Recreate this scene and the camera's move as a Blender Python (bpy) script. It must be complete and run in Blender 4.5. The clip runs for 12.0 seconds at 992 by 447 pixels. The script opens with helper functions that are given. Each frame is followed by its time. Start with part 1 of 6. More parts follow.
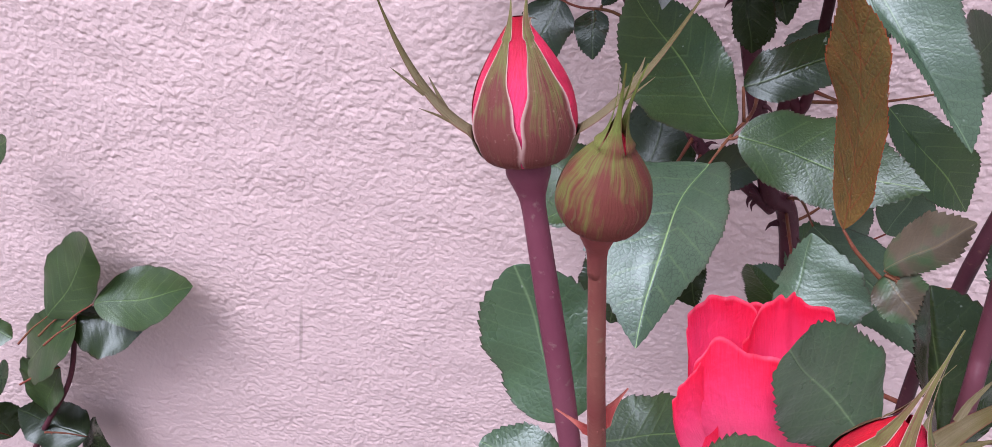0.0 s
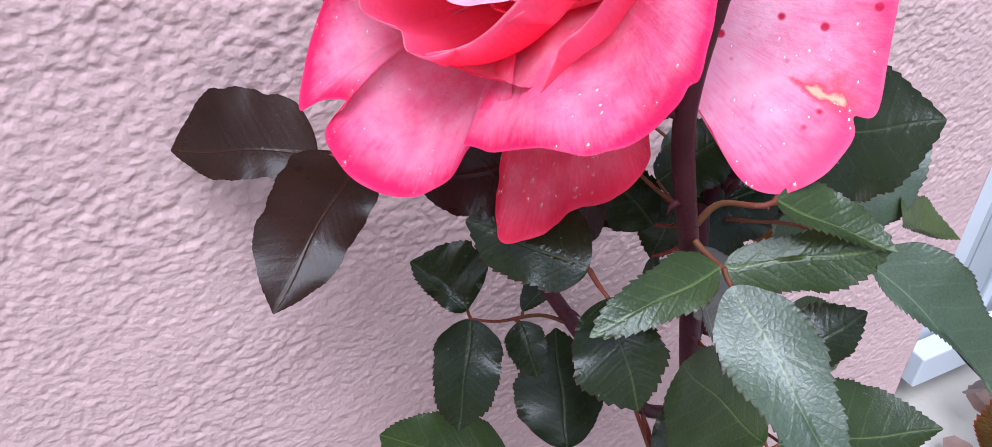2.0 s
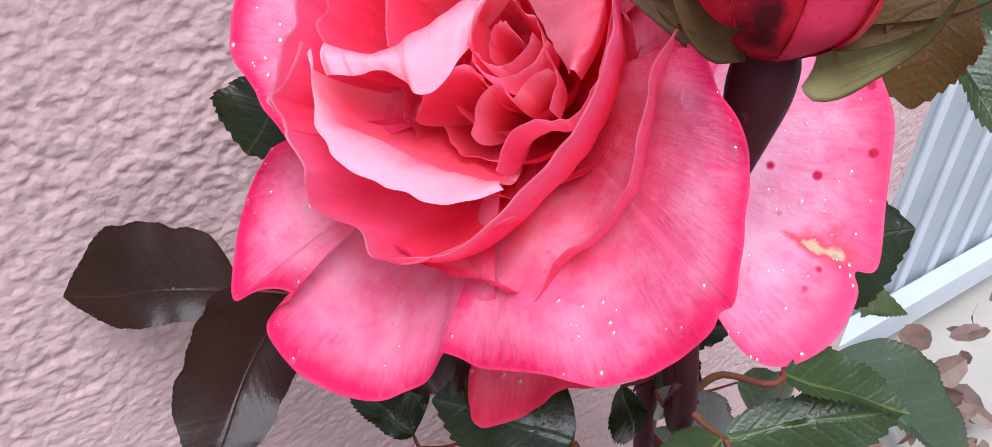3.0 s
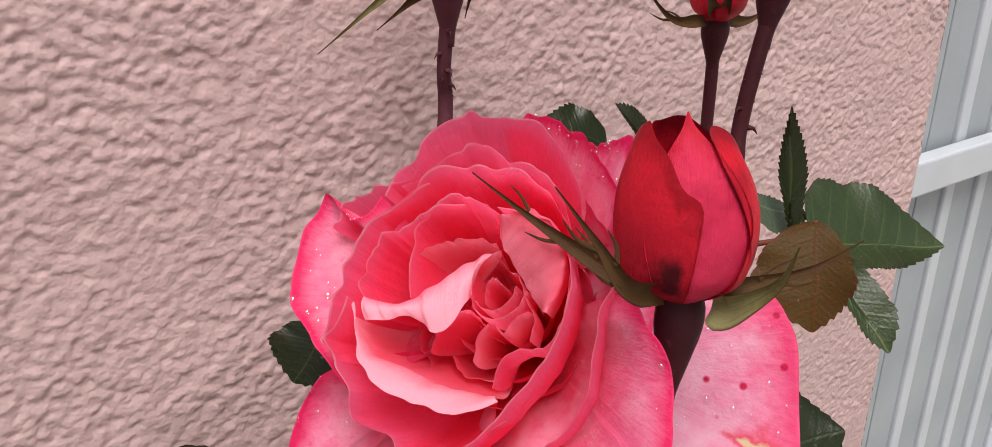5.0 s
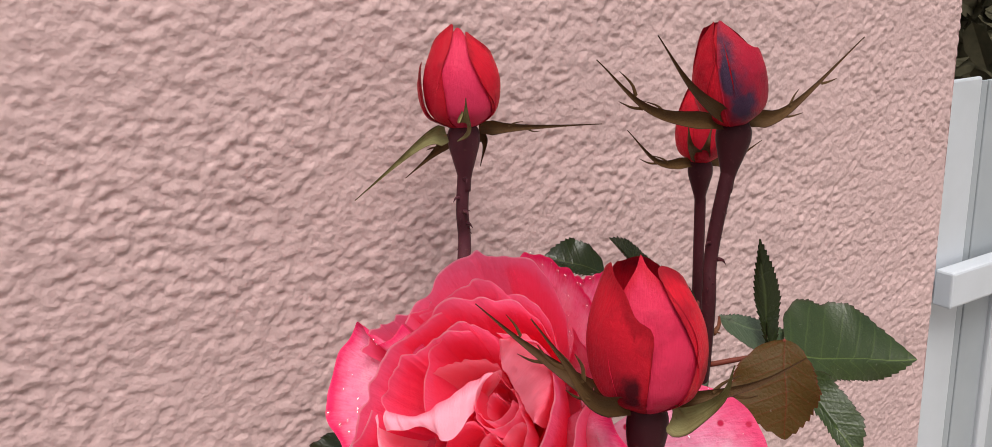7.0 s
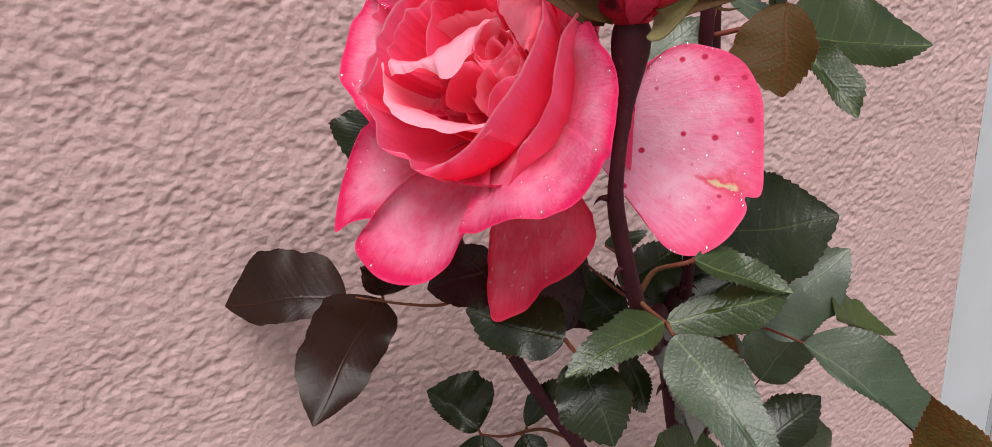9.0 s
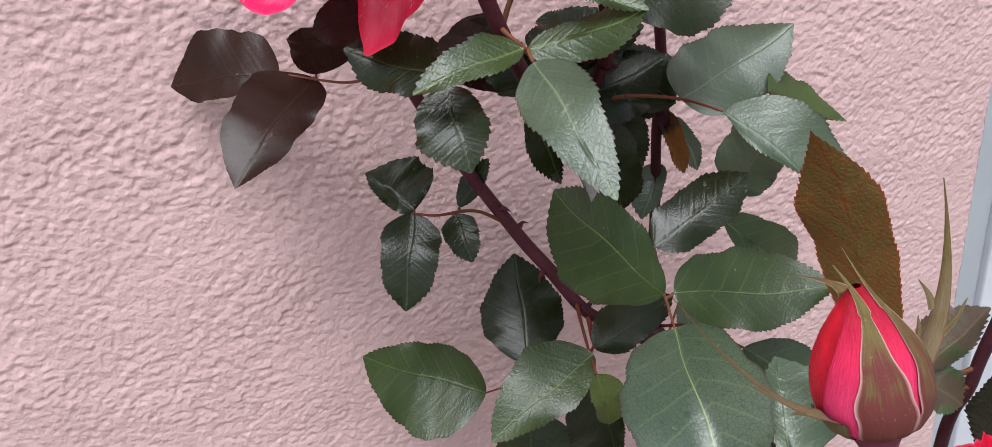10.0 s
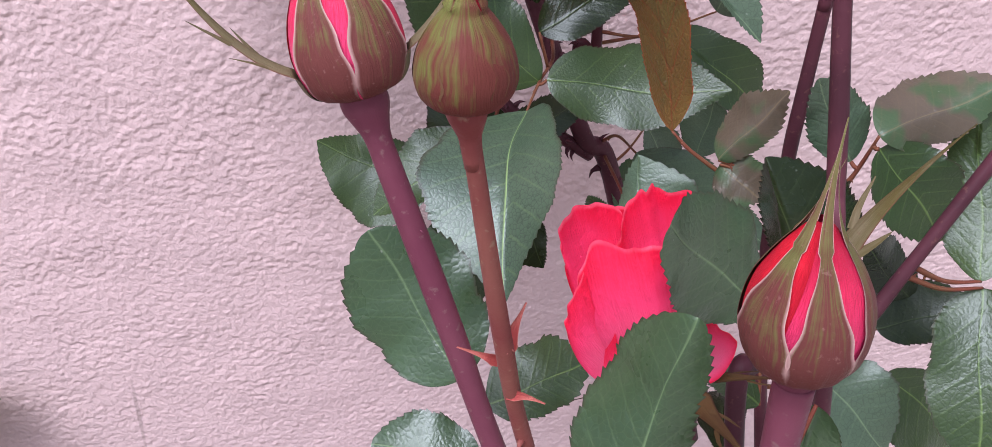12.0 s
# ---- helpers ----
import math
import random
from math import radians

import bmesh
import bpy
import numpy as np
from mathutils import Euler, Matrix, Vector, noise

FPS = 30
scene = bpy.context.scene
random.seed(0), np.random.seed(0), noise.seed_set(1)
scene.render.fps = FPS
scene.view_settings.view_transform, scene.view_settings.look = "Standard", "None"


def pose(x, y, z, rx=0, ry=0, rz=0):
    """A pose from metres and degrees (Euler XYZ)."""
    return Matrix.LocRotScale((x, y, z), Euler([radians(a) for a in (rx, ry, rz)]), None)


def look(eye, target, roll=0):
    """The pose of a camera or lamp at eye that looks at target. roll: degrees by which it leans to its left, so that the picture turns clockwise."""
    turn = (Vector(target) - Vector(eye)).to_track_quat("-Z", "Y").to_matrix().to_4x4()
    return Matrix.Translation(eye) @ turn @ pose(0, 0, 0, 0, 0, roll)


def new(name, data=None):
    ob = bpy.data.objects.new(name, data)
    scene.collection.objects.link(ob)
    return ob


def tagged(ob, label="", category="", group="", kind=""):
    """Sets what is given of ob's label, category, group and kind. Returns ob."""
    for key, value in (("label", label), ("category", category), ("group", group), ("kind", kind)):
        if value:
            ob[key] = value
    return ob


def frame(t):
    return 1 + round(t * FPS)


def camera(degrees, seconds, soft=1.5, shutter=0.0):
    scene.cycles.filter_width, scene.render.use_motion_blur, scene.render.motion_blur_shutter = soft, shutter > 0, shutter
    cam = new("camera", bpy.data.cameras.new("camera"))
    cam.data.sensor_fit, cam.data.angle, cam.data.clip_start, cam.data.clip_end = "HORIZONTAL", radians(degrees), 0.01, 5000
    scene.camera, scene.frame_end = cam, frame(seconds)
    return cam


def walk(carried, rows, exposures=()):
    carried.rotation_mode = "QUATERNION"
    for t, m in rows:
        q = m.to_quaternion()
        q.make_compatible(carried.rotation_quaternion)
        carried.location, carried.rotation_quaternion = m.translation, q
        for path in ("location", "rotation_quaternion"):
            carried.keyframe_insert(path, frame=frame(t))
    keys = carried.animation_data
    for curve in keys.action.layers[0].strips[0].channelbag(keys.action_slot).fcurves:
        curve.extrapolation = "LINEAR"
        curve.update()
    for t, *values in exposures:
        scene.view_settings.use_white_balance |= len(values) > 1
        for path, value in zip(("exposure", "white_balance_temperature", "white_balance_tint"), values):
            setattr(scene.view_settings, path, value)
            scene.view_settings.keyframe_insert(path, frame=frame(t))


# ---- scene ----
cam = camera(59.5, 12.0, soft=0.8)
PATH = [
    (0, (0.05, -0.535, 1.208), (-0.333, 1.06, 0.064), -3.3),
    (0.5, (0.036, -0.487, 1.221), (-0.287, 1.107, 0.058), -2.4),
    (1, (-0.01, -0.451, 1.254), (-0.029, 1.169, 0.081), -1.3),
    (1.5, (-0.081, -0.391, 1.285), (0.352, 1.141, 0.074), -1.0),
    (2, (-0.121, -0.342, 1.305), (0.553, 1.082, 0.073), 0.2),
    (2.5, (-0.119, -0.308, 1.315), (0.716, 1.018, 0.073), 1.4),
    (3, (-0.115, -0.288, 1.323), (0.779, 1.017, 0.099), 1.7),
    (3.2, (-0.12, -0.287, 1.324), (0.804, 1.053, 0.162), 1.6),
    (4.8, (-0.145, -0.327, 1.351), (0.898, 1.18, 0.55), 0.3),
    (5, (-0.145, -0.333, 1.356), (0.897, 1.189, 0.582), 0.1),
    (5.5, (-0.148, -0.351, 1.374), (0.891, 1.237, 0.741), -0.6),
    (6, (-0.148, -0.363, 1.382), (0.873, 1.262, 0.819), -1.4),
    (6.5, (-0.148, -0.371, 1.382), (0.851, 1.275, 0.841), -1.9),
    (6.7, (-0.149, -0.375, 1.382), (0.843, 1.279, 0.853), -2.1),
    (8.3, (-0.173, -0.392, 1.32), (0.708, 1.291, 0.696), -3.1),
    (8.5, (-0.171, -0.398, 1.314), (0.678, 1.281, 0.634), -3.4),
    (9, (-0.152, -0.425, 1.303), (0.624, 1.252, 0.535), -4.4),
    (9.5, (-0.119, -0.455, 1.269), (0.52, 1.23, 0.403), -6.0),
    (10, (-0.09, -0.481, 1.239), (0.423, 1.207, 0.296), -7.1),
    (10.5, (-0.072, -0.5, 1.224), (0.392, 1.171, 0.227), -6.9),
    (11, (-0.042, -0.513, 1.215), (0.343, 1.168, 0.203), -7.3),
    (11.5, (-0.013, -0.53, 1.205), (0.207, 1.162, 0.161), -8.5),
    (12, (0.038, -0.536, 1.184), (0.077, 1.113, 0.054), -8.9),
]
EXPOSURES = [
    (0.0, 1.45, 5360, 12), (1.0, 1.29, 5300, 13), (2.5, 1.18, 5380, 12), (3.2, 1.02, 5750, 11), (4.8, 0.75, 6500, 10), (5.5, 0.82, 6600, 10), (6.7, 0.81, 6600, 10),
    (8.5, 0.67, 6560, 10), (9.0, 0.71, 6450, 11), (9.5, 0.89, 6300, 10), (10.0, 1.14, 5950, 10), (10.5, 1.28, 5750, 11), (11.5, 1.37, 5550, 12), (12.0, 1.37, 5500, 12),
]
walk(cam, [(t, look(eye, target, roll)) for t, eye, target, roll in PATH], EXPOSURES)

# ---------------------------------------------------------------- light
world = bpy.data.worlds.new("overcast_sky")
scene.world = world
world.use_nodes = True
wn, wl = world.node_tree.nodes, world.node_tree.links
sky = wn.new("ShaderNodeTexSky")
sky.sky_type, sky.sun_disc = "NISHITA", False
sky.sun_elevation, sky.sun_rotation = radians(65), radians(205)
sky.air_density, sky.dust_density, sky.ozone_density = 1.0, 6.0, 0.6
wn["Background"].inputs["Strength"].default_value = 0.072
cloud = wn.new("ShaderNodeHueSaturation")
cloud.inputs["Saturation"].default_value = 0.4
wl.new(sky.outputs["Color"], cloud.inputs["Color"])
wl.new(cloud.outputs["Color"], wn["Background"].inputs["Color"])
sun = new("sun", bpy.data.lights.new("sun", "SUN"))
sun.data.energy, sun.data.angle, sun.data.color = 1.5, radians(34), (1.0, 0.97, 0.94)
sun.matrix_world = look((-0.8, -1.7, 5.0), (0, 0, 1.0))


# ---------------------------------------------------------------- helpers
def vec(p):
    return np.array(p, dtype=float)


def unit(p):
    p = vec(p)
    return p / (np.linalg.norm(p) + 1e-12)


def mesh_from(name, verts, faces, uvs=None, mat=None, smooth=True, veins=None):
    me = bpy.data.meshes.new(name)
    me.from_pydata([tuple(map(float, v)) for v in verts], [], faces)
    for key, coords in (("UVMap", uvs), ("veins", veins)):
        if coords is None:
            continue
        layer = me.uv_layers.new(name=key)
        idx = np.empty(len(me.loops), dtype=np.int32)
        me.loops.foreach_get("vertex_index", idx)
        layer.data.foreach_set("uv", np.asarray(coords, dtype=np.float32)[idx].ravel())
    if mat is not None:
        me.materials.append(mat)
    if smooth:
        me.polygons.foreach_set("use_smooth", [True] * len(me.polygons))
    me.update()
    return me


def attach(name, me, parent, label=""):
    ob = new(name, me)
    ob.parent = parent
    if label:
        tagged(ob, label)
    return ob


def grid_faces(nu, nv, wrap=False, first=0):
    out = []
    for i in range(nu - 1):
        for j in range(nv if wrap else nv - 1):
            k = (j + 1) % nv
            out.append((first + i * nv + j, first + i * nv + k, first + (i + 1) * nv + k, first + (i + 1) * nv + j))
    return out


def part(name, bm, mat, parent, label=""):
    me = bpy.data.meshes.new(name)
    bm.to_mesh(me)
    bm.free()
    me.materials.append(mat)
    return attach(name, me, parent, label)


def box(lo, hi, bevel=0.0):
    bm = bmesh.new()
    bmesh.ops.create_cube(bm, size=1.0)
    lo, hi = Vector(lo), Vector(hi)
    for v in bm.verts:
        v.co = Vector([lo[k] + (v.co[k] + 0.5) * (hi[k] - lo[k]) for k in range(3)])
    if bevel:
        bmesh.ops.bevel(bm, geom=bm.edges[:], offset=bevel, segments=2, affect="EDGES", profile=0.5)
    return bm


def smooth_path(points, n):
    """A curve through the points (Catmull-Rom), as n places."""
    p = [vec(q) for q in points]
    p = [2 * p[0] - p[1]] + p + [2 * p[-1] - p[-2]]
    out = []
    for s in np.linspace(0, len(p) - 3 - 1e-9, n):
        i = int(s)
        t = s - i
        a, b, c, d = p[i:i + 4]
        out.append(0.5 * (2 * b + (c - a) * t + (2 * a - 5 * b + 4 * c - d) * t * t + (3 * b - a - 3 * c + d) * t ** 3))
    return np.array(out)


def tube_data(path, radii, sides=10):
    path = np.asarray(path)
    n = len(path)
    tang = np.gradient(path, axis=0)
    tang /= np.linalg.norm(tang, axis=1)[:, None] + 1e-12
    ref = np.array([0.31, 0.87, 0.12])
    verts, uvs = [], []
    for i in range(n):
        a = unit(np.cross(tang[i], ref))
        b = np.cross(tang[i], a)
        for j in range(sides):
            w = 2 * math.pi * j / sides
            verts.append(path[i] + radii[i] * (math.cos(w) * a + math.sin(w) * b))
            uvs.append((j / sides, i / (n - 1)))
    faces = grid_faces(n, sides, wrap=True)
    faces.append(tuple(range(sides))[::-1])
    faces.append(tuple(range((n - 1) * sides, n * sides)))
    return verts, faces, uvs


def tube(name, points, r0, r1, mat, parent, n=24, sides=10, label="", prickles=0, seed=0):
    """A tapering stem through the points; prickles: curved thorns along it, in the same mesh."""
    path = smooth_path(points, n)
    s = np.linspace(0, 1, n)
    rng = random.Random(seed)
    radii = [(r0 + (r1 - r0) * t) * (1 + 0.05 * math.sin(17 * t + seed)) for t in s]
    verts, faces, uvs = tube_data(path, radii, sides)
    for k in range(prickles):
        i = rng.randrange(1, n - 2)
        d = unit(path[i + 1] - path[i])
        side = unit(np.cross(d, unit([rng.uniform(-1, 1), rng.uniform(-1, 1), rng.uniform(-1, 1)])))
        if side[1] > 0.5:
            side = -side
        size = radii[i] * (rng.uniform(0.9, 1.7) if k % 3 == 0 else rng.uniform(0.22, 0.5))
        root = path[i] + side * radii[i] * 0.8
        spine = smooth_path([root, root + side * size * 0.7, root + side * size * 1.15 - d * size * 0.55 * np.sign(d[2] or 1)], 5)
        v, f, u = tube_data(spine, [size * 0.34, size * 0.26, size * 0.17, size * 0.09, size * 0.01], 6)
        faces += [tuple(q + len(verts) for q in g) for g in f]
        verts += v
        uvs += u
    return attach(name, mesh_from(name, verts, faces, uvs, mat), parent, label)


# ---------------------------------------------------------------- materials
class Nodes:
    """A short way to write node trees."""

    def __init__(self, name):
        self.mat = bpy.data.materials.new(name)
        self.mat.use_nodes = True
        self.tree = self.mat.node_tree
        self.tree.nodes.clear()
        self.out = self.add("ShaderNodeOutputMaterial")

    def add(self, kind, **props):
        node = self.tree.nodes.new(kind)
        for key, value in props.items():
            setattr(node, key, value)
        return node

    def put(self, node, name, value):
        if hasattr(value, "is_linked"):
            self.tree.links.new(value, node.inputs[name])
        else:
            node.inputs[name].default_value = value

    def make(self, kind, outlet=0, props=None, **inputs):
        node = self.add(kind, **(props or {}))
        for key, value in inputs.items():
            self.put(node, int(key[1:]) if key[0] == "_" and key[1:].isdigit() else key.replace("_", " "), value)
        return node.outputs[outlet]

    def math(self, op, a, b=0.0, c=0.0):
        return self.make("ShaderNodeMath", props={"operation": op}, _0=a, _1=b, _2=c)

    def ramp(self, fac, *stops):
        node = self.add("ShaderNodeValToRGB")
        els = node.color_ramp.elements
        while len(els) < len(stops):
            els.new(0.5)
        for el, (pos, col) in zip(els, stops):
            el.position = pos
            el.color = (*col, 1) if len(col) == 3 else col
        self.put(node, "Fac", fac)
        return node.outputs[0]

    def mix(self, fac, a, b, blend="MIX"):
        node = self.add("ShaderNodeMix", data_type="RGBA", blend_type=blend)
        for i, value in ((0, fac), (6, a), (7, b)):
            if hasattr(value, "is_linked"):
                self.tree.links.new(value, node.inputs[i])
            else:
                node.inputs[i].default_value = (*value, 1) if isinstance(value, tuple) and len(value) == 3 else value
        return node.outputs[2]

    def noise(self, scale, detail=4.0, rough=0.55, coord=None, outlet=0):
        node = self.add("ShaderNodeTexNoise")
        node.inputs["Scale"].default_value = scale
        node.inputs["Detail"].default_value = detail
        node.inputs["Roughness"].default_value = rough
        self.tree.links.new(coord if coord is not None else self.coord("Object"), node.inputs["Vector"])
        return node.outputs[outlet]

    def coord(self, which="Object"):
        return self.add("ShaderNodeTexCoord").outputs[which]

    def bump(self, height, strength, distance, normal=None):
        node = self.add("ShaderNodeBump")
        self.put(node, "Height", height)
        node.inputs["Strength"].default_value = strength
        node.inputs["Distance"].default_value = distance
        if normal is not None:
            self.tree.links.new(normal, node.inputs["Normal"])
        return node.outputs[0]

    def surface(self, shader):
        self.tree.links.new(shader, self.out.inputs["Surface"])
        return self.mat


def rgb(*c):
    return (*c, 1.0)


def leaf_material(name, dark, light, vein, rough, thin, vein_bump=0.5, sheen=0.5, rim=(0.030, 0.020, 0.010), blotch=None, vein_mix=0.10, net_dark=0.0, pucker=1.0):
    """A rose leaf: pale midrib, sunken side veins, a fine quilted net between them, waxy gloss."""
    n = Nodes(name)
    sep = n.add("ShaderNodeSeparateXYZ")
    n.tree.links.new(n.coord("UV"), sep.inputs[0])
    u, v = sep.outputs[0], sep.outputs[1]
    sep2 = n.add("ShaderNodeSeparateXYZ")
    n.tree.links.new(n.add("ShaderNodeUVMap", uv_map="veins").outputs[0], sep2.inputs[0])
    f, off = sep2.outputs[0], sep2.outputs[1]
    across = n.math("MULTIPLY", n.math("ABSOLUTE", n.math("SUBTRACT", v, 0.5)), 2.0)
    info = n.add("ShaderNodeObjectInfo")
    obj = n.coord("Object")
    wob = n.noise(90.0, 3.0, coord=obj)
    inner = n.math("SUBTRACT", 1.0, n.math("POWER", across, 4.0))
    # side veins leave the midrib at a slant and fork away before the rim
    wave = n.math("PINGPONG", n.math("ADD", f, n.math("MULTIPLY", n.math("SUBTRACT", wob, 0.5), 0.30)), 0.5)
    line = n.math("MAXIMUM", n.math("SUBTRACT", 1.0, n.math("MULTIPLY", wave, 15.0)), 0.0)
    line = n.math("MULTIPLY", line, inner)
    crease = n.math("MAXIMUM", n.math("SUBTRACT", 1.0, n.math("MULTIPLY", wave, 5.0)), 0.0)
    crease = n.math("MULTIPLY", crease, inner)
    mid = n.math("MAXIMUM", n.math("SUBTRACT", 1.0, n.math("MULTIPLY", off, 22.0)), 0.0)
    groove = n.math("MAXIMUM", n.math("SUBTRACT", 1.0, n.math("MULTIPLY", off, 9.0)), 0.0)
    net = n.add("ShaderNodeTexVoronoi", feature="DISTANCE_TO_EDGE")
    net.inputs["Scale"].default_value = 520.0
    n.tree.links.new(obj, net.inputs["Vector"])
    pillow = n.math("SMOOTH_MIN", n.math("MULTIPLY", net.outputs[0], 3.2), 1.0, 0.4)
    netline = n.math("MAXIMUM", n.math("SUBTRACT", 1.0, n.math("MULTIPLY", net.outputs[0], 13.0)), 0.0)
    mesh2 = n.add("ShaderNodeTexVoronoi", feature="DISTANCE_TO_EDGE")
    mesh2.inputs["Scale"].default_value = 900.0
    n.tree.links.new(obj, mesh2.inputs["Vector"])
    grain = n.math("MINIMUM", n.math("MULTIPLY", mesh2.outputs[0], 3.0), 1.0)
    big = n.noise(26.0, 4.0, coord=obj)
    fine = n.noise(700.0, 3.0, coord=obj)
    col = n.mix(n.ramp(big, (0.32, (0, 0, 0)), (0.68, (1, 1, 1))), dark, light)
    col = n.mix(n.math("MULTIPLY", info.outputs["Random"], 0.45), col, tuple(0.62 * c for c in dark))
    if blotch:
        spot = n.ramp(n.noise(70.0, 2.0, coord=obj), (0.46, (0, 0, 0)), (0.56, (1, 1, 1)))
        col = n.mix(spot, col, blotch)
    if net_dark:
        col = n.mix(n.math("MULTIPLY", netline, net_dark), col, tuple(0.35 * c for c in dark))
    else:
        col = n.mix(n.math("MULTIPLY", netline, vein_mix * 0.8), col, vein)
    col = n.mix(n.math("MULTIPLY", line, vein_mix * 1.7), col, vein)
    col = n.mix(n.math("MULTIPLY", mid, 0.9 if net_dark > 0.5 else 0.65), col, vein)
    if rim:
        edge = n.ramp(across, (0.945, (0, 0, 0)), (0.995, (1, 1, 1)))
        col = n.mix(n.math("MULTIPLY", edge, 0.8), col, rim)
    speck = n.ramp(n.noise(240.0, 2.0, coord=obj), (0.735, (0, 0, 0)), (0.765, (1, 1, 1)))
    col = n.mix(n.math("MULTIPLY", speck, 0.20 + 0.25 * pucker), col, (0.30, 0.31, 0.26))
    dust = n.ramp(fine, (0.66, (0, 0, 0)), (0.78, (1, 1, 1)))
    col = n.mix(n.math("MULTIPLY", dust, 0.10), col, (0.35, 0.36, 0.33))
    height = n.math("MULTIPLY", pillow, 0.55 * vein_bump * pucker)
    height = n.math("ADD", height, n.math("MULTIPLY", grain, 0.10 * vein_bump))
    height = n.math("ADD", height, n.math("MULTIPLY", crease, -0.45 * vein_bump))
    height = n.math("ADD", height, n.math("MULTIPLY", groove, -0.30))
    height = n.math("ADD", height, n.math("MULTIPLY", n.noise(42.0, 3.0, 0.5, coord=obj), 0.5 + 0.9 * pucker))
    height = n.math("ADD", height, n.math("MULTIPLY", n.noise(150.0, 3.0, coord=obj), 0.30 * pucker))
    nor = n.bump(height, 0.55, 0.0008)
    bsdf = n.add("ShaderNodeBsdfPrincipled")
    n.put(bsdf, "Base Color", col)
    n.put(bsdf, "Roughness", n.math("ADD", rough, n.math("MULTIPLY", n.math("SUBTRACT", n.noise(45.0, 4.0, 0.6, coord=obj), 0.5), 0.14 + 0.26 * pucker)))
    n.put(bsdf, "Specular IOR Level", sheen)
    n.put(bsdf, "Normal", nor)
    trans = n.make("ShaderNodeBsdfTranslucent", 0, None, Color=n.mix(0.5, col, rgb(*thin)), Normal=nor)
    mixed = n.add("ShaderNodeMixShader")
    mixed.inputs[0].default_value = 0.16
    n.tree.links.new(bsdf.outputs[0], mixed.inputs[1])
    n.tree.links.new(trans, mixed.inputs[2])
    return n.surface(mixed.outputs[0])


LEAF = {
    "green": leaf_material("green_leaf", (0.019, 0.037, 0.008), (0.043, 0.067, 0.016), (0.14, 0.20, 0.05), 0.36, (0.12, 0.18, 0.03), 0.45, 0.48, net_dark=0.40, vein_mix=0.11, pucker=0.45),
    "grey": leaf_material("grey_green_leaf", (0.048, 0.075, 0.043), (0.082, 0.116, 0.065), (0.18, 0.24, 0.12), 0.38, (0.12, 0.18, 0.07), 0.40, 0.60, net_dark=0.45, vein_mix=0.08, pucker=0.45),
    "big": leaf_material("net_veined_leaf", (0.042, 0.071, 0.039), (0.078, 0.116, 0.064), (0.24, 0.33, 0.11), 0.42, (0.08, 0.16, 0.04), 0.24, 0.75, net_dark=0.92, pucker=0.8),
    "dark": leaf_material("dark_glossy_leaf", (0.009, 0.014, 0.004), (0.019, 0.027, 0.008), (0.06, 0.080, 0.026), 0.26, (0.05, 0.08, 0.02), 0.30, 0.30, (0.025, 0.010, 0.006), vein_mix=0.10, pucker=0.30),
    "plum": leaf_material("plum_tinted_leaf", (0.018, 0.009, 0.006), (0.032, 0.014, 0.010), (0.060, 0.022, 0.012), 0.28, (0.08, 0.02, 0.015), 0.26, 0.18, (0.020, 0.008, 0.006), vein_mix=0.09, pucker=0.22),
    "olive": leaf_material("olive_leaf", (0.040, 0.060, 0.012), (0.075, 0.105, 0.020), (0.13, 0.17, 0.04), 0.5, (0.14, 0.20, 0.02)),
    "bronze": leaf_material("bronze_leaf", (0.095, 0.054, 0.014), (0.160, 0.094, 0.025), (0.15, 0.020, 0.010), 0.48, (0.34, 0.14, 0.03), 0.9, 0.16, (0.26, 0.030, 0.014), (0.080, 0.058, 0.016), 0.36, pucker=0.7),
    "umber": leaf_material("dark_bronze_leaf", (0.058, 0.036, 0.009), (0.096, 0.056, 0.013), (0.13, 0.020, 0.010), 0.5, (0.22, 0.09, 0.02), 0.5, 0.12, (0.10, 0.02, 0.012), vein_mix=0.28, pucker=0.6),
    "brown": leaf_material("brown_tinged_leaf", (0.060, 0.045, 0.028), (0.120, 0.085, 0.060), (0.17, 0.12, 0.06), 0.40, (0.15, 0.08, 0.03), 0.18, 0.5, None, (0.045, 0.075, 0.030)),
    # pale grey patches paint the sky highlights of a glossy leaf into its colour
    "pale": leaf_material("highlight_pale_leaf", (0.13, 0.125, 0.11), (0.26, 0.255, 0.24), (0.28, 0.26, 0.24), 0.32, (0.14, 0.16, 0.08), 0.4, 0.7),
    "wither": leaf_material("withered_leaf", (0.22, 0.085, 0.02), (0.36, 0.16, 0.05), (0.20, 0.07, 0.02), 0.6, (0.25, 0.10, 0.02), 0.8, 0.3, None, (0.05, 0.03, 0.015)),
    "broad": leaf_material("soft_green_leaf", (0.028, 0.050, 0.019), (0.052, 0.085, 0.034), (0.15, 0.21, 0.09), 0.32, (0.08, 0.16, 0.05), 0.22, 0.6),
}
LEAF["front"] = LEAF["broad"]
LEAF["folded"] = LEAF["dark"]


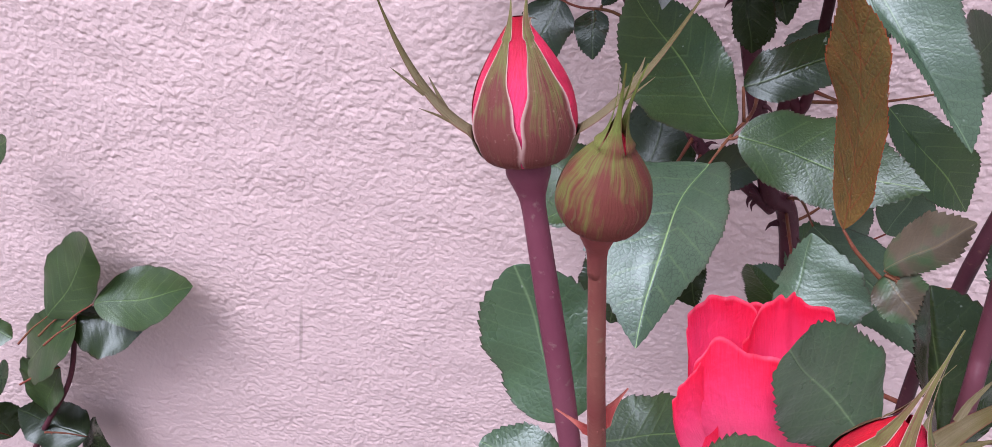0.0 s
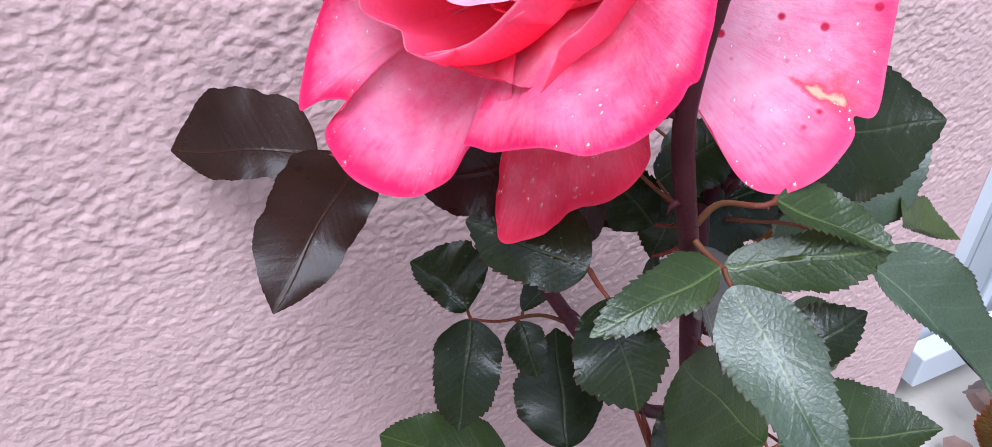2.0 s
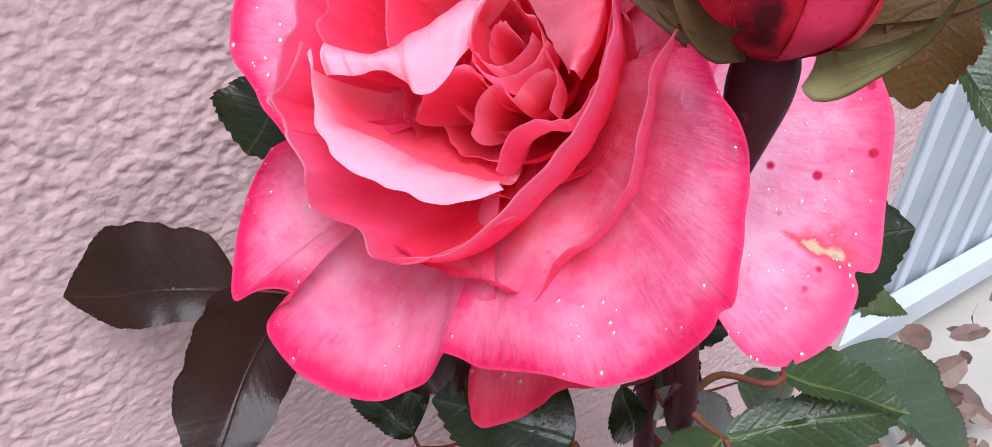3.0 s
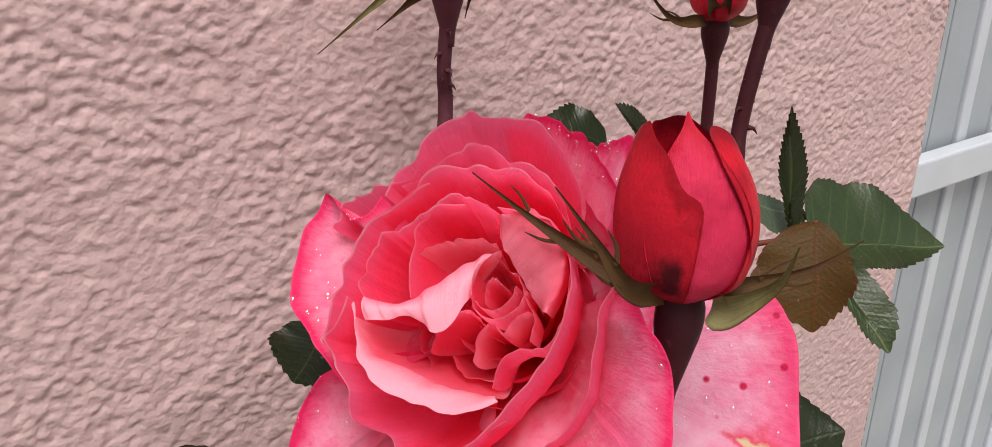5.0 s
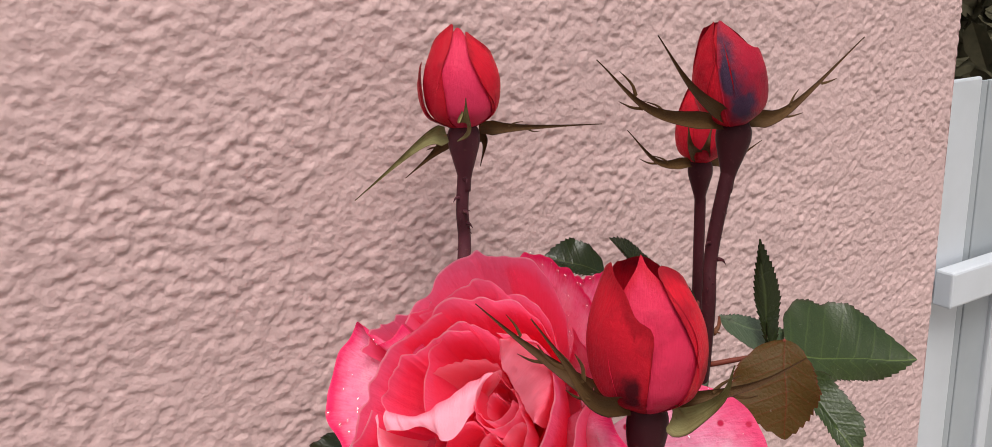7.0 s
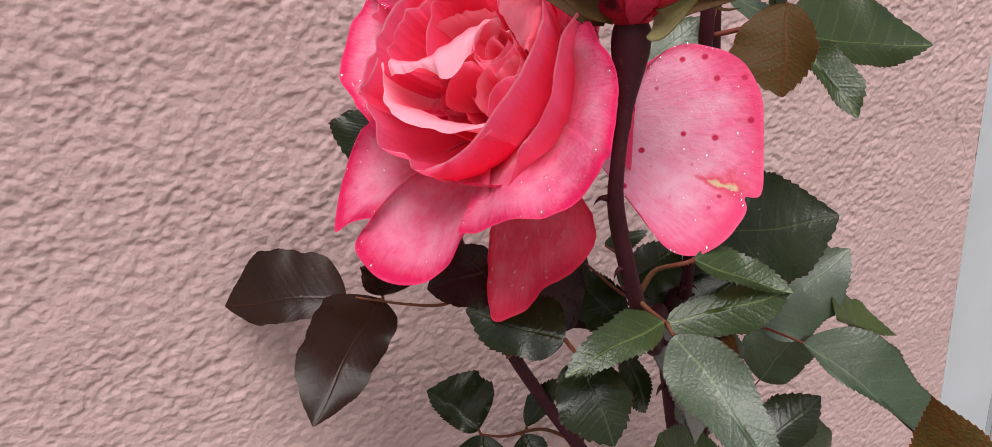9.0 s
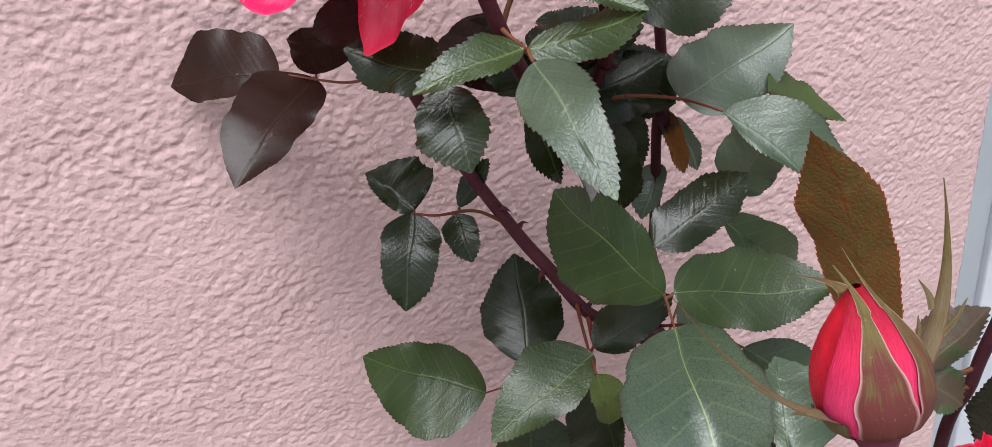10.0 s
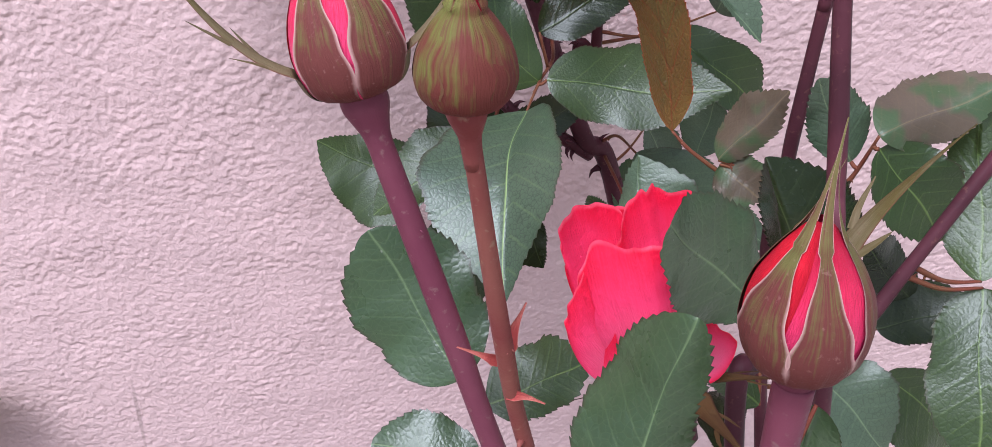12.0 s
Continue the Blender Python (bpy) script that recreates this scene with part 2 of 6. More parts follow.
def stem_material(name, a, b, c):
    n = Nodes(name)
    obj = n.coord("Object")
    big, fine = n.noise(30.0, 4.0, coord=obj), n.noise(420.0, 3.0, coord=obj)
    col = n.mix(n.ramp(big, (0.35, (0, 0, 0)), (0.66, (1, 1, 1))), a, b)
    col = n.mix(n.ramp(fine, (0.62, (0, 0, 0)), (0.80, (1, 1, 1))), col, c)
    bsdf = n.add("ShaderNodeBsdfPrincipled")
    n.put(bsdf, "Base Color", col)
    n.put(bsdf, "Roughness", 0.5)
    n.put(bsdf, "Specular IOR Level", 0.10)
    n.put(bsdf, "Normal", n.bump(fine, 0.35, 0.0006))
    return n.surface(bsdf.outputs[0])


CANE = stem_material("purple_cane", (0.050, 0.016, 0.022), (0.090, 0.026, 0.036), (0.13, 0.06, 0.05))
DARK_STEM = stem_material("dark_maroon_stem", (0.034, 0.008, 0.011), (0.056, 0.013, 0.018), (0.08, 0.026, 0.028))
RED_STEM = stem_material("reddish_stem", (0.16, 0.035, 0.035), (0.21, 0.070, 0.055), (0.25, 0.15, 0.10))
MAUVE_STEM = stem_material("mauve_stem", (0.125, 0.030, 0.050), (0.165, 0.050, 0.070), (0.20, 0.12, 0.11))
PETIOLE = stem_material("red_petiole", (0.15, 0.030, 0.024), (0.13, 0.058, 0.028), (0.20, 0.09, 0.05))


def petal_material(name, heart, body, edge, rough=0.42, spots=None, blotch=None, streak=0.35, trans=0.25, stain=None, light_rim=None, edge_at=0.62, dot_scale=190.0, dot_share=0.80, scorch=None, edge_end=0.97, mottle=None):
    """A rose petal: colour from heart to rim, fine radial veins, soft glow of light through it."""
    n = Nodes(name)
    sep = n.add("ShaderNodeSeparateXYZ")
    n.tree.links.new(n.coord("UV"), sep.inputs[0])
    u, v = sep.outputs[0], sep.outputs[1]
    obj = n.coord("Object")
    big = n.noise(38.0, 4.0, coord=obj)
    stretch = n.make("ShaderNodeCombineXYZ", 0, None, X=n.math("MULTIPLY", u, 4.5), Y=n.math("MULTIPLY", v, 46.0), Z=big)
    vein = n.noise(2.2, 5.0, 0.6, coord=stretch)
    along = n.math("ADD", u, n.math("MULTIPLY", n.math("SUBTRACT", big, 0.5), 0.38))
    along = n.math("ADD", along, n.math("MULTIPLY", n.math("SUBTRACT", vein, 0.5), 0.16))
    col = n.ramp(along, (0.25, heart), (edge_at, body), (edge_end, edge))
    rim = n.math("MULTIPLY", n.math("ABSOLUTE", n.math("SUBTRACT", v, 0.5)), 2.0)
    col = n.mix(n.ramp(rim, (0.78, (0, 0, 0)), (1.0, (0.8, 0.8, 0.8))), col, edge)
    col = n.mix(n.math("MULTIPLY", n.ramp(vein, (0.46, (0, 0, 0)), (0.62, (1, 1, 1))), streak), col, edge)
    thin_rim = n.ramp(u, (0.978, (0, 0, 0)), (0.992, (0.85, 0.85, 0.85)))
    thin_rim = n.math("MULTIPLY", thin_rim, n.ramp(n.noise(95.0, 3.0, coord=obj), (0.36, (0.15, 0.15, 0.15)), (0.66, (1, 1, 1))))
    if light_rim:
        col = n.mix(thin_rim, col, light_rim)
    if mottle:
        patch = n.ramp(n.noise(75.0, 6.0, 0.62, coord=obj), (0.42, (0, 0, 0)), (0.66, (1, 1, 1)))
        col = n.mix(n.math("MULTIPLY", patch, n.ramp(u, (0.76, (0.75, 0.75, 0.75)), (0.95, (0, 0, 0)))), col, mottle)
        fleck = n.ramp(n.noise(420.0, 3.0, coord=obj), (0.64, (0, 0, 0)), (0.74, (0.40, 0.40, 0.40)))
        col = n.mix(fleck, col, edge)
    if spots:
        dots = n.add("ShaderNodeTexVoronoi", feature="F1")
        dots.inputs["Scale"].default_value = dot_scale
        n.tree.links.new(obj, dots.inputs["Vector"])
        pick = n.ramp(dots.outputs["Color"], (dot_share, (0, 0, 0)), (dot_share + 0.02, (1, 1, 1)))
        dot = n.ramp(dots.outputs["Distance"], (0.13, (1, 1, 1)), (0.21, (0, 0, 0)))
        col = n.mix(n.math("MULTIPLY", n.math("MULTIPLY", dot, 1.0), pick), col, spots)
    if blotch:
        du = n.math("SUBTRACT", u, 0.84)
        dv = n.math("MULTIPLY", n.math("SUBTRACT", v, 0.585), 1.7)
        far = n.math("SQRT", n.math("ADD", n.math("MULTIPLY", du, du), n.math("MULTIPLY", dv, dv)))
        far = n.math("ADD", far, n.math("MULTIPLY", n.math("SUBTRACT", n.noise(230.0, 4.0, coord=obj), 0.5), 0.16))
        col = n.mix(n.ramp(far, (0.08, (1, 1, 1)), (0.15, (0, 0, 0))), col, (0.66, 0.06, 0.12))
        col = n.mix(n.ramp(far, (0.045, (1, 1, 1)), (0.080, (0, 0, 0))), col, blotch)
    if scorch:
        cu, cv, su, sv, burnt = scorch
        du = n.math("DIVIDE", n.math("SUBTRACT", u, cu), su)
        dv = n.math("DIVIDE", n.math("SUBTRACT", v, cv), sv)
        far = n.math("SQRT", n.math("ADD", n.math("MULTIPLY", du, du), n.math("MULTIPLY", dv, dv)))
        far = n.math("ADD", far, n.math("MULTIPLY", n.math("SUBTRACT", n.noise(120.0, 4.0, coord=obj), 0.5), 2.0))
        col = n.mix(n.ramp(far, (0.42, (0.95, 0.95, 0.95)), (1.05, (0, 0, 0))), col, burnt)
    if stain:
        dirt = n.ramp(n.noise(60.0, 5.0, coord=obj), (0.54, (0, 0, 0)), (0.72, (0.75, 0.75, 0.75)))
        col = n.mix(dirt, col, stain)
    crumple = n.noise(120.0, 4.0, 0.6, coord=obj)
    nor = n.bump(n.math("ADD", n.math("MULTIPLY", crumple, 1.0), n.math("ADD", n.math("MULTIPLY", vein, 0.34), n.math("ADD", n.math("MULTIPLY", n.noise(340.0, 3.0, 0.6, coord=obj), 0.30), n.math("MULTIPLY", big, 1.8)))), 0.55, 0.0016)
    bsdf = n.add("ShaderNodeBsdfPrincipled")
    n.put(bsdf, "Base Color", col)
    n.put(bsdf, "Roughness", rough)
    n.put(bsdf, "Specular IOR Level", 0.13)
    n.put(bsdf, "Normal", nor)
    thin = n.make("ShaderNodeBsdfTranslucent", 0, None, Color=col, Normal=nor)
    mixed = n.add("ShaderNodeMixShader")
    mixed.inputs[0].default_value = trans
    n.tree.links.new(bsdf.outputs[0], mixed.inputs[1])
    n.tree.links.new(thin, mixed.inputs[2])
    return n.surface(mixed.outputs[0])


CORAL = petal_material("coral_pink_petal", (0.97, 0.080, 0.165), (0.97, 0.100, 0.235), (0.97, 0.160, 0.330), streak=0.11, light_rim=(0.97, 0.55, 0.66), trans=0.64, edge_at=0.82)
# CORAL made paler for the inner petals, to offset the shade in the cup
CORAL_HEART = petal_material("lifted_coral_petal", (0.97, 0.120, 0.210), (0.97, 0.150, 0.275), (0.97, 0.250, 0.400), streak=0.10, light_rim=(0.97, 0.58, 0.68), trans=0.72, edge_at=0.80)
# the pale edge colour paints the bright highlight on the turned lips
CORAL_LIP = petal_material("lit_lip_petal", (0.94, 0.080, 0.135), (0.95, 0.16, 0.27), (0.97, 0.50, 0.63), streak=0.03, trans=0.45, edge_at=0.52, edge_end=0.78)
CORAL_PALE = petal_material("pale_rolled_petal", (0.93, 0.08, 0.13), (0.94, 0.15, 0.24), (0.95, 0.30, 0.42), streak=0.12, trans=0.45)
CORAL_OUTER = petal_material("outer_pink_petal", (0.80, 0.10, 0.21), (0.80, 0.150, 0.300), (0.72, 0.018, 0.115), mottle=(0.82, 0.34, 0.47), streak=0.14, edge_at=0.80, edge_end=0.96, light_rim=(0.84, 0.07, 0.19), trans=0.3)
CORAL_HANG = petal_material("underside_pink_petal", (0.80, 0.075, 0.140), (0.80, 0.080, 0.145), (0.68, 0.026, 0.075), light_rim=(0.74, 0.05, 0.11), streak=0.20, edge_at=0.82, mottle=(0.82, 0.19, 0.27))
PINK_SPOTTED = petal_material("pale_spotted_petal", (0.74, 0.34, 0.47), (0.74, 0.23, 0.38), (0.72, 0.055, 0.17), mottle=(0.77, 0.42, 0.54), spots=(0.50, 0.01, 0.06), blotch=(0.62, 0.44, 0.29), streak=0.22, light_rim=(0.80, 0.10, 0.22), dot_scale=140.0, dot_share=0.50, edge_at=0.72)
n = Nodes("rain_water")
clear = n.make("ShaderNodeBsdfTransparent", 0, None, Color=rgb(0.97, 0.95, 0.95))
gloss = n.make("ShaderNodeBsdfGlossy", 0, None, Color=rgb(1.0, 1.0, 1.0), Roughness=0.06)
drop = n.add("ShaderNodeMixShader")
drop.inputs[0].default_value = 0.10
n.tree.links.new(clear, drop.inputs[1])
n.tree.links.new(gloss, drop.inputs[2])
WATER = n.surface(drop.outputs[0])
CRIMSON = petal_material("crimson_bud_petal", (0.48, 0.012, 0.032), (0.50, 0.010, 0.026), (0.34, 0.006, 0.016), stain=(0.09, 0.005, 0.012), trans=0.15, edge_at=0.85, streak=0.15)
# brighter copy of CRIMSON: the lit face of a bud, put into the colour
CRIMSON_LIT = petal_material("lit_bud_petal", (0.68, 0.040, 0.115), (0.68, 0.032, 0.095), (0.46, 0.010, 0.032), trans=0.18, streak=0.15, edge_at=0.8)
CRIMSON_ROSE = petal_material("rose_red_bud_petal", (0.60, 0.030, 0.085), (0.62, 0.026, 0.080), (0.50, 0.010, 0.034), stain=(0.30, 0.010, 0.035), trans=0.15, streak=0.12, edge_at=0.85)
CRIMSON_RED = petal_material("red_bud_petal", (0.62, 0.016, 0.038), (0.62, 0.012, 0.030), (0.28, 0.005, 0.014), stain=(0.22, 0.006, 0.016), trans=0.15, edge_at=0.85)
PURPLED = petal_material("purple_scorched_petal", (0.30, 0.010, 0.03), (0.32, 0.012, 0.034), (0.36, 0.010, 0.03), stain=(0.15, 0.008, 0.022), trans=0.08, scorch=(0.55, 0.33, 0.60, 0.22, (0.030, 0.022, 0.050)))
BRUISED = petal_material("bruised_bud_petal", (0.40, 0.010, 0.026), (0.52, 0.010, 0.026), (0.30, 0.005, 0.014), stain=(0.16, 0.005, 0.012), trans=0.12, edge_at=0.85, streak=0.15, scorch=(0.34, 0.78, 0.20, 0.14, (0.045, 0.004, 0.008)))
# pink heart and deep red edge paint highlight and fold shading into the petals
SCARLET = petal_material("scarlet_petal", (0.78, 0.120, 0.240), (0.76, 0.040, 0.130), (0.66, 0.008, 0.040), trans=0.18, streak=0.07, edge_at=0.70, light_rim=(0.86, 0.12, 0.20))
BUD_PINK = petal_material("bud_stripe_petal", (0.66, 0.050, 0.15), (0.60, 0.026, 0.085), (0.30, 0.006, 0.018), trans=0.10, streak=0.3)


def sepal_material(name, a, b, rim, streaks=0.25):
    """A sepal: maroon and green run into each other in fine lengthwise streaks, with a paler margin."""
    n = Nodes(name)
    sep = n.add("ShaderNodeSeparateXYZ")
    n.tree.links.new(n.coord("UV"), sep.inputs[0])
    u, v = sep.outputs[0], sep.outputs[1]
    obj = n.coord("Object")
    stretch = n.make("ShaderNodeCombineXYZ", 0, None, X=n.math("MULTIPLY", u, 1.6), Y=n.math("MULTIPLY", v, 7.0), Z=0.0)
    grain = n.noise(2.0, 4.0, coord=stretch)
    cloud_ = n.noise(130.0, 3.0, coord=obj)
    up = n.math("ADD", u, n.math("MULTIPLY", n.math("SUBTRACT", grain, 0.5), 0.6 + 2.0 * streaks))
    up = n.math("ADD", up, n.math("MULTIPLY", n.math("SUBTRACT", cloud_, 0.5), 1.4))
    col = n.ramp(up, (0.30, a), (0.85, b))
    edge = n.math("MULTIPLY", n.math("ABSOLUTE", n.math("SUBTRACT", v, 0.5)), 2.0)
    edge = n.math("MULTIPLY", n.ramp(edge, (0.86, (0, 0, 0)), (0.98, (1, 1, 1))), n.ramp(u, (0.06, (0, 0, 0)), (0.22, (1, 1, 1))))
    col = n.mix(edge, col, rim)
    fine = n.noise(900.0, 3.0, coord=obj)
    col = n.mix(n.math("MULTIPLY", n.ramp(fine, (0.62, (0, 0, 0)), (0.76, (1, 1, 1))), 0.25), col, rim)
    bsdf = n.add("ShaderNodeBsdfPrincipled")
    n.put(bsdf, "Base Color", col)
    n.put(bsdf, "Roughness", 0.6)
    n.put(bsdf, "Specular IOR Level", 0.12)
    n.put(bsdf, "Normal", n.bump(n.math("ADD", grain, n.math("MULTIPLY", fine, 0.4)), 0.5, 0.0006))
    return n.surface(bsdf.outputs[0])


SEPAL_GREEN = sepal_material("olive_green_sepal", (0.078, 0.040, 0.015), (0.056, 0.026, 0.011), (0.030, 0.010, 0.008))
SEPAL_BUD = sepal_material("maroon_green_sepal", (0.115, 0.032, 0.028), (0.120, 0.105, 0.034), (0.42, 0.24, 0.22), 0.5)
SEPAL_TIGHT = sepal_material("tight_green_sepal", (0.105, 0.026, 0.020), (0.115, 0.125, 0.028), (0.105, 0.050, 0.026), 0.35)
SEPAL_FREE = sepal_material("spread_green_sepal", (0.120, 0.092, 0.050), (0.078, 0.058, 0.018), (0.10, 0.035, 0.022))
BRACT = sepal_material("red_bract", (0.30, 0.05, 0.045), (0.36, 0.10, 0.08), (0.40, 0.14, 0.11))
SEPAL_PALE = sepal_material("felted_pale_sepal", (0.19, 0.17, 0.075), (0.090, 0.070, 0.024), (0.060, 0.028, 0.014))

# stucco: warm pink paint on a rough coat
MARKS = ((-0.2655, 0.6856, 0.0451, 0.0022, 0.202), (0.4389, 1.0983, 0.0094, 0.0025, -0.191), (0.4511, 1.0747, 0.0156, 0.0011, -0.506))
n = Nodes("pink_stucco")
obj = n.coord("Object")
large, mid_, fine_, grit = n.noise(2.2, 5.0, coord=obj), n.noise(16.0, 5.0, coord=obj), n.noise(330.0, 5.0, 0.6, coord=obj), n.noise(1100.0, 3.0, coord=obj)
col = n.mix(n.ramp(large, (0.35, (0, 0, 0)), (0.68, (1, 1, 1))), (0.50, 0.347, 0.340), (0.55, 0.385, 0.374))
col = n.mix(n.math("MULTIPLY", n.ramp(mid_, (0.48, (0, 0, 0)), (0.74, (1, 1, 1))), 0.35), col, (0.44, 0.308, 0.304))
col = n.mix(n.math("MULTIPLY", n.ramp(fine_, (0.60, (0, 0, 0)), (0.80, (1, 1, 1))), 0.25), col, (0.35, 0.235, 0.22))
place = n.add("ShaderNodeSeparateXYZ")
n.tree.links.new(obj, place.inputs[0])
for mx, mz, tall, wide, lean in MARKS:
    dx = n.math("SUBTRACT", n.math("SUBTRACT", place.outputs[0], mx), n.math("MULTIPLY", n.math("SUBTRACT", place.outputs[2], mz), lean))
    dx = n.math("DIVIDE", n.math("ADD", dx, n.math("MULTIPLY", n.math("SUBTRACT", fine_, 0.5), wide)), wide)
    dz = n.math("DIVIDE", n.math("SUBTRACT", place.outputs[2], mz), tall)
    far = n.math("ADD", n.math("MULTIPLY", dx, dx), n.math("MULTIPLY", dz, dz))
    col = n.mix(n.ramp(far, (0.2, (0.45, 0.45, 0.45)), (1.0, (0, 0, 0))), col, (0.20, 0.14, 0.13))
bsdf = n.add("ShaderNodeBsdfPrincipled")
n.put(bsdf, "Base Color", col)
n.put(bsdf, "Roughness", 0.72)
n.put(bsdf, "Specular IOR Level", 0.3)
crumb, chips = n.noise(165.0, 2.0, 0.5, coord=obj), n.noise(300.0, 1.5, 0.5, coord=obj)
relief = n.math("ADD", n.math("MULTIPLY", crumb, 1.3), n.math("ADD", n.math("MULTIPLY", chips, 0.7), n.math("MULTIPLY", grit, 0.10)))
n.put(bsdf, "Normal", n.bump(relief, 0.62, 0.0016))
STUCCO = n.surface(bsdf.outputs[0])


def plain(name, a, b, scale, rough, bump=0.2, dist=0.001, metal=0.0):
    n = Nodes(name)
    obj = n.coord("Object")
    big, fine = n.noise(scale, 5.0, coord=obj), n.noise(scale * 14, 3.0, coord=obj)
    bsdf = n.add("ShaderNodeBsdfPrincipled")
    n.put(bsdf, "Base Color", n.mix(n.ramp(big, (0.35, (0, 0, 0)), (0.68, (1, 1, 1))), a, b))
    n.put(bsdf, "Roughness", rough)
    n.put(bsdf, "Metallic", metal)
    n.put(bsdf, "Normal", n.bump(n.math("ADD", fine, big), bump, dist))
    return n.surface(bsdf.outputs[0])


WHITE_PVC = plain("grey_white_boards", (0.29, 0.32, 0.345), (0.35, 0.38, 0.405), 6.0, 0.45, 0.1)
WHITE_RIDGE = plain("white_painted_profile", (0.46, 0.49, 0.525), (0.52, 0.55, 0.595), 6.0, 0.35, 0.1)
PAVING = plain("pale_paving", (0.34, 0.31, 0.275), (0.43, 0.39, 0.34), 3.0, 0.85, 0.4, 0.004)
HEDGE = plain("dark_hedge_leaf", (0.050, 0.046, 0.022), (0.085, 0.072, 0.038), 30.0, 0.9)
MOSS = plain("yellow_green_leaf", (0.20, 0.20, 0.015), (0.30, 0.27, 0.03), 30.0, 0.6)
RUST = plain("rust_brown_leaf", (0.13, 0.07, 0.055), (0.20, 0.13, 0.10), 30.0, 0.5)
SOIL = plain("dark_soil", (0.045, 0.032, 0.022), (0.075, 0.055, 0.04), 20.0, 0.95, 0.8, 0.01)

# ---------------------------------------------------------------- setting
CORNER = 0.470


def stucco_relief(nx, nz, step, seed):
    """Height field of a rough-cast coat: uneven lumps about a centimetre wide on finer grit, rougher in patches."""
    rng = np.random.default_rng(seed)
    fx = np.fft.fftfreq(nx, step)[None, :]
    fz = np.fft.fftfreq(nz, step)[:, None]

    def band(wx, wz, spread):
        q = np.sqrt((fx * wx) ** 2 + (fz * wz) ** 2)
        g = np.exp(-((q - 1.0) / spread) ** 2)
        h = np.fft.ifft2(np.fft.fft2(rng.standard_normal((nz, nx))) * g).real
        return h / h.std()

    # thrown dabs of plaster that overlap, each with a steep lower lip
    dabs = np.zeros((nz, nx))
    spread = 0.0000095
    for _ in range(int(nx * nz * step * step / spread)):
        cx, cz = rng.uniform(0, nx), rng.uniform(0, nz)
        rx, tall = rng.uniform(0.0018, 0.0042), rng.uniform(0.45, 1.25)
        rz, lean = rx * rng.uniform(0.65, 1.05), rng.uniform(-0.7, 0.7)
        i0, i1 = max(0, int(cz - rx / step)), min(nz, int(cz + rx / step) + 2)
        j0, j1 = max(0, int(cx - 1.3 * rx / step)), min(nx, int(cx + 1.3 * rx / step) + 2)
        if i1 - i0 < 2 or j1 - j0 < 2:
            continue
        dz = (np.arange(i0, i1)[:, None] - cz) * step
        dx = (np.arange(j0, j1)[None, :] - cx) * step + lean * dz
        q = 1 - (dx / rx) ** 2 - np.where(dz < 0, (dz / (0.6 * rz)) ** 2, (dz / (1.25 * rz)) ** 2)
        np.maximum(dabs[i0:i1, j0:j1], tall * np.sqrt(np.clip(q, 0, 1)) * (rx / 0.0030) ** 0.6, out=dabs[i0:i1, j0:j1])
    h = 0.80 * (dabs - dabs.mean()) / dabs.std() + 0.20 * band(0.0140, 0.0110, 0.85) + 0.30 * band(0.0060, 0.0050, 0.6)
    patch = 0.5 + 0.5 * np.tanh(1.2 * band(0.12, 0.10, 0.5))
    rise = np.clip((np.arange(nz) * step - 0.30) / 0.42, 0, 1)[:, None]
    return 0.00036 * h * (0.70 + 0.45 * patch) * (0.66 + 0.44 * rise) + 0.0003 * band(0.09, 0.08, 0.6)


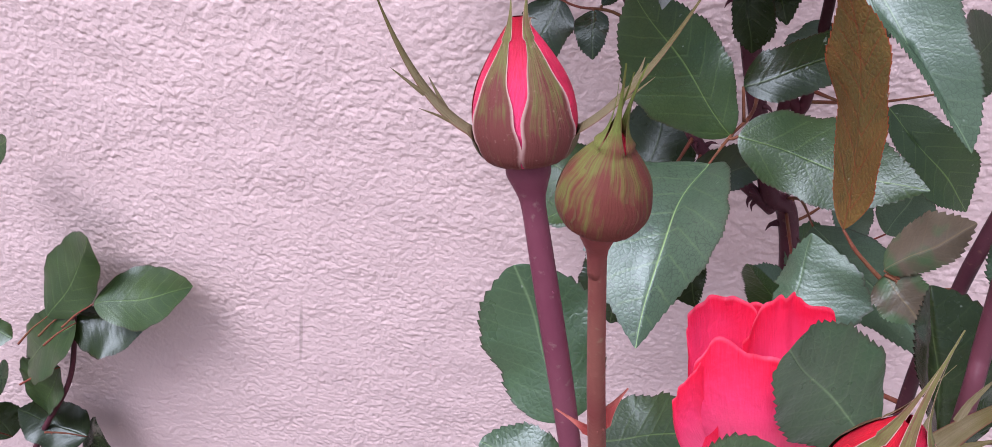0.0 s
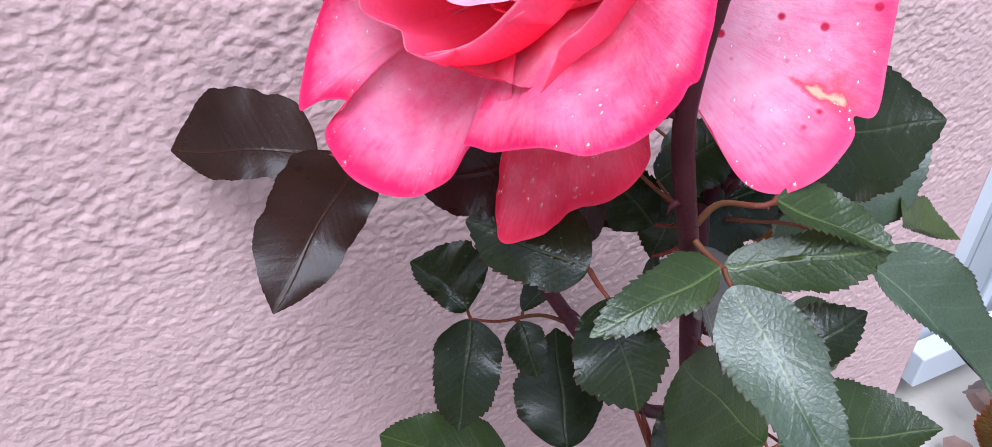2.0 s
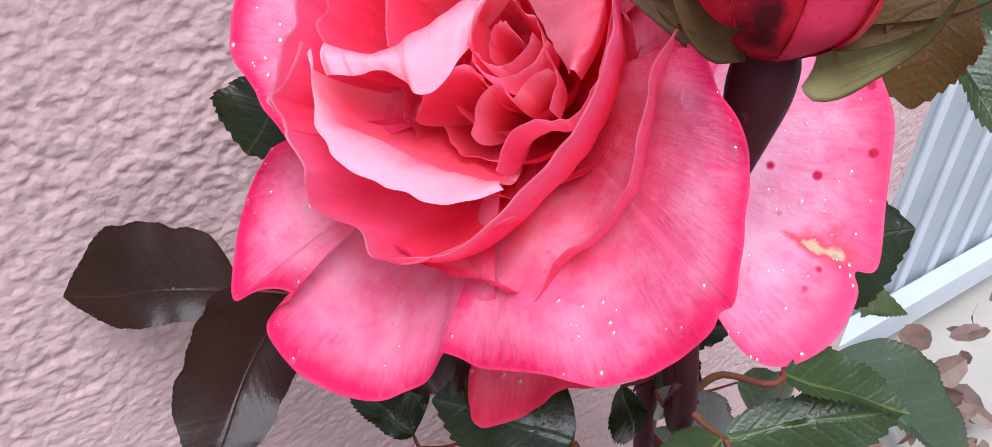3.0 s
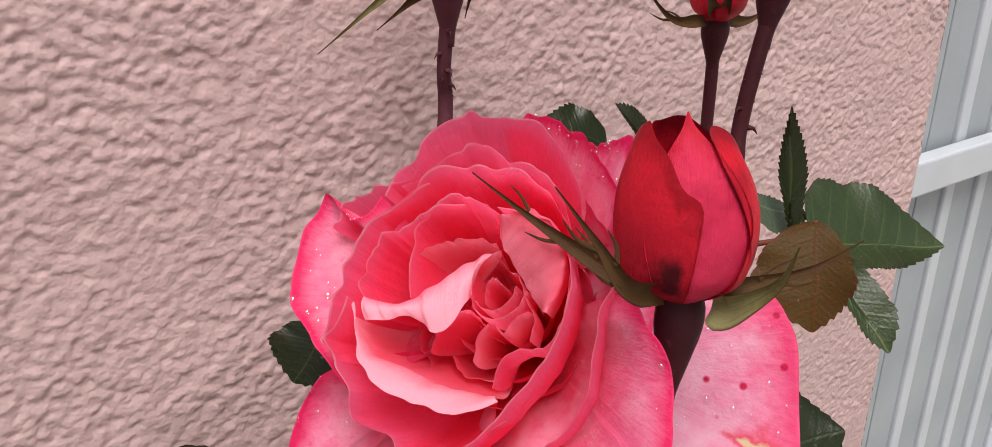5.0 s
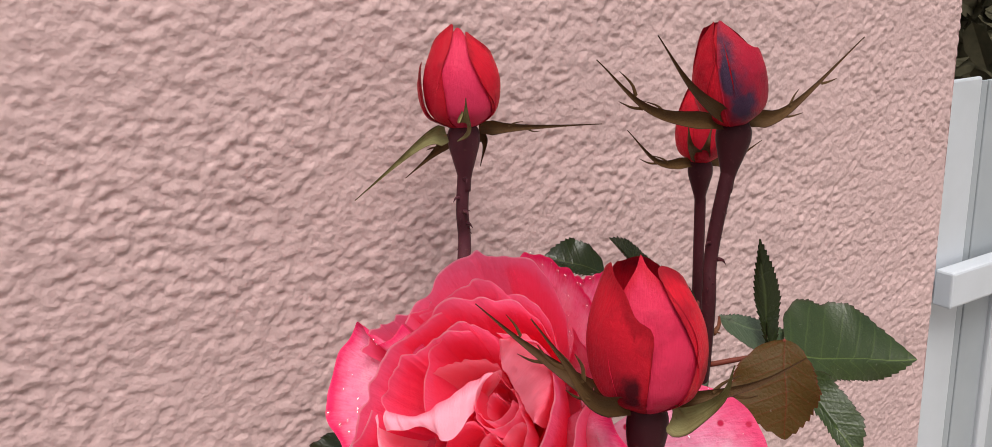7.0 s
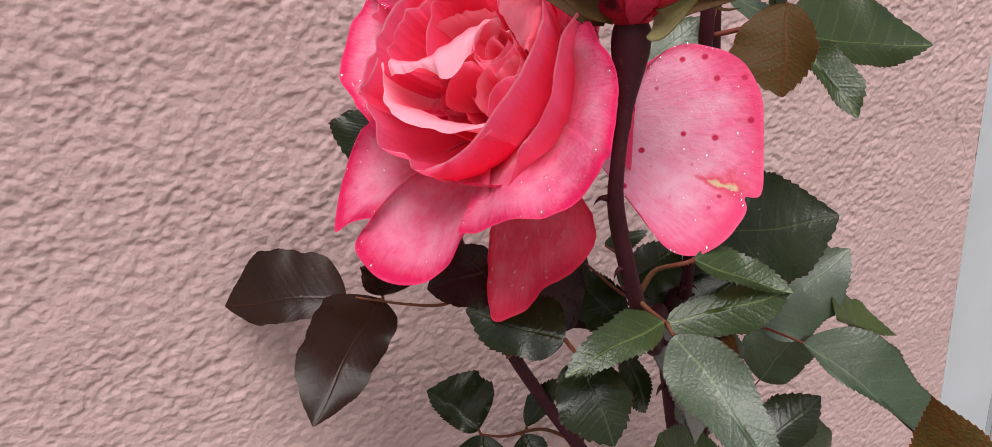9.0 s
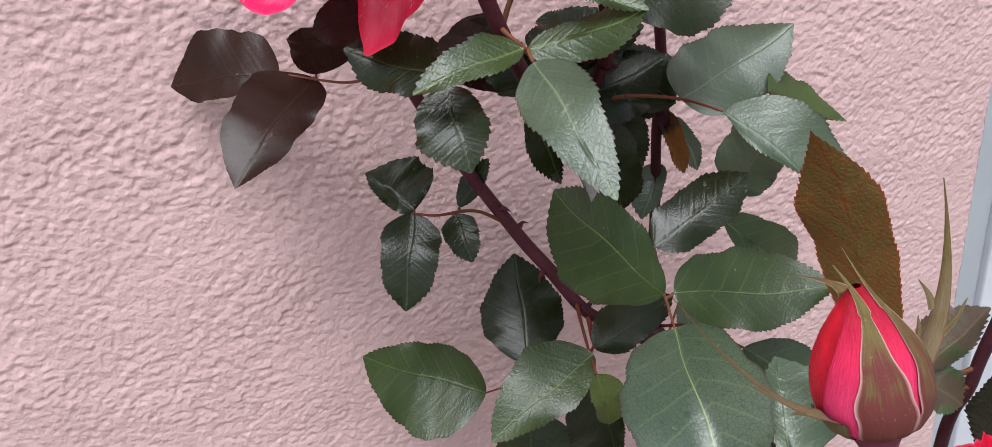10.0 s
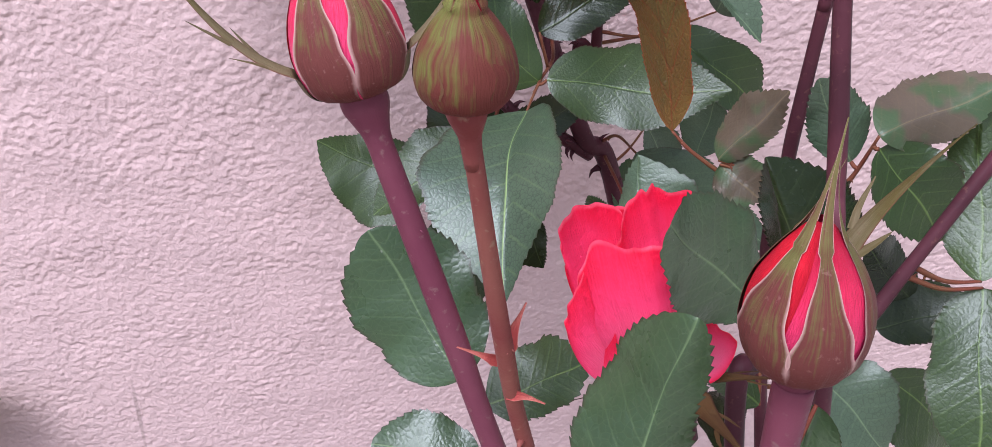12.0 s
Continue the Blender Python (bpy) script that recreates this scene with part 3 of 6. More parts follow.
def build_wall():
    x0, x1, z0, z1, step = -0.68, CORNER, 0.50, 1.58, 0.0011
    nx, nz = int((x1 - x0) / step) + 1, int((z1 - z0) / step) + 1
    h = stucco_relief(nx, nz, step, 5)
    xs, zs = np.linspace(x0, x1, nx), np.linspace(z0, z1, nz)
    fade = np.clip(np.minimum(np.minimum(zs - z0, z1 - zs)[:, None] / 0.02, (xs - x0)[None, :] / 0.02), 0, 1)
    co = np.empty((nz, nx, 3), dtype=np.float32)
    h = h * fade
    # the coat sagged a little before it set, so that lumps overhang downwards
    co[..., 0], co[..., 1], co[..., 2] = xs[None, :], -h, zs[:, None] - 0.3 * np.clip(h, -0.0010, 0.0016)
    # the corner is worn round
    near = np.clip((xs - (CORNER - 0.006)) / 0.006, 0, 1)
    co[..., 1] += (0.0008 * near ** 2)[None, :]
    verts = co.reshape(-1, 3)
    idx = np.arange(nx * nz).reshape(nz, nx)
    quads = np.stack([idx[:-1, :-1], idx[:-1, 1:], idx[1:, 1:], idx[1:, :-1]], -1).reshape(-1, 4)
    # the plain rest of the house wall round the near stretch, and its end face
    extra, faces = [], []

    def plate(a, b, c, d):
        k = len(verts) + len(extra)
        extra.extend([a, b, c, d])
        faces.append((k, k + 1, k + 2, k + 3))

    plate((-7, 0, 0), (x0, 0, 0), (x0, 0, 3.2), (-7, 0, 3.2))
    plate((x0, 0, 0), (x1, 0.0008, 0), (x1, 0.0008, z0), (x0, 0, z0))
    plate((x0, 0, z1), (x1, 0.0008, z1), (x1, 0.0008, 3.2), (x0, 0, 3.2))
    plate((x1, 0.0008, 0), (x1, 0.30, 0), (x1, 0.30, 3.2), (x1, 0.0008, 3.2))
    plate((x1, 0.30, 0), (-7, 0.30, 0), (-7, 0.30, 3.2), (x1, 0.30, 3.2))
    plate((-7, 0, 3.2), (x1, 0.0008, 3.2), (x1, 0.30, 3.2), (-7, 0.30, 3.2))
    allv = np.concatenate([verts, np.array(extra, dtype=np.float32)])
    allq = np.concatenate([quads, np.array(faces)])
    me = bpy.data.meshes.new("wall_north")
    me.vertices.add(len(allv))
    me.vertices.foreach_set("co", allv.ravel())
    me.loops.add(allq.size)
    me.loops.foreach_set("vertex_index", allq.ravel().astype(np.int32))
    me.polygons.add(len(allq))
    me.polygons.foreach_set("loop_start", np.arange(0, allq.size, 4, dtype=np.int32))
    me.update(calc_edges=True)
    me.polygons.foreach_set("use_smooth", np.arange(len(allq)) < len(quads))
    me.materials.append(STUCCO)
    me.validate()
    ob = new("wall_north", me)
    return tagged(ob, "rough pink stucco house wall with dragged lumps", "wall", kind="structure")


build_wall()

bm = bmesh.new()
bmesh.ops.create_grid(bm, x_segments=40, y_segments=40, size=60)
ground = part("ground", bm, PAVING, None)
tagged(ground, "pale beige paving in front of the house", "ground", kind="structure")


# Out of view; made wide and dark to cut light bounced up from the ground.
def soil_bed():
    bm = bmesh.new()
    bmesh.ops.create_grid(bm, x_segments=120, y_segments=48, size=1.0)
    for v in bm.verts:
        x, y = v.co.x, v.co.y
        h = 0.05 * max(0.0, 1 - max(abs(x), abs(y)) ** 6) + 0.012 * noise.noise((x * 19, y * 9, 0))
        v.co = Vector((-1.20 + x * 1.75, -0.60 + y * 0.60, max(0.004, h)))
    ob = part("soil_bed", bm, SOIL, None)
    return tagged(ob, "unseen dark soil along the wall, widened to cut bounced light", "soil", kind="structure")


soil_bed()

# ---------------------------------------------------------------- gate
GATE_Y = 0.36


def build_gate():
    gate = tagged(new("garden_gate"), "white boarded garden gate beside the house corner", "gate")
    gate.location = (0.85, GATE_Y, 0.0)

    def piece(name, lo, hi, bevel=0.004, mat=None):
        o = (0.85, GATE_Y, 0.0)
        return part(name, box([a - b for a, b in zip(lo, o)], [a - b for a, b in zip(hi, o)], bevel), mat or WHITE_PVC, gate)

    # fixed post beside the house, then the leaf of the gate: stile, boards with raised profiles, two rails
    piece("post", (0.885, GATE_Y, 0.0), (0.930, GATE_Y + 0.05, 1.215))
    piece("post_cover", (0.930, GATE_Y - 0.012, 0.0), (0.985, GATE_Y + 0.05, 1.222), mat=WHITE_RIDGE)
    piece("stile", (0.980, GATE_Y - 0.004, 0.06), (1.126, GATE_Y + 0.004, 1.222), mat=WHITE_RIDGE)
    x = 1.150
    piece("slat", (1.131, GATE_Y + 0.0005, 0.10), (1.147, GATE_Y + 0.006, 1.214), 0.001)
    while x < 2.2:
        piece("slat", (x, GATE_Y, 0.10), (x + 0.071, GATE_Y + 0.007, 1.214), 0.002)
        piece("profile", (x + 0.071, GATE_Y - 0.008, 0.10), (x + 0.099, GATE_Y + 0.010, 1.211), mat=WHITE_RIDGE)
        x += 0.103
    piece("rail", (1.04, GATE_Y - 0.042, 0.885), (2.25, GATE_Y - 0.012, 0.942), mat=WHITE_RIDGE)
    piece("rail", (1.04, GATE_Y - 0.055, 0.075), (2.25, GATE_Y - 0.012, 0.150), mat=WHITE_RIDGE)
    return gate


build_gate()


def clump(name, lo, hi, count, size, mat, seed, label, category):
    """A mass of small leaves that nobody could count."""
    rng = np.random.default_rng(seed)
    verts, faces = [], []
    for i in range(count):
        c = rng.uniform(lo, hi)
        a, b = unit(rng.normal(size=3)), unit(rng.normal(size=3))
        b = unit(np.cross(a, b))
        s = size * rng.uniform(0.6, 1.3)
        k = len(verts)
        up = np.cross(a, b) * s * 0.16
        for m in range(8):
            w = math.pi * m / 4
            verts.append(c + a * s * math.cos(w) + b * s * 0.55 * math.sin(w) * (1 - 0.2 * math.cos(w)) + up * abs(math.sin(w)))
        verts.append(c)
        faces += [(k + m, k + (m + 1) % 8, k + 8) for m in range(8)]
    ob = new(name, mesh_from(name, verts, faces, None, mat, smooth=False))
    return tagged(ob, label, category, kind="stuff")


clump("hedge", (0.3, 1.2, 0.0), (6.0, 2.0, 2.1), 15000, 0.06, HEDGE, 3, "dark clipped hedge standing behind the white gate", "hedge")
clump("low_shrub", (1.02, 0.02, 0.0), (1.30, 0.22, 0.30), 34, 0.040, RUST, 8, "low shrub with rust-brown leaves beside the gate", "shrub")
clump("yellow_shrub", (1.10, 0.44, 0.0), (1.30, 0.56, 1.14), 1500, 0.022, MOSS, 4, "yellow-green twigs showing through the gate gap", "shrub")

# ---------------------------------------------------------------- plants
def leaflet(parent, base, tip, left, right, mat="green", bulge=0.06, seed=0, fold=0.10, name="leaflet"):
    """One rose leaflet: ovate blade with forward saw teeth, puckered between its side veins, folded along the midrib, with a drooping tip."""
    base, tip, left, right = vec(base), vec(tip), vec(left), vec(right)
    rng = random.Random(seed * 7 + 3)
    length = np.linalg.norm(tip - base)
    axis = (tip - base) / length
    mid = (base + tip) / 2
    lv, rv = left - mid, right - mid
    # where along the blade it is broadest
    ul = 0.5 + float(lv @ axis) / length
    ur = 0.5 + float(rv @ axis) / length
    lv, rv = lv - axis * (lv @ axis), rv - axis * (rv @ axis)
    up = unit(np.cross(axis, unit(rv - lv)))
    wide = max(np.linalg.norm(lv), np.linalg.norm(rv))
    teeth = max(16, int(length / 0.0024))
    per = 5
    nu, nv = teeth * per + 1, 19
    peak = min(0.56, max(0.40, (ul + ur) / 2))
    round_tip = mat in ("broad", "front")
    verts, uvs, veins = [], [], []
    ph = [rng.uniform(0, 6.28) for _ in range(6)]
    bite = [[rng.uniform(0.55, 1.25) for _ in range(teeth + 1)] for _ in range(2)]
    twist = rng.uniform(-0.10, 0.10)
    count = 7.5
    for i in range(nu):
        u = i / (nu - 1)
        if u < peak:
            w = max(0.0, 1 - ((peak - u) / peak) ** 2.5) ** (0.85 if mat == "bronze" else 0.60)
        else:
            x = (u - peak) / (1 - peak)
            w = max(0.0, 1 - x ** 2.3) ** (0.66 if round_tip else 1.25 if mat == "bronze" else 1.0)
        w *= 1.0 + 0.035 * math.sin(9.0 * u + ph[0]) + 0.024 * math.sin(23.0 * u + ph[1]) + 0.014 * math.sin(47.0 * u + ph[4])
        k, saw = divmod(i, per)
        saw /= per - 1
        arch = (0.15 if mat == "big" else bulge) * length * math.sin(math.pi * u) - 0.06 * length * u ** 4
        sway = 0.015 * length * math.sin(2.4 * u * math.pi + ph[0])
        for j in range(nv):
            q = -1 + 2 * j / (nv - 1)
            v = math.copysign(abs(q) ** 0.85, q)
            s, a = (lv, 0) if v < 0 else (rv, 1)
            rim = max(0.0, (abs(v) - 0.91) / 0.09)
            tooth = rim * (saw - 0.35) * bite[a][min(k, teeth)] * min(1.0, 9 * u, 9 * (1 - u) + 0.25) * (0.4 if mat == "plum" else 1.25)
            p = base + axis * (u * length + 0.0005 * tooth) + s * (abs(v) * w) + unit(s) * 0.00062 * tooth
            lift = fold * wide * (abs(v) ** 1.4 - 0.5) * w
            wave = wide * v * v * w * (0.085 * math.sin(7.5 * u + ph[2] + (2.2 if v > 0 else 0)) + 0.040 * math.sin(17 * u + ph[3] + (1.3 if v > 0 else 0)))
            f = count * (u - 0.24 * abs(v) * w) + (0.5 if v > 0 else 0.0)
            part_ = abs(2 * (f % 1.0) - 1)
            quilt = (0.012 if mat == "big" else 0.006) * wide * (1 - part_ ** 2.5 - 0.6) * w * (1 - abs(v) ** 3) * min(1.0, 5 * abs(v))
            p = p + up * (arch + lift + wave + quilt + twist * v * wide * (u - 0.3) * w) + unit(s) * sway * w
            verts.append(p)
            uvs.append((u, 0.5 + 0.5 * v))
            veins.append((f, abs(v) * w * wide * 100))
    me = mesh_from(name, verts, grid_faces(nu, nv), uvs, LEAF[mat], veins=veins)
    return attach(name, me, parent)


def compound(parent, stalk, leaflets, label="", radius=0.0008, mat=None):
    """A rose leaf: its reddish stalk, through the points given, carries the leaflets as sub-parts."""
    ob = tube("leaf", stalk, radius * 1.4, radius * 0.65, mat or PETIOLE, parent, n=18, sides=7, label=label, prickles=2, seed=len(leaflets) + int(1000 * abs(stalk[0][0])))
    for k, (args, m, fold) in enumerate(leaflets):
        leaflet(ob, *args, mat=m, seed=k + int(5000 * abs(args[0][2])), fold=fold)
        near = min(smooth_path(stalk, 18), key=lambda q: np.linalg.norm(q - vec(args[0])))
        if 0.001 < np.linalg.norm(near - vec(args[0])) < 0.03:
            tube("stalklet", [near, (near + vec(args[0])) / 2 + vec((0, 0, -0.0006)), vec(args[0])], 0.0009, 0.0007, PETIOLE, ob, n=5, sides=6)
    return ob


def axes(axis, ref=(1, 0, 0)):
    a = unit(axis)
    e1 = vec(ref) - a * (vec(ref) @ a)
    e1 = unit(e1)
    return a, e1, np.cross(a, e1)


def curve(points, n):
    """Smooth r, h profile through the points."""
    return smooth_path([(p[0], p[1], 0.0) for p in points], n)[:, :2]


def sheet(parent, origin, frame_, mat, belly, rim, lip=None, seed=0, ruffle=0.0, root=None, push=(0, 0, 0), nu=26, nv=97, name="petal"):
    """A petal drawn from the heart over its belly to a free rim (x, y, height in centimetres), with a turned lip where it has one."""
    a, e1, e2 = frame_
    rng = random.Random(seed + 5)
    edge = smooth_path(rim, nv)
    if ruffle > 0.005:
        away = edge - edge.mean(axis=0)
        run = np.linspace(0, 1, nv)
        jag = sum(rng.uniform(0.5, 1.0) * np.sin(w_ * run + rng.uniform(0, 6.28)) / w_ ** 0.75 for w_ in (19, 29, 43, 67, 101))
        edge = edge + 0.40 * jag[:, None] * away / (np.linalg.norm(away, axis=1)[:, None] + 1e-6) * np.sin(math.pi * run)[:, None] ** 0.5
    turn = smooth_path(lip, nv) if lip else None
    mid = edge.mean(axis=0)
    start = vec(root) if root else vec((mid[0] * 0.10, mid[1] * 0.10, 0.1))
    ph = [rng.uniform(0, 6.28) for _ in range(6)]
    verts, uvs = [], []
    stop = 0.60 if lip else 1.0
    for i in range(nu):
        s = i / (nu - 1)
        for j in range(nv):
            v = j / (nv - 1)
            e = edge[j]
            bend = vec((start[0] + (e[0] - start[0]) * belly[0], start[1] + (e[1] - start[1]) * belly[0], start[2] + (e[2] - start[2]) * belly[1])) + vec(push) * math.sin(math.pi * v)
            foot = start + 0.06 * (e - start) * vec((1, 1, 0))
            q = min(1.0, s / stop)
            p = (1 - q) ** 2 * foot + 2 * q * (1 - q) * bend + q * q * e
            if turn is not None and s > stop:
                k = (s - stop) / (1 - stop)
                p = e + (turn[j] - e) * k + vec((0, 0, 0.16 * math.sin(math.pi * k) + 0.07 * k * math.sin(13 * v + 3 * k + ph[3]) + 0.05 * k * math.sin(27 * v + ph[4])))
            out = unit(vec((p[0], p[1], 0.0)))
            wave = 0.055 * q * (1 - 0.5 * q) * (math.sin(5.5 * v + 2.3 * q + ph[0]) + 0.6 * math.sin(11.0 * v - 3.0 * q + ph[1]) + 0.5 * math.sin(8.0 * q + 3 * v + ph[2]))
            frill = 6.0 * ruffle * q ** 6 * (math.sin(17.0 * v + ph[3]) + 0.6 * math.sin(31.0 * v + ph[4])) + 0.022 * q ** 12 * (math.sin(53.0 * v + ph[5]) + math.sin(37.0 * v + ph[1]))
            p = p + out * (wave + frill * 0.7) + vec((0, 0, 0.6 * wave + frill))
            verts.append(vec(origin) + 0.01 * (p[0] * e1 + p[1] * e2 + p[2] * a))
            uvs.append((s, v))
    return attach(name, mesh_from(name, verts, grid_faces(nu, nv), uvs, mat), parent)


BUD_SHAPE = curve([(0.30, 0.0), (0.84, 0.13), (1.0, 0.36), (0.93, 0.60), (0.61, 0.84), (0.26, 1.0)], 60)


def wrap(parent, origin, frame_, r, height, fat, rim, mat, seed=0, open_=0.0, nu=20, nv=33):
    """A petal laid round a bud: rim gives side (degrees) and height (share) along its free edge; open_ lets the top stand away."""
    a, e1, e2 = frame_
    rng = random.Random(seed)
    ph = [rng.uniform(0, 6.28) for _ in range(3)]
    edge = smooth_path([(x, y, 0) for x, y in rim], nv)
    lo, hi = rim[0][0], rim[-1][0]
    verts, uvs = [], []
    for i in range(nu):
        s = i / (nu - 1)
        for j in range(nv):
            v = j / (nv - 1)
            phi = lo + (hi - lo) * v
            phi += (edge[j][0] - phi) * s ** 0.7
            h = min(1.02, max(0.0, edge[j][1])) * s
            wide = np.interp(h, BUD_SHAPE[:, 1], BUD_SHAPE[:, 0]) + open_ * h ** 3
            wide *= fat * (1 + 0.012 * math.sin(9 * v + 4 * s + ph[0]) + 0.010 * math.sin(17 * v - 6 * s + ph[1]))
            wide += 0.03 * max(0.0, s - 0.86) / 0.14
            d = math.cos(radians(phi)) * e1 + math.sin(radians(phi)) * e2
            verts.append(vec(origin) + a * h * height + d * r * wide)
            uvs.append((s, v))
    return attach("petal", mesh_from("petal", verts, grid_faces(nu, nv), uvs, mat), parent)


def water_drops(parent, petals, count, seed):
    """Rain drops of a millimetre or so that cling to the petals."""
    rng = random.Random(seed)
    verts, faces = [], []
    for _ in range(count):
        ob = rng.choice(petals)
        face = ob.data.polygons[rng.randrange(int(len(ob.data.polygons) * 0.45), len(ob.data.polygons))]
        c, nrm = vec(face.center), unit(face.normal)
        if nrm[1] > 0:
            nrm = -nrm
        r = 0.0003 + 0.0010 * rng.random() ** 2.2
        t1 = unit(np.cross(nrm, (0.3, 0.2, 0.9)))
        t2 = np.cross(nrm, t1)
        k0 = len(verts)
        for i in range(4):
            el = i / 4 * math.pi / 2
            for j in range(8):
                w = 2 * math.pi * j / 8
                verts.append(c + r * math.cos(el) * (math.cos(w) * t1 + 1.25 * math.sin(w) * t2) + nrm * r * 0.55 * math.sin(el))
        verts.append(c + nrm * r * 0.55)
        faces += grid_faces(4, 8, wrap=True, first=k0)
        faces += [(k0 + 24 + j, k0 + 24 + (j + 1) % 8, k0 + 32) for j in range(8)]
    return tagged(attach("dew", mesh_from("dew", verts, faces, None, WATER), parent), "clear rain drops on the petals", kind="stuff")


def urn(name, base, frame_, profile, mat, parent, sides=16, label=""):
    a, e1, e2 = frame_
    prof = curve(profile, 16)
    verts, uvs = [], []
    for i, (r, h) in enumerate(prof):
        for j in range(sides):
            w = 2 * math.pi * j / sides
            verts.append(vec(base) + a * h + r * (math.cos(w) * e1 + math.sin(w) * e2))
            uvs.append((i / 15, j / sides))
    faces = grid_faces(16, sides, wrap=True) + [tuple(range(sides))[::-1], tuple(range(15 * sides, 16 * sides))]
    return attach(name, mesh_from(name, verts, faces, uvs, mat), parent, label)


def sepal(parent, path, width, out, mat, seed=0, lobes=2, cup=0.35, name="sepal"):
    """A long sepal along the path, broad at its root, with a drawn-out tip and a few side lobes."""
    pts = smooth_path(path, 22)
    tang = np.gradient(pts, axis=0)
    rng = random.Random(seed)
    verts, uvs = [], []
    nv = 7
    for i, p in enumerate(pts):
        u = i / 21
        d = unit(tang[i])
        o = unit(vec(out) - d * (vec(out) @ d))
        side = np.cross(d, o)
        w = width * (0.74 + 1.3 * u if u < 0.20 else 0.90 * ((1 - u) / 0.80) ** 1.9 + 0.125 * (1 - u)) * 0.5 + 0.0002
        for j in range(nv):
            v = -1 + 2 * j / (nv - 1)
            verts.append(p + side * w * v + o * cup * w * (v * v - 0.4))
            uvs.append((u, 0.5 + 0.5 * v))
    faces = grid_faces(22, nv)
    for k in range(lobes):
        i = 8 + 3 * k + rng.randrange(0, 2)
        s = (-1) ** k * (1 if seed % 2 else -1)
        d = unit(tang[min(i, 19)])
        i = min(i, 19)
        side = np.cross(d, unit(out)) * s
        root = pts[i] + side * width * 0.16
        q = smooth_path([root - d * 0.001, root + d * 0.003 + side * 0.0022, root + d * rng.uniform(0.007, 0.010) + side * rng.uniform(0.0022, 0.0038)], 6)
        k0 = len(verts)
        for m, p in enumerate(q):
            ww = 0.0007 * (1 - m / 5) ** 0.8 + 0.0001
            verts += [p + d * ww * 0.3 - side * ww, p + unit(out) * ww * 0.4, p + side * ww]
            uvs += [(m / 5, 0.2), (m / 5, 0.5), (m / 5, 0.8)]
        faces += grid_faces(6, 3, first=k0)
    return attach(name, mesh_from(name, verts, faces, uvs, mat), parent)


def hip(parent, ring, frame_, r, length, stem_r, mat, label=""):
    return urn("hip", ring, frame_, [(stem_r * 0.85, -length - 0.005), (stem_r * 1.02, -length * 0.95), (stem_r * 0.35 + r * 0.55, -length * 0.62), (r * 0.96, -length * 0.30), (r * 0.95, -length * 0.08), (r * 0.72, 0.0015)], mat, parent, label=label)

rose = tagged(new("rose_bush"), "tall rose bush with pink bloom and maroon buds against the wall", "rose bush")
front_rose = tagged(new("rose_bush"), "lower rose bush with scarlet bloom and closed buds", "rose bush")
low_rose = tagged(new("rose_bush"), "small dark green rose shoot close to the wall", "rose bush")
tube("cane", [(0.15, -0.1, 0.03), (0.15, -0.1, 0.45), (0.1246, -0.1, 0.8723), (0.1044, -0.11, 0.9407), (0.0902, -0.115, 1.0007), (0.077, -0.122, 1.0658), (0.0723, -0.125, 1.0842)], 0.0062, 0.0046, CANE, rose, n=70, sides=12, prickles=30, seed=1)
tube("cane", [(0.1079, -0.108, 0.9269), (0.088, -0.112, 0.947), (0.066, -0.116, 0.967), (0.05, -0.1075, 0.9945), (0.034, -0.099, 1.022), (-0.0013, -0.098, 1.0932), (-0.0233, -0.1, 1.1625), (-0.004, -0.082, 1.2), (0.0229, -0.0522, 1.2595), (0.0241, -0.0506, 1.2822), (0.0263, -0.0506, 1.3025)], 0.0038, 0.0029, CANE, rose, n=70, sides=12, prickles=63, seed=2)
tube("cane", [(0.0723, -0.125, 1.0842), (0.0507, -0.15, 1.1167), (0.0258, -0.18, 1.1213), (0.0054, -0.197, 1.1583), (-0.0024, -0.1985, 1.1906), (-0.0021, -0.1988, 1.2083), (0.0022, -0.1986, 1.2318)], 0.0038, 0.0024, DARK_STEM, rose, n=70, sides=12, prickles=12, seed=3)
tube("cane", [(0.0723, -0.125, 1.0842), (0.0802, -0.125, 1.1135), (0.0777, -0.13, 1.1168), (0.0767, -0.136, 1.1192), (0.0678, -0.1574, 1.2457), (0.0713, -0.1556, 1.2785), (0.0805, -0.1544, 1.3114)], 0.0033, 0.0025, DARK_STEM, rose, n=70, sides=12, prickles=54, seed=4)
tube("cane", [(0.105, -0.105, 0.9375), (0.1072, -0.1, 0.9904), (0.117, -0.1, 0.9893), (0.1213, -0.1, 1.0603), (0.1256, -0.1, 1.0589), (0.125, -0.095, 1.16), (0.1239, -0.095, 1.226), (0.1261, -0.093, 1.2738), (0.1257, -0.093, 1.2845)], 0.0033, 0.0024, DARK_STEM, rose, n=70, sides=12, prickles=12, seed=5)
tube("cane", [(0.115, -0.33, 0.03), (0.1, -0.34, 0.6), (0.045, -0.388, 0.93), (0.033, -0.384, 1.005), (0.0275, -0.3805, 1.048), (0.0201, -0.3744, 1.1013)], 0.0034, 0.0029, MAUVE_STEM, front_rose, n=70, sides=12, prickles=6, seed=6)
tube("cane", [(0.125, -0.34, 0.03), (0.11, -0.35, 0.6), (0.048, -0.39, 0.95), (0.04, -0.4, 1.03), (0.0388, -0.408, 1.07), (0.039, -0.4168, 1.1211)], 0.0026, 0.0017, RED_STEM, front_rose, n=70, sides=12, prickles=12, seed=7)
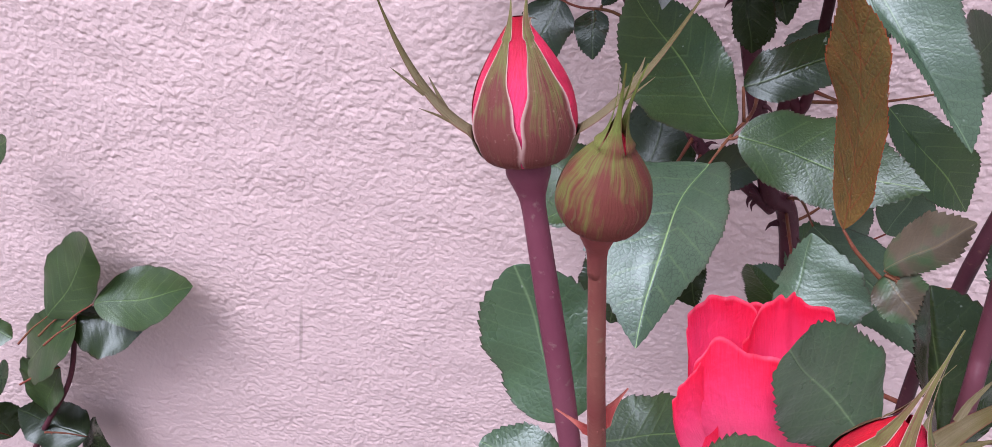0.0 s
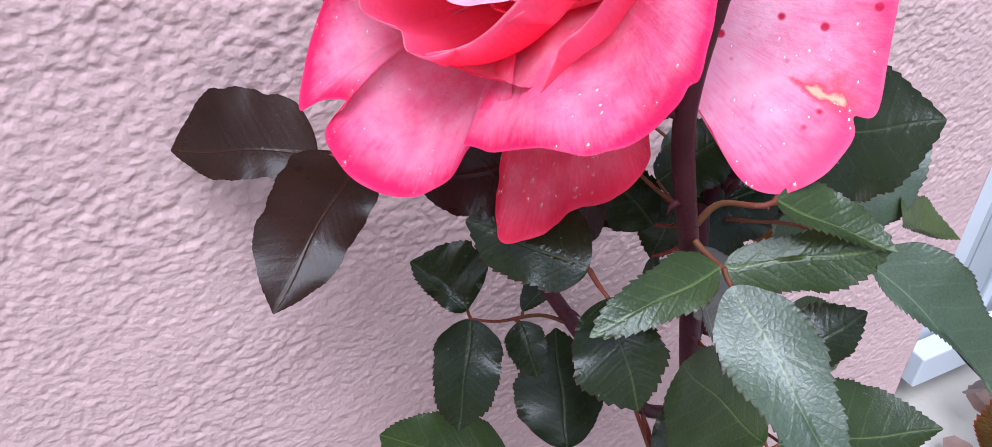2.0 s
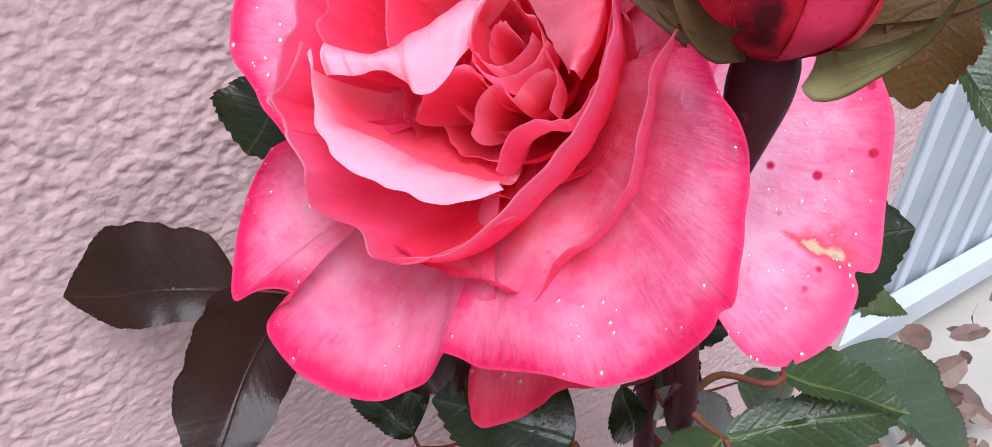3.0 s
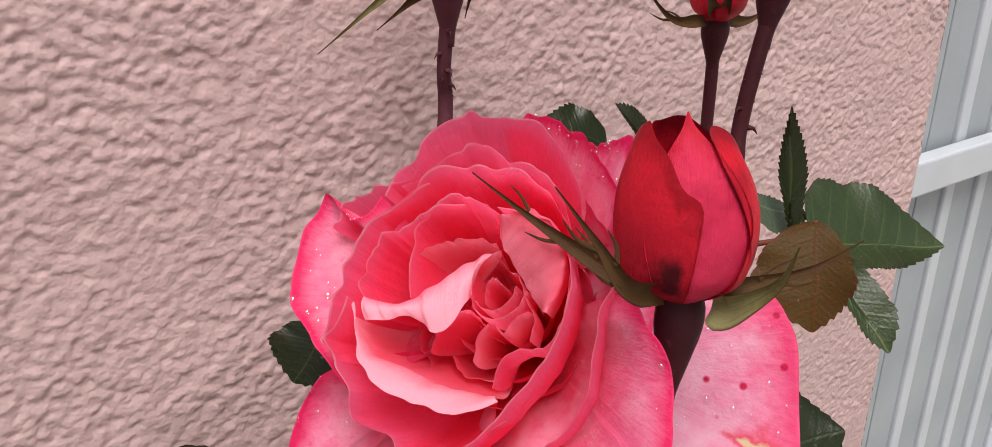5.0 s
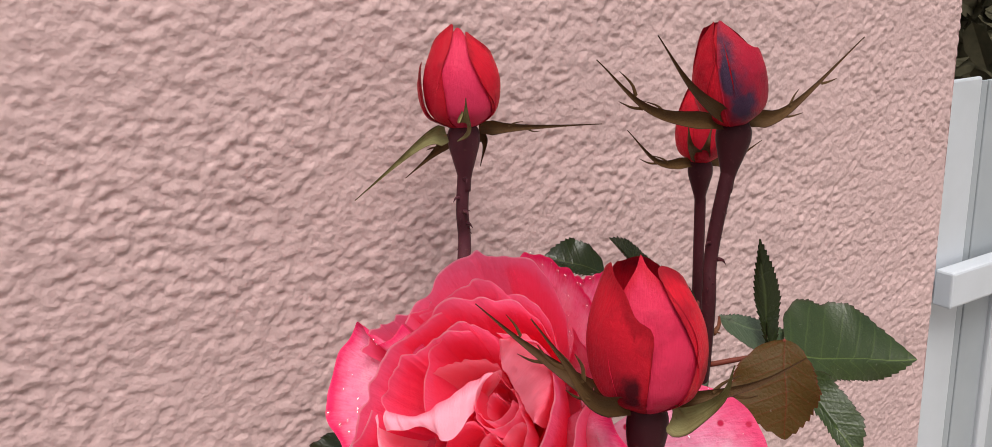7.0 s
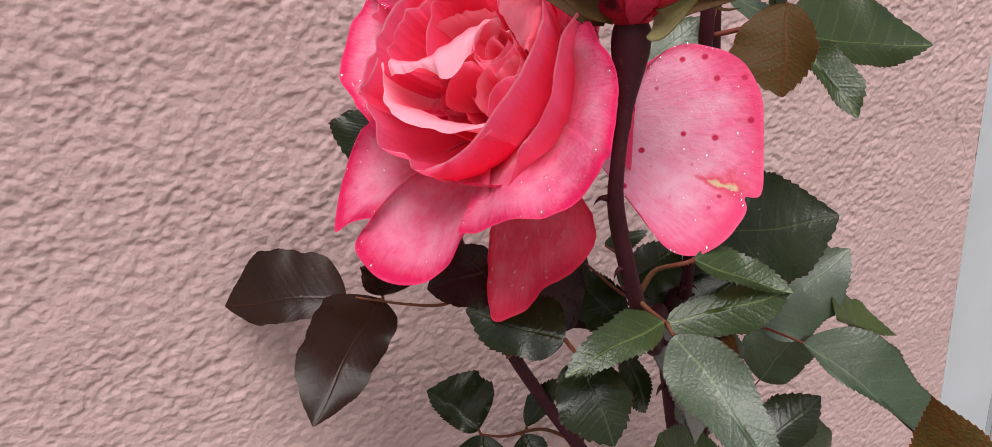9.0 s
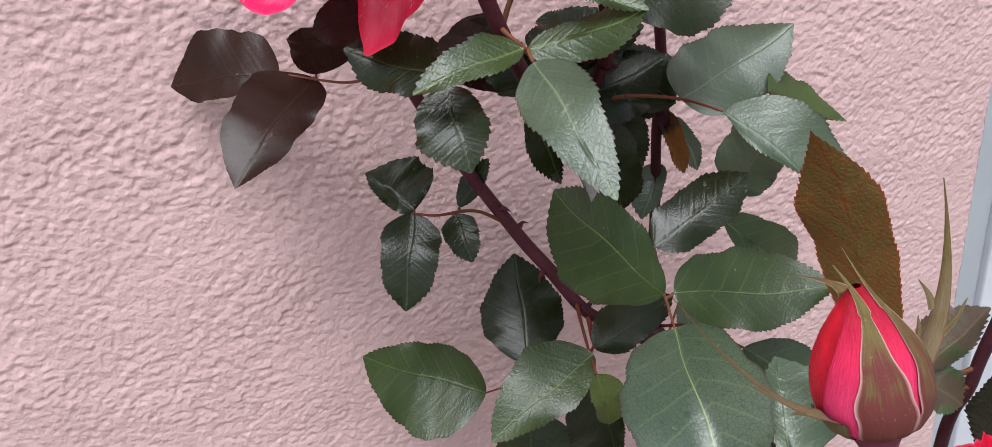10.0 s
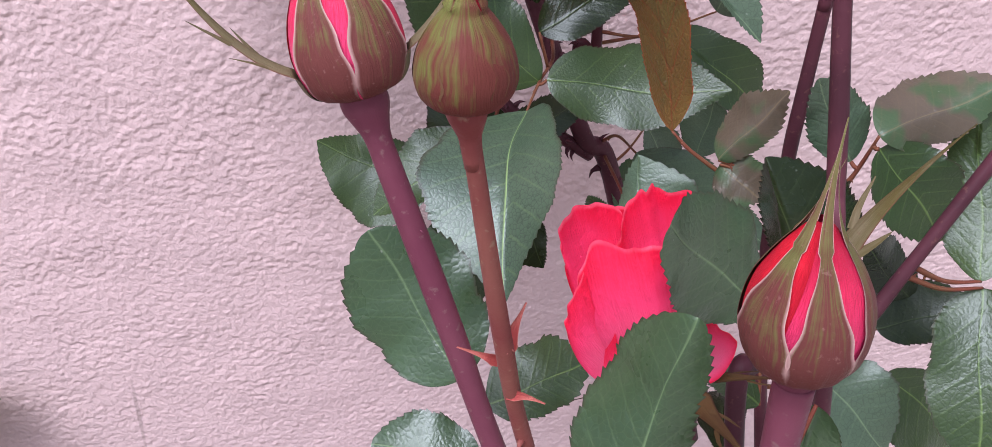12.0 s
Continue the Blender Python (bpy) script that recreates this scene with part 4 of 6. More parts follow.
tube("cane", [(0.15, -0.31, 0.03), (0.15, -0.3, 0.6), (0.142, -0.286, 0.94), (0.144, -0.293, 1.016), (0.1455, -0.298, 1.048), (0.1505, -0.3002, 1.0868)], 0.0028, 0.0022, CANE, front_rose, n=70, sides=12, prickles=0, seed=8)
tube("cane", [(0.16, -0.33, 0.03), (0.14, -0.36, 0.6), (0.125, -0.372, 1), (0.126, -0.364, 1.063), (0.127, -0.356, 1.105), (0.1282, -0.3488, 1.1482)], 0.0026, 0.0021, CANE, front_rose, n=70, sides=12, prickles=0, seed=9)
tube("cane", [(0.12, -0.36, 0.03), (0.115, -0.36, 0.6), (0.108, -0.372, 0.92), (0.0862, -0.4287, 1.0326), (0.0863, -0.4314, 1.0517), (0.0885, -0.4305, 1.0676)], 0.0042, 0.0036, MAUVE_STEM, front_rose, n=70, sides=12, prickles=0, seed=10)
tube("cane", [(0.16, -0.33, 0.6), (0.1113, -0.3648, 0.9056), (0.1361, -0.3467, 0.9681), (0.1578, -0.34, 0.9965), (0.1737, -0.3362, 1.0166), (0.2024, -0.3281, 1.0507)], 0.0026, 0.0021, CANE, front_rose, n=70, sides=12, prickles=0, seed=11)
tube("cane", [(0.13, -0.35, 0.03), (0.125, -0.35, 0.6), (0.109, -0.3487, 0.9467), (0.1205, -0.3343, 0.977)], 0.0036, 0.0034, CANE, front_rose, n=70, sides=12, prickles=0, seed=12)
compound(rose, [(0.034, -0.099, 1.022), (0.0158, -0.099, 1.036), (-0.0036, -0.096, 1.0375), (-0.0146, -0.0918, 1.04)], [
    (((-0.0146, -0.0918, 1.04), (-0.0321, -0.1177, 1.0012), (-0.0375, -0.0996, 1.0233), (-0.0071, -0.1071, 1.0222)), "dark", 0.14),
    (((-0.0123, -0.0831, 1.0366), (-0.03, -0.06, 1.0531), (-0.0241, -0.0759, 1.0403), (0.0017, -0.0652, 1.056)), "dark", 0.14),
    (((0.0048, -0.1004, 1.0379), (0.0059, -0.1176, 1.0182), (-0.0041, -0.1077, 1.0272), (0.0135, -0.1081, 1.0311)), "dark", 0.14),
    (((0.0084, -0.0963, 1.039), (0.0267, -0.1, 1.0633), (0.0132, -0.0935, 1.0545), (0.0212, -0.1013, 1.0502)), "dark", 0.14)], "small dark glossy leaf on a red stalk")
compound(rose, [(-0.015, -0.099, 1.1293), (-0.0222, -0.085, 1.1137), (-0.0321, -0.06, 1.1046), (-0.0604, -0.0459, 1.1114)], [
    (((-0.0604, -0.0459, 1.1114), (-0.1157, -0.0135, 1.1085), (-0.0785, -0.0160, 1.1305), (-0.0875, -0.0360, 1.0990)), "plum", 0.14),
    (((-0.0452, -0.05, 1.1076), (-0.0954, -0.0949, 1.0797), (-0.0911, -0.0625, 1.1021), (-0.0481, -0.0711, 1.0929)), "plum", 0.14),
    (((-0.0434, -0.05, 1.1085), (-0.0477, -0.07, 1.1396), (-0.0553, -0.0579, 1.1242), (-0.0218, -0.0571, 1.1117)), "plum", 0.14)], "plum-tinted glossy dark leaf")
compound(rose, [(-0.0009, -0.1, 1.0847), (-0.007, -0.13, 1.1076), (-0.0117, -0.16, 1.1237), (-0.0143, -0.1803, 1.1381)], [
    (((-0.0143, -0.1803, 1.1381), (-0.0417, -0.1537, 1.1463), (-0.0349, -0.1722, 1.1346), (-0.0149, -0.1626, 1.1523)), "dark", 0.14),
    (((-0.007, -0.16, 1.1294), (0.0312, -0.12, 1.1385), (0.0014, -0.1292, 1.1394), (0.0175, -0.1442, 1.1317)), "plum", 0.14),
    (((-0.0151, -0.1925, 1.1374), (-0.016, -0.2152, 1.1131), (-0.0299, -0.1967, 1.127), (-0.005, -0.2083, 1.1248)), "dark", 0.14),
    (((-0.0236, -0.15, 1.1596), (-0.0518, -0.14, 1.1532), (-0.0358, -0.1384, 1.1648), (-0.0372, -0.1543, 1.1465)), "plum", 0.14)], "")
compound(rose, [(0.0059, -0.196, 1.1571), (0.0081, -0.202, 1.1535), (0.013, -0.2057, 1.1485)], [
    (((0.0111, -0.206, 1.1495), (-0.0306, -0.2095, 1.1443), (-0.0101, -0.2008, 1.1531), (-0.0043, -0.2121, 1.1434)), "green", 0.14),
    (((0.013, -0.2057, 1.1485), (0.0487, -0.2277, 1.1599), (0.0317, -0.2113, 1.1595), (0.0318, -0.2247, 1.148)), "green", 0.14),
    (((0.0132, -0.2096, 1.145), (0.016, -0.2629, 1.1156), (0.0026, -0.2229, 1.1327), (0.0255, -0.2359, 1.1353)), "grey", 0.14)], "")
compound(rose, [(0.0086, -0.195, 1.1562), (0.0122, -0.2, 1.167), (0.0195, -0.2117, 1.1738), (0.0622, -0.1674, 1.1559)], [
    (((0.0195, -0.2117, 1.1738), (0.0474, -0.2288, 1.1598), (0.0386, -0.2166, 1.1736), (0.0292, -0.2195, 1.1664)), "green", 0.14),
    (((0.0622, -0.1674, 1.1559), (0.1202, -0.1793, 1.1533), (0.1053, -0.1585, 1.1739), (0.0889, -0.1877, 1.1381)), "dark", 0.14)], "")
compound(rose, [(0.0776, -0.125, 1.0882), (0.0844, -0.14, 1.0952), (0.106, -0.1498, 1.0918), (0.1131, -0.1737, 1.0918)], [
    (((0.106, -0.1498, 1.0918), (0.1696, -0.1442, 1.1107), (0.1224, -0.1278, 1.1119), (0.1356, -0.1638, 1.0883)), "grey", 0.14),
    (((0.1131, -0.1737, 1.0918), (0.1608, -0.2247, 1.0358), (0.1287, -0.1946, 1.0678), (0.1502, -0.1887, 1.0814)), "grey", 0.14),
    (((0.1429, -0.1645, 1.0915), (0.1913, -0.1575, 1.0616), (0.1693, -0.1508, 1.0913), (0.1648, -0.1614, 1.0778)), "olive", 0.14)], "grey-green leaf with torn edge")
compound(rose, [(0.1440, -0.2935, 1.0130), (0.1290, -0.2890, 1.0150), (0.1145, -0.2850, 1.0270), (0.1081, -0.2818, 1.0351)], [
    (((0.1081, -0.2818, 1.0351), (0.102, -0.249, 1.1129), (0.0976, -0.2448, 1.0742), (0.1121, -0.2849, 1.0655)), "bronze", 0.05)], "large bronze leaf with red midrib")
compound(rose, [(0.091, -0.118, 1.0058), (0.0851, -0.16, 1.0131), (0.075, -0.1865, 1.0156), (0.0658, -0.2114, 1.0154)], [
    (((0.075, -0.1865, 1.0156), (0.0272, -0.176, 1.078), (0.0296, -0.1877, 1.0375), (0.0633, -0.1755, 1.0591)), "green", 0.14),
    (((0.0791, -0.1705, 1.0319), (0.128, -0.1721, 1.0561), (0.0978, -0.1593, 1.0521), (0.1091, -0.181, 1.0379)), "dark", 0.14),
    (((0.0779, -0.1902, 1.0176), (0.1549, -0.205, 1.0034), (0.1129, -0.1776, 1.0265), (0.1064, -0.2094, 1.0014)), "green", 0.14),
    (((0.0658, -0.2114, 1.0154), (0.0412, -0.2940, 0.9870), (0.0262, -0.2460, 1.0050), (0.0700, -0.2740, 1.009)), "big", 0.14)], "large net-veined green leaf")
compound(rose, [(0.066, -0.116, 0.967), (0.0623, -0.13, 0.9518), (0.0356, -0.11, 0.9296), (0.013, -0.0785, 0.9029)], [
    (((0.013, -0.0785, 0.9029), (-0.0521, -0.0508, 0.9342), (-0.0255, -0.0902, 0.8937), (-0.0096, -0.0504, 0.932)), "green", 0.14),
    (((0.0477, -0.1638, 0.9767), (-0.013, -0.1777, 0.957), (0.0152, -0.1537, 0.979), (0.0219, -0.1808, 0.9602)), "green", 0.14),
    (((0.0355, -0.1, 0.9321), (0.0467, -0.06, 0.9804), (0.019, -0.0731, 0.9569), (0.0621, -0.0891, 0.9528)), "dark", 0.14),
    (((0.029, -0.11, 0.9042), (0.0199, -0.13, 0.8475), (0.0032, -0.1096, 0.8847), (0.0504, -0.1266, 0.8801)), "dark", 0.14),
    (((0.0561, -0.13, 0.9445), (0.0705, -0.14, 0.8733), (0.0417, -0.1335, 0.903), (0.0722, -0.1361, 0.9076)), "dark", 0.14)], "")
compound(rose, [(0.0700, -0.1570, 1.2350), (0.090, -0.168, 1.238), (0.1099, -0.1612, 1.2304)], [
    (((0.1099, -0.1612, 1.2304), (0.1673, -0.1778, 1.2175), (0.1426, -0.149, 1.2453), (0.1387, -0.1757, 1.2177)), "green", 0.14),
    (((0.1017, -0.171, 1.2285), (0.1012, -0.2027, 1.2069), (0.0982, -0.1895, 1.2132), (0.1102, -0.1897, 1.2233)), "green", 0.14),
    (((0.09, -0.176, 1.2468), (0.076, -0.19, 1.2165), (0.0709, -0.1691, 1.2308), (0.0894, -0.192, 1.2305)), "umber", 0.14),
    (((0.1013, -0.16, 1.2297), (0.1012, -0.151, 1.2787), (0.0992, -0.1537, 1.2544), (0.1054, -0.1585, 1.2571)), "dark", 0.14)], "")
compound(front_rose, [(0.1561, -0.305, 1.0136), (0.1622, -0.305, 1.0211), (0.1662, -0.31, 1.0374)], [
    (((0.1668, -0.31, 1.0327), (0.1887, -0.32, 0.9978), (0.1636, -0.3149, 1.016), (0.1875, -0.3114, 1.0271)), "green", 0.14),
    (((0.1662, -0.31, 1.0374), (0.214, -0.3, 1.0426), (0.1835, -0.293, 1.0483), (0.1853, -0.313, 1.0347)), "brown", 0.35),
    (((0.1616, -0.303, 1.0249), (0.1489, -0.2994, 1.0563), (0.1454, -0.3005, 1.0431), (0.1684, -0.3022, 1.0374)), "grey", 0.14)], "")
compound(rose, [(0.0298, -0.1756, 1.119), (0.0279, -0.1728, 1.1187), (0.0259, -0.17, 1.1243)], [(((0.0259, -0.17, 1.1243), (0.0416, -0.19, 1.0739), (0.0343, -0.1832, 1.0909), (0.0565, -0.1835, 1.0907)), "pale", 0.14)])
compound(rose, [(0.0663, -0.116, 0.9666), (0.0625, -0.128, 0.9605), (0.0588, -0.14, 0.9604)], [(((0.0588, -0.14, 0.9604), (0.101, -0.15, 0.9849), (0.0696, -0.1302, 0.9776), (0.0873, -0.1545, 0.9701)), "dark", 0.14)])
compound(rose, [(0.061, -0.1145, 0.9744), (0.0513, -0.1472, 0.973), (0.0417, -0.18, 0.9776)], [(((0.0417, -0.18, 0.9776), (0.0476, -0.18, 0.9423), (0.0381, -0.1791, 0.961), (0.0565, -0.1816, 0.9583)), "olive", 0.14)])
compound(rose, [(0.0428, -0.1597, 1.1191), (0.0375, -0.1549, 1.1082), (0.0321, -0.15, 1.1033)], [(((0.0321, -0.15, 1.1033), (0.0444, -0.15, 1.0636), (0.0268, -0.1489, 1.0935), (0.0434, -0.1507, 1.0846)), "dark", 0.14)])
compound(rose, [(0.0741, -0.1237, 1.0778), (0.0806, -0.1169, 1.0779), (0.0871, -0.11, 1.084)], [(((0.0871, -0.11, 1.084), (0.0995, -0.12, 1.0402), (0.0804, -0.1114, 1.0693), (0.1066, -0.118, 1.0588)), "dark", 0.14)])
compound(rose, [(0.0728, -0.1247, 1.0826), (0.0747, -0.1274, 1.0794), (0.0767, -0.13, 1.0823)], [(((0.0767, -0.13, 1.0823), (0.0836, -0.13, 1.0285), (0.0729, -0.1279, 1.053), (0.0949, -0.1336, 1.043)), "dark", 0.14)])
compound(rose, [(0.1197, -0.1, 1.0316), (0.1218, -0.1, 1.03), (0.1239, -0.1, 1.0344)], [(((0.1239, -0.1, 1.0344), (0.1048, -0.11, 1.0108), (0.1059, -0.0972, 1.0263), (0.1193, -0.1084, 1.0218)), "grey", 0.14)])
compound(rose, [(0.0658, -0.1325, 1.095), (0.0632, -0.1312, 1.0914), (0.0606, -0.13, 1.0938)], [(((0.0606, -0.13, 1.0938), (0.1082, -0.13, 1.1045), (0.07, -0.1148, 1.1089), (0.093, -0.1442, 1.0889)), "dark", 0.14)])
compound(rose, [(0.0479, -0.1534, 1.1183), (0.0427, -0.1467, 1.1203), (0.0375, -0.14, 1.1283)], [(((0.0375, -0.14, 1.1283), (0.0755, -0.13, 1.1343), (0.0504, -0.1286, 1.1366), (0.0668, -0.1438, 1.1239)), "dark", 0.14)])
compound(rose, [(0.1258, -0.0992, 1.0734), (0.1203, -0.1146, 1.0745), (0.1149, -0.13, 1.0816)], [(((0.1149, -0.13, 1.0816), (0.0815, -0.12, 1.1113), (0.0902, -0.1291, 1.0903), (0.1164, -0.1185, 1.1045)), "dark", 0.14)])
compound(rose, [(0.1248, -0.09, 1.0566), (0.1248, -0.095, 1.0586), (0.1248, -0.1, 1.0666)], [(((0.1248, -0.1, 1.0666), (0.132, -0.11, 1.0305), (0.1228, -0.103, 1.0503), (0.1347, -0.1075, 1.0455)), "wither", 0.80)])
compound(rose, [(0.1255, -0.1001, 1.0561), (0.1313, -0.0951, 1.0529), (0.1372, -0.09, 1.0557)], [(((0.1372, -0.09, 1.0557), (0.1533, -0.09, 1.018), (0.139, -0.0897, 1.0385), (0.1523, -0.0904, 1.0358)), "grey", 0.14)])
compound(rose, [(0.1172, -0.1, 0.9906), (0.157, -0.08, 0.9825), (0.1967, -0.06, 0.9804)], [(((0.1967, -0.06, 0.9804), (0.2057, -0.09, 1.0353), (0.1891, -0.0492, 1.0094), (0.2057, -0.0802, 0.985)), "grey", 0.14)])
compound(rose, [(0.118, -0.1, 0.998), (0.1369, -0.1058, 0.9937), (0.1558, -0.1117, 0.9955)], [(((0.1558, -0.1117, 0.9955), (0.2059, -0.12, 0.9406), (0.1647, -0.1202, 0.9677), (0.2028, -0.11, 0.9682)), "green", 0.14)])
compound(rose, [(0.1239, -0.1002, 0.8802), (0.1512, -0.0901, 0.8853), (0.1785, -0.08, 0.8963)], [(((0.1785, -0.08, 0.8963), (0.1911, -0.08, 0.9351), (0.1716, -0.0706, 0.921), (0.1963, -0.0878, 0.9126)), "grey", 0.14)])
compound(rose, [(0.1239, -0.1002, 0.8802), (0.1385, -0.1001, 0.8749), (0.1531, -0.1, 0.8755)], [(((0.1531, -0.1, 0.8755), (0.1194, -0.1, 0.9048), (0.1241, -0.1097, 0.8846), (0.1452, -0.0876, 0.903)), "green", 0.14)])
compound(rose, [(0.1239, -0.1002, 0.8802), (0.1254, -0.1101, 0.873), (0.127, -0.12, 0.8718)], [(((0.127, -0.12, 0.8718), (0.096, -0.12, 0.8919), (0.1047, -0.1285, 0.8761), (0.1221, -0.1111, 0.8855)), "grey", 0.14)])
compound(rose, [(0.1193, -0.1018, 0.9131), (0.1351, -0.0859, 0.913), (0.1508, -0.07, 0.9189)], [(((0.1508, -0.07, 0.9189), (0.1646, -0.07, 0.8708), (0.1502, -0.0706, 0.8963), (0.1712, -0.0688, 0.9017)), "grey", 0.14)])
compound(front_rose, [(0.0335, -0.3842, 1.002), (0.0305, -0.376, 1.009), (0.026, -0.366, 1.019)], [(((0.026, -0.366, 1.019), (0.009, -0.342, 1.056), (0.0, -0.355, 1.035), (0.036, -0.355, 1.04)), "broad", 0.14)])
compound(front_rose, [(0.0439, -0.3887, 0.9366), (0.0343, -0.3593, 0.9371), (0.0246, -0.33, 0.9436)], [(((0.0246, -0.33, 0.9436), (-0.0132, -0.32, 0.9519), (0.0004, -0.3115, 0.9563), (0.0146, -0.3363, 0.9403)), "broad", 0.14)])
compound(front_rose, [(0.0371, -0.3903, 0.9781), (0.0338, -0.3601, 0.9715), (0.0305, -0.33, 0.9709)], [(((0.0305, -0.33, 0.9709), (0.0668, -0.33, 0.9827), (0.0513, -0.317, 0.9868), (0.0528, -0.3387, 0.9721)), "green", 0.14)])
compound(front_rose, [(0.1242, -0.3717, 1.0349), (0.1143, -0.3738, 1.0324), (0.1044, -0.376, 1.0358)], [(((0.1044, -0.376, 1.0358), (0.0774, -0.383, 1.072), (0.0834, -0.3865, 1.0464), (0.0988, -0.3708, 1.066)), "broad", 0.14)])
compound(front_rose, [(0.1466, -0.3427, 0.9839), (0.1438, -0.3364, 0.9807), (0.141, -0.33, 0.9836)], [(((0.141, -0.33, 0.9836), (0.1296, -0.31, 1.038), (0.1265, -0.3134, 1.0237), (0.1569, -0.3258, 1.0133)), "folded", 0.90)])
compound(front_rose, [(0.0403, -0.3991, 1.024), (0.0474, -0.4095, 1.0198), (0.0544, -0.42, 1.0216)], [(((0.0544, -0.42, 1.0216), (0.0782, -0.41, 1.0684), (0.0483, -0.4074, 1.0374), (0.0765, -0.4181, 1.0515)), "front", 0.42)])
compound(front_rose, [(0.1638, -0.3385, 1.0043), (0.1808, -0.3342, 0.9916), (0.1978, -0.33, 0.9849)], [(((0.1978, -0.33, 0.9849), (0.1812, -0.37, 0.9406), (0.1773, -0.3374, 0.9667), (0.2062, -0.3504, 0.972)), "green", 0.14)])
compound(front_rose, [(0.1661, -0.338, 1.0072), (0.1813, -0.334, 0.9945), (0.1966, -0.33, 0.9878)], [(((0.1966, -0.33, 0.9878), (0.2107, -0.29, 1.0363), (0.1928, -0.3059, 1.0094), (0.2144, -0.3169, 1.0119)), "green", 0.14)])
compound(front_rose, [(0.1442, -0.2938, 1.0225), (0.133, -0.2917, 1.0209), (0.1217, -0.2895, 1.0254)], [(((0.1217, -0.2895, 1.0254), (0.1436, -0.295, 1.05), (0.124, -0.2815, 1.0382), (0.1335, -0.2966, 1.0337)), "brown", 0.35)])
compound(front_rose, [(0.1442, -0.2938, 1.0225), (0.1331, -0.2919, 1.0202), (0.1221, -0.29, 1.0239)], [(((0.1221, -0.29, 1.0239), (0.1337, -0.3, 1.0129), (0.1175, -0.2949, 1.0166), (0.1354, -0.2926, 1.0229)), "brown", 0.35)])
compound(front_rose, [(0.1418, -0.2859, 0.9615), (0.1208, -0.2679, 0.9566), (0.0999, -0.25, 0.9577)], [(((0.0999, -0.25, 0.9577), (0.1108, -0.22, 0.9894), (0.101, -0.222, 0.9833), (0.1311, -0.2454, 0.9755)), "grey", 0.14)])
compound(front_rose, [(0.1422, -0.2862, 0.929), (0.1777, -0.2781, 0.9249), (0.2132, -0.27, 0.9267)], [(((0.2132, -0.27, 0.9267), (0.1886, -0.27, 0.962), (0.1911, -0.2733, 0.9429), (0.2122, -0.2653, 0.9504)), "dark", 0.14)])
compound(front_rose, [(0.1422, -0.2862, 0.929), (0.1679, -0.2831, 0.9234), (0.1937, -0.28, 0.9238)], [(((0.1937, -0.28, 0.9238), (0.2369, -0.28, 0.928), (0.2145, -0.2653, 0.9348), (0.2124, -0.2888, 0.9203)), "dark", 0.14)])
compound(front_rose, [(0.1426, -0.2869, 0.9091), (0.1688, -0.2884, 0.9053), (0.1949, -0.29, 0.9075)], [(((0.1949, -0.29, 0.9075), (0.2295, -0.3, 0.8643), (0.188, -0.3011, 0.8866), (0.2221, -0.2893, 0.8928)), "green", 0.14)])
compound(front_rose, [(0.1422, -0.2862, 0.929), (0.1482, -0.2981, 0.9307), (0.1542, -0.31, 0.9383)], [(((0.1542, -0.31, 0.9383), (0.1764, -0.33, 0.9073), (0.1453, -0.3232, 0.9183), (0.179, -0.3129, 0.9335)), "grey", 0.14)])
compound(front_rose, [(0.0934, -0.4096, 1.0065), (0.1011, -0.4048, 1.0126), (0.1089, -0.4, 1.0246)], [(((0.1089, -0.4, 1.0246), (0.1049, -0.4, 0.9932), (0.1032, -0.3973, 1.0098), (0.1149, -0.4049, 1.0176)), "broad", 0.14)])
compound(front_rose, [(0.1422, -0.2862, 0.929), (0.1375, -0.2981, 0.9239), (0.1328, -0.31, 0.9248)], [(((0.1328, -0.31, 0.9248), (0.1102, -0.31, 0.9568), (0.1128, -0.3135, 0.9435), (0.1288, -0.3053, 0.9432)), "green", 0.14)])
compound(rose, [(0.0727, -0.1088, 1.2576), (0.0686, -0.1044, 1.2546), (0.0645, -0.1, 1.2575)], [(((0.0645, -0.1, 1.2575), (0.0415, -0.09, 1.2677), (0.0536, -0.0886, 1.2723), (0.053, -0.098, 1.2581)), "dark", 0.14)])
compound(rose, [(0.1177, -0.1014, 1.233), (0.1136, -0.1057, 1.2308), (0.1095, -0.11, 1.2346)], [(((0.1095, -0.11, 1.2346), (0.0643, -0.1, 1.2731), (0.0773, -0.1027, 1.2625), (0.1025, -0.1048, 1.2521)), "dark", 0.14)])
compound(rose, [(0.0715, -0.1580, 1.2480), (0.0780, -0.1540, 1.2480), (0.0823, -0.15, 1.2494)], [(((0.0823, -0.15, 1.2494), (0.1232, -0.15, 1.2322), (0.0923, -0.147, 1.2491), (0.102, -0.1553, 1.2344)), "grey", 0.14)])
compound(rose, [(-0.0353, -0.0926, 1.2073), (-0.0409, -0.0913, 1.2059), (-0.0466, -0.09, 1.2104)], [(((-0.0466, -0.09, 1.2104), (-0.0613, -0.09, 1.1937), (-0.0602, -0.0807, 1.2107), (-0.0488, -0.0979, 1.1944)), "dark", 0.14)])
compound(rose, [(0.0524, -0.1469, 1.2236), (0.0467, -0.1484, 1.2214), (0.0409, -0.15, 1.2251)], [(((0.0409, -0.15, 1.2251), (0.0711, -0.15, 1.2403), (0.0549, -0.1431, 1.2393), (0.0652, -0.1615, 1.2256)), "grey", 0.14)])
compound(rose, [(0.116, -0.108, 0.935), (0.116, -0.149, 0.96), (0.116, -0.19, 0.973)], [(((0.116, -0.19, 0.973), (0.174, -0.212, 0.923), (0.147, -0.2, 0.964), (0.136, -0.2, 0.927)), "grey", 0.14)])
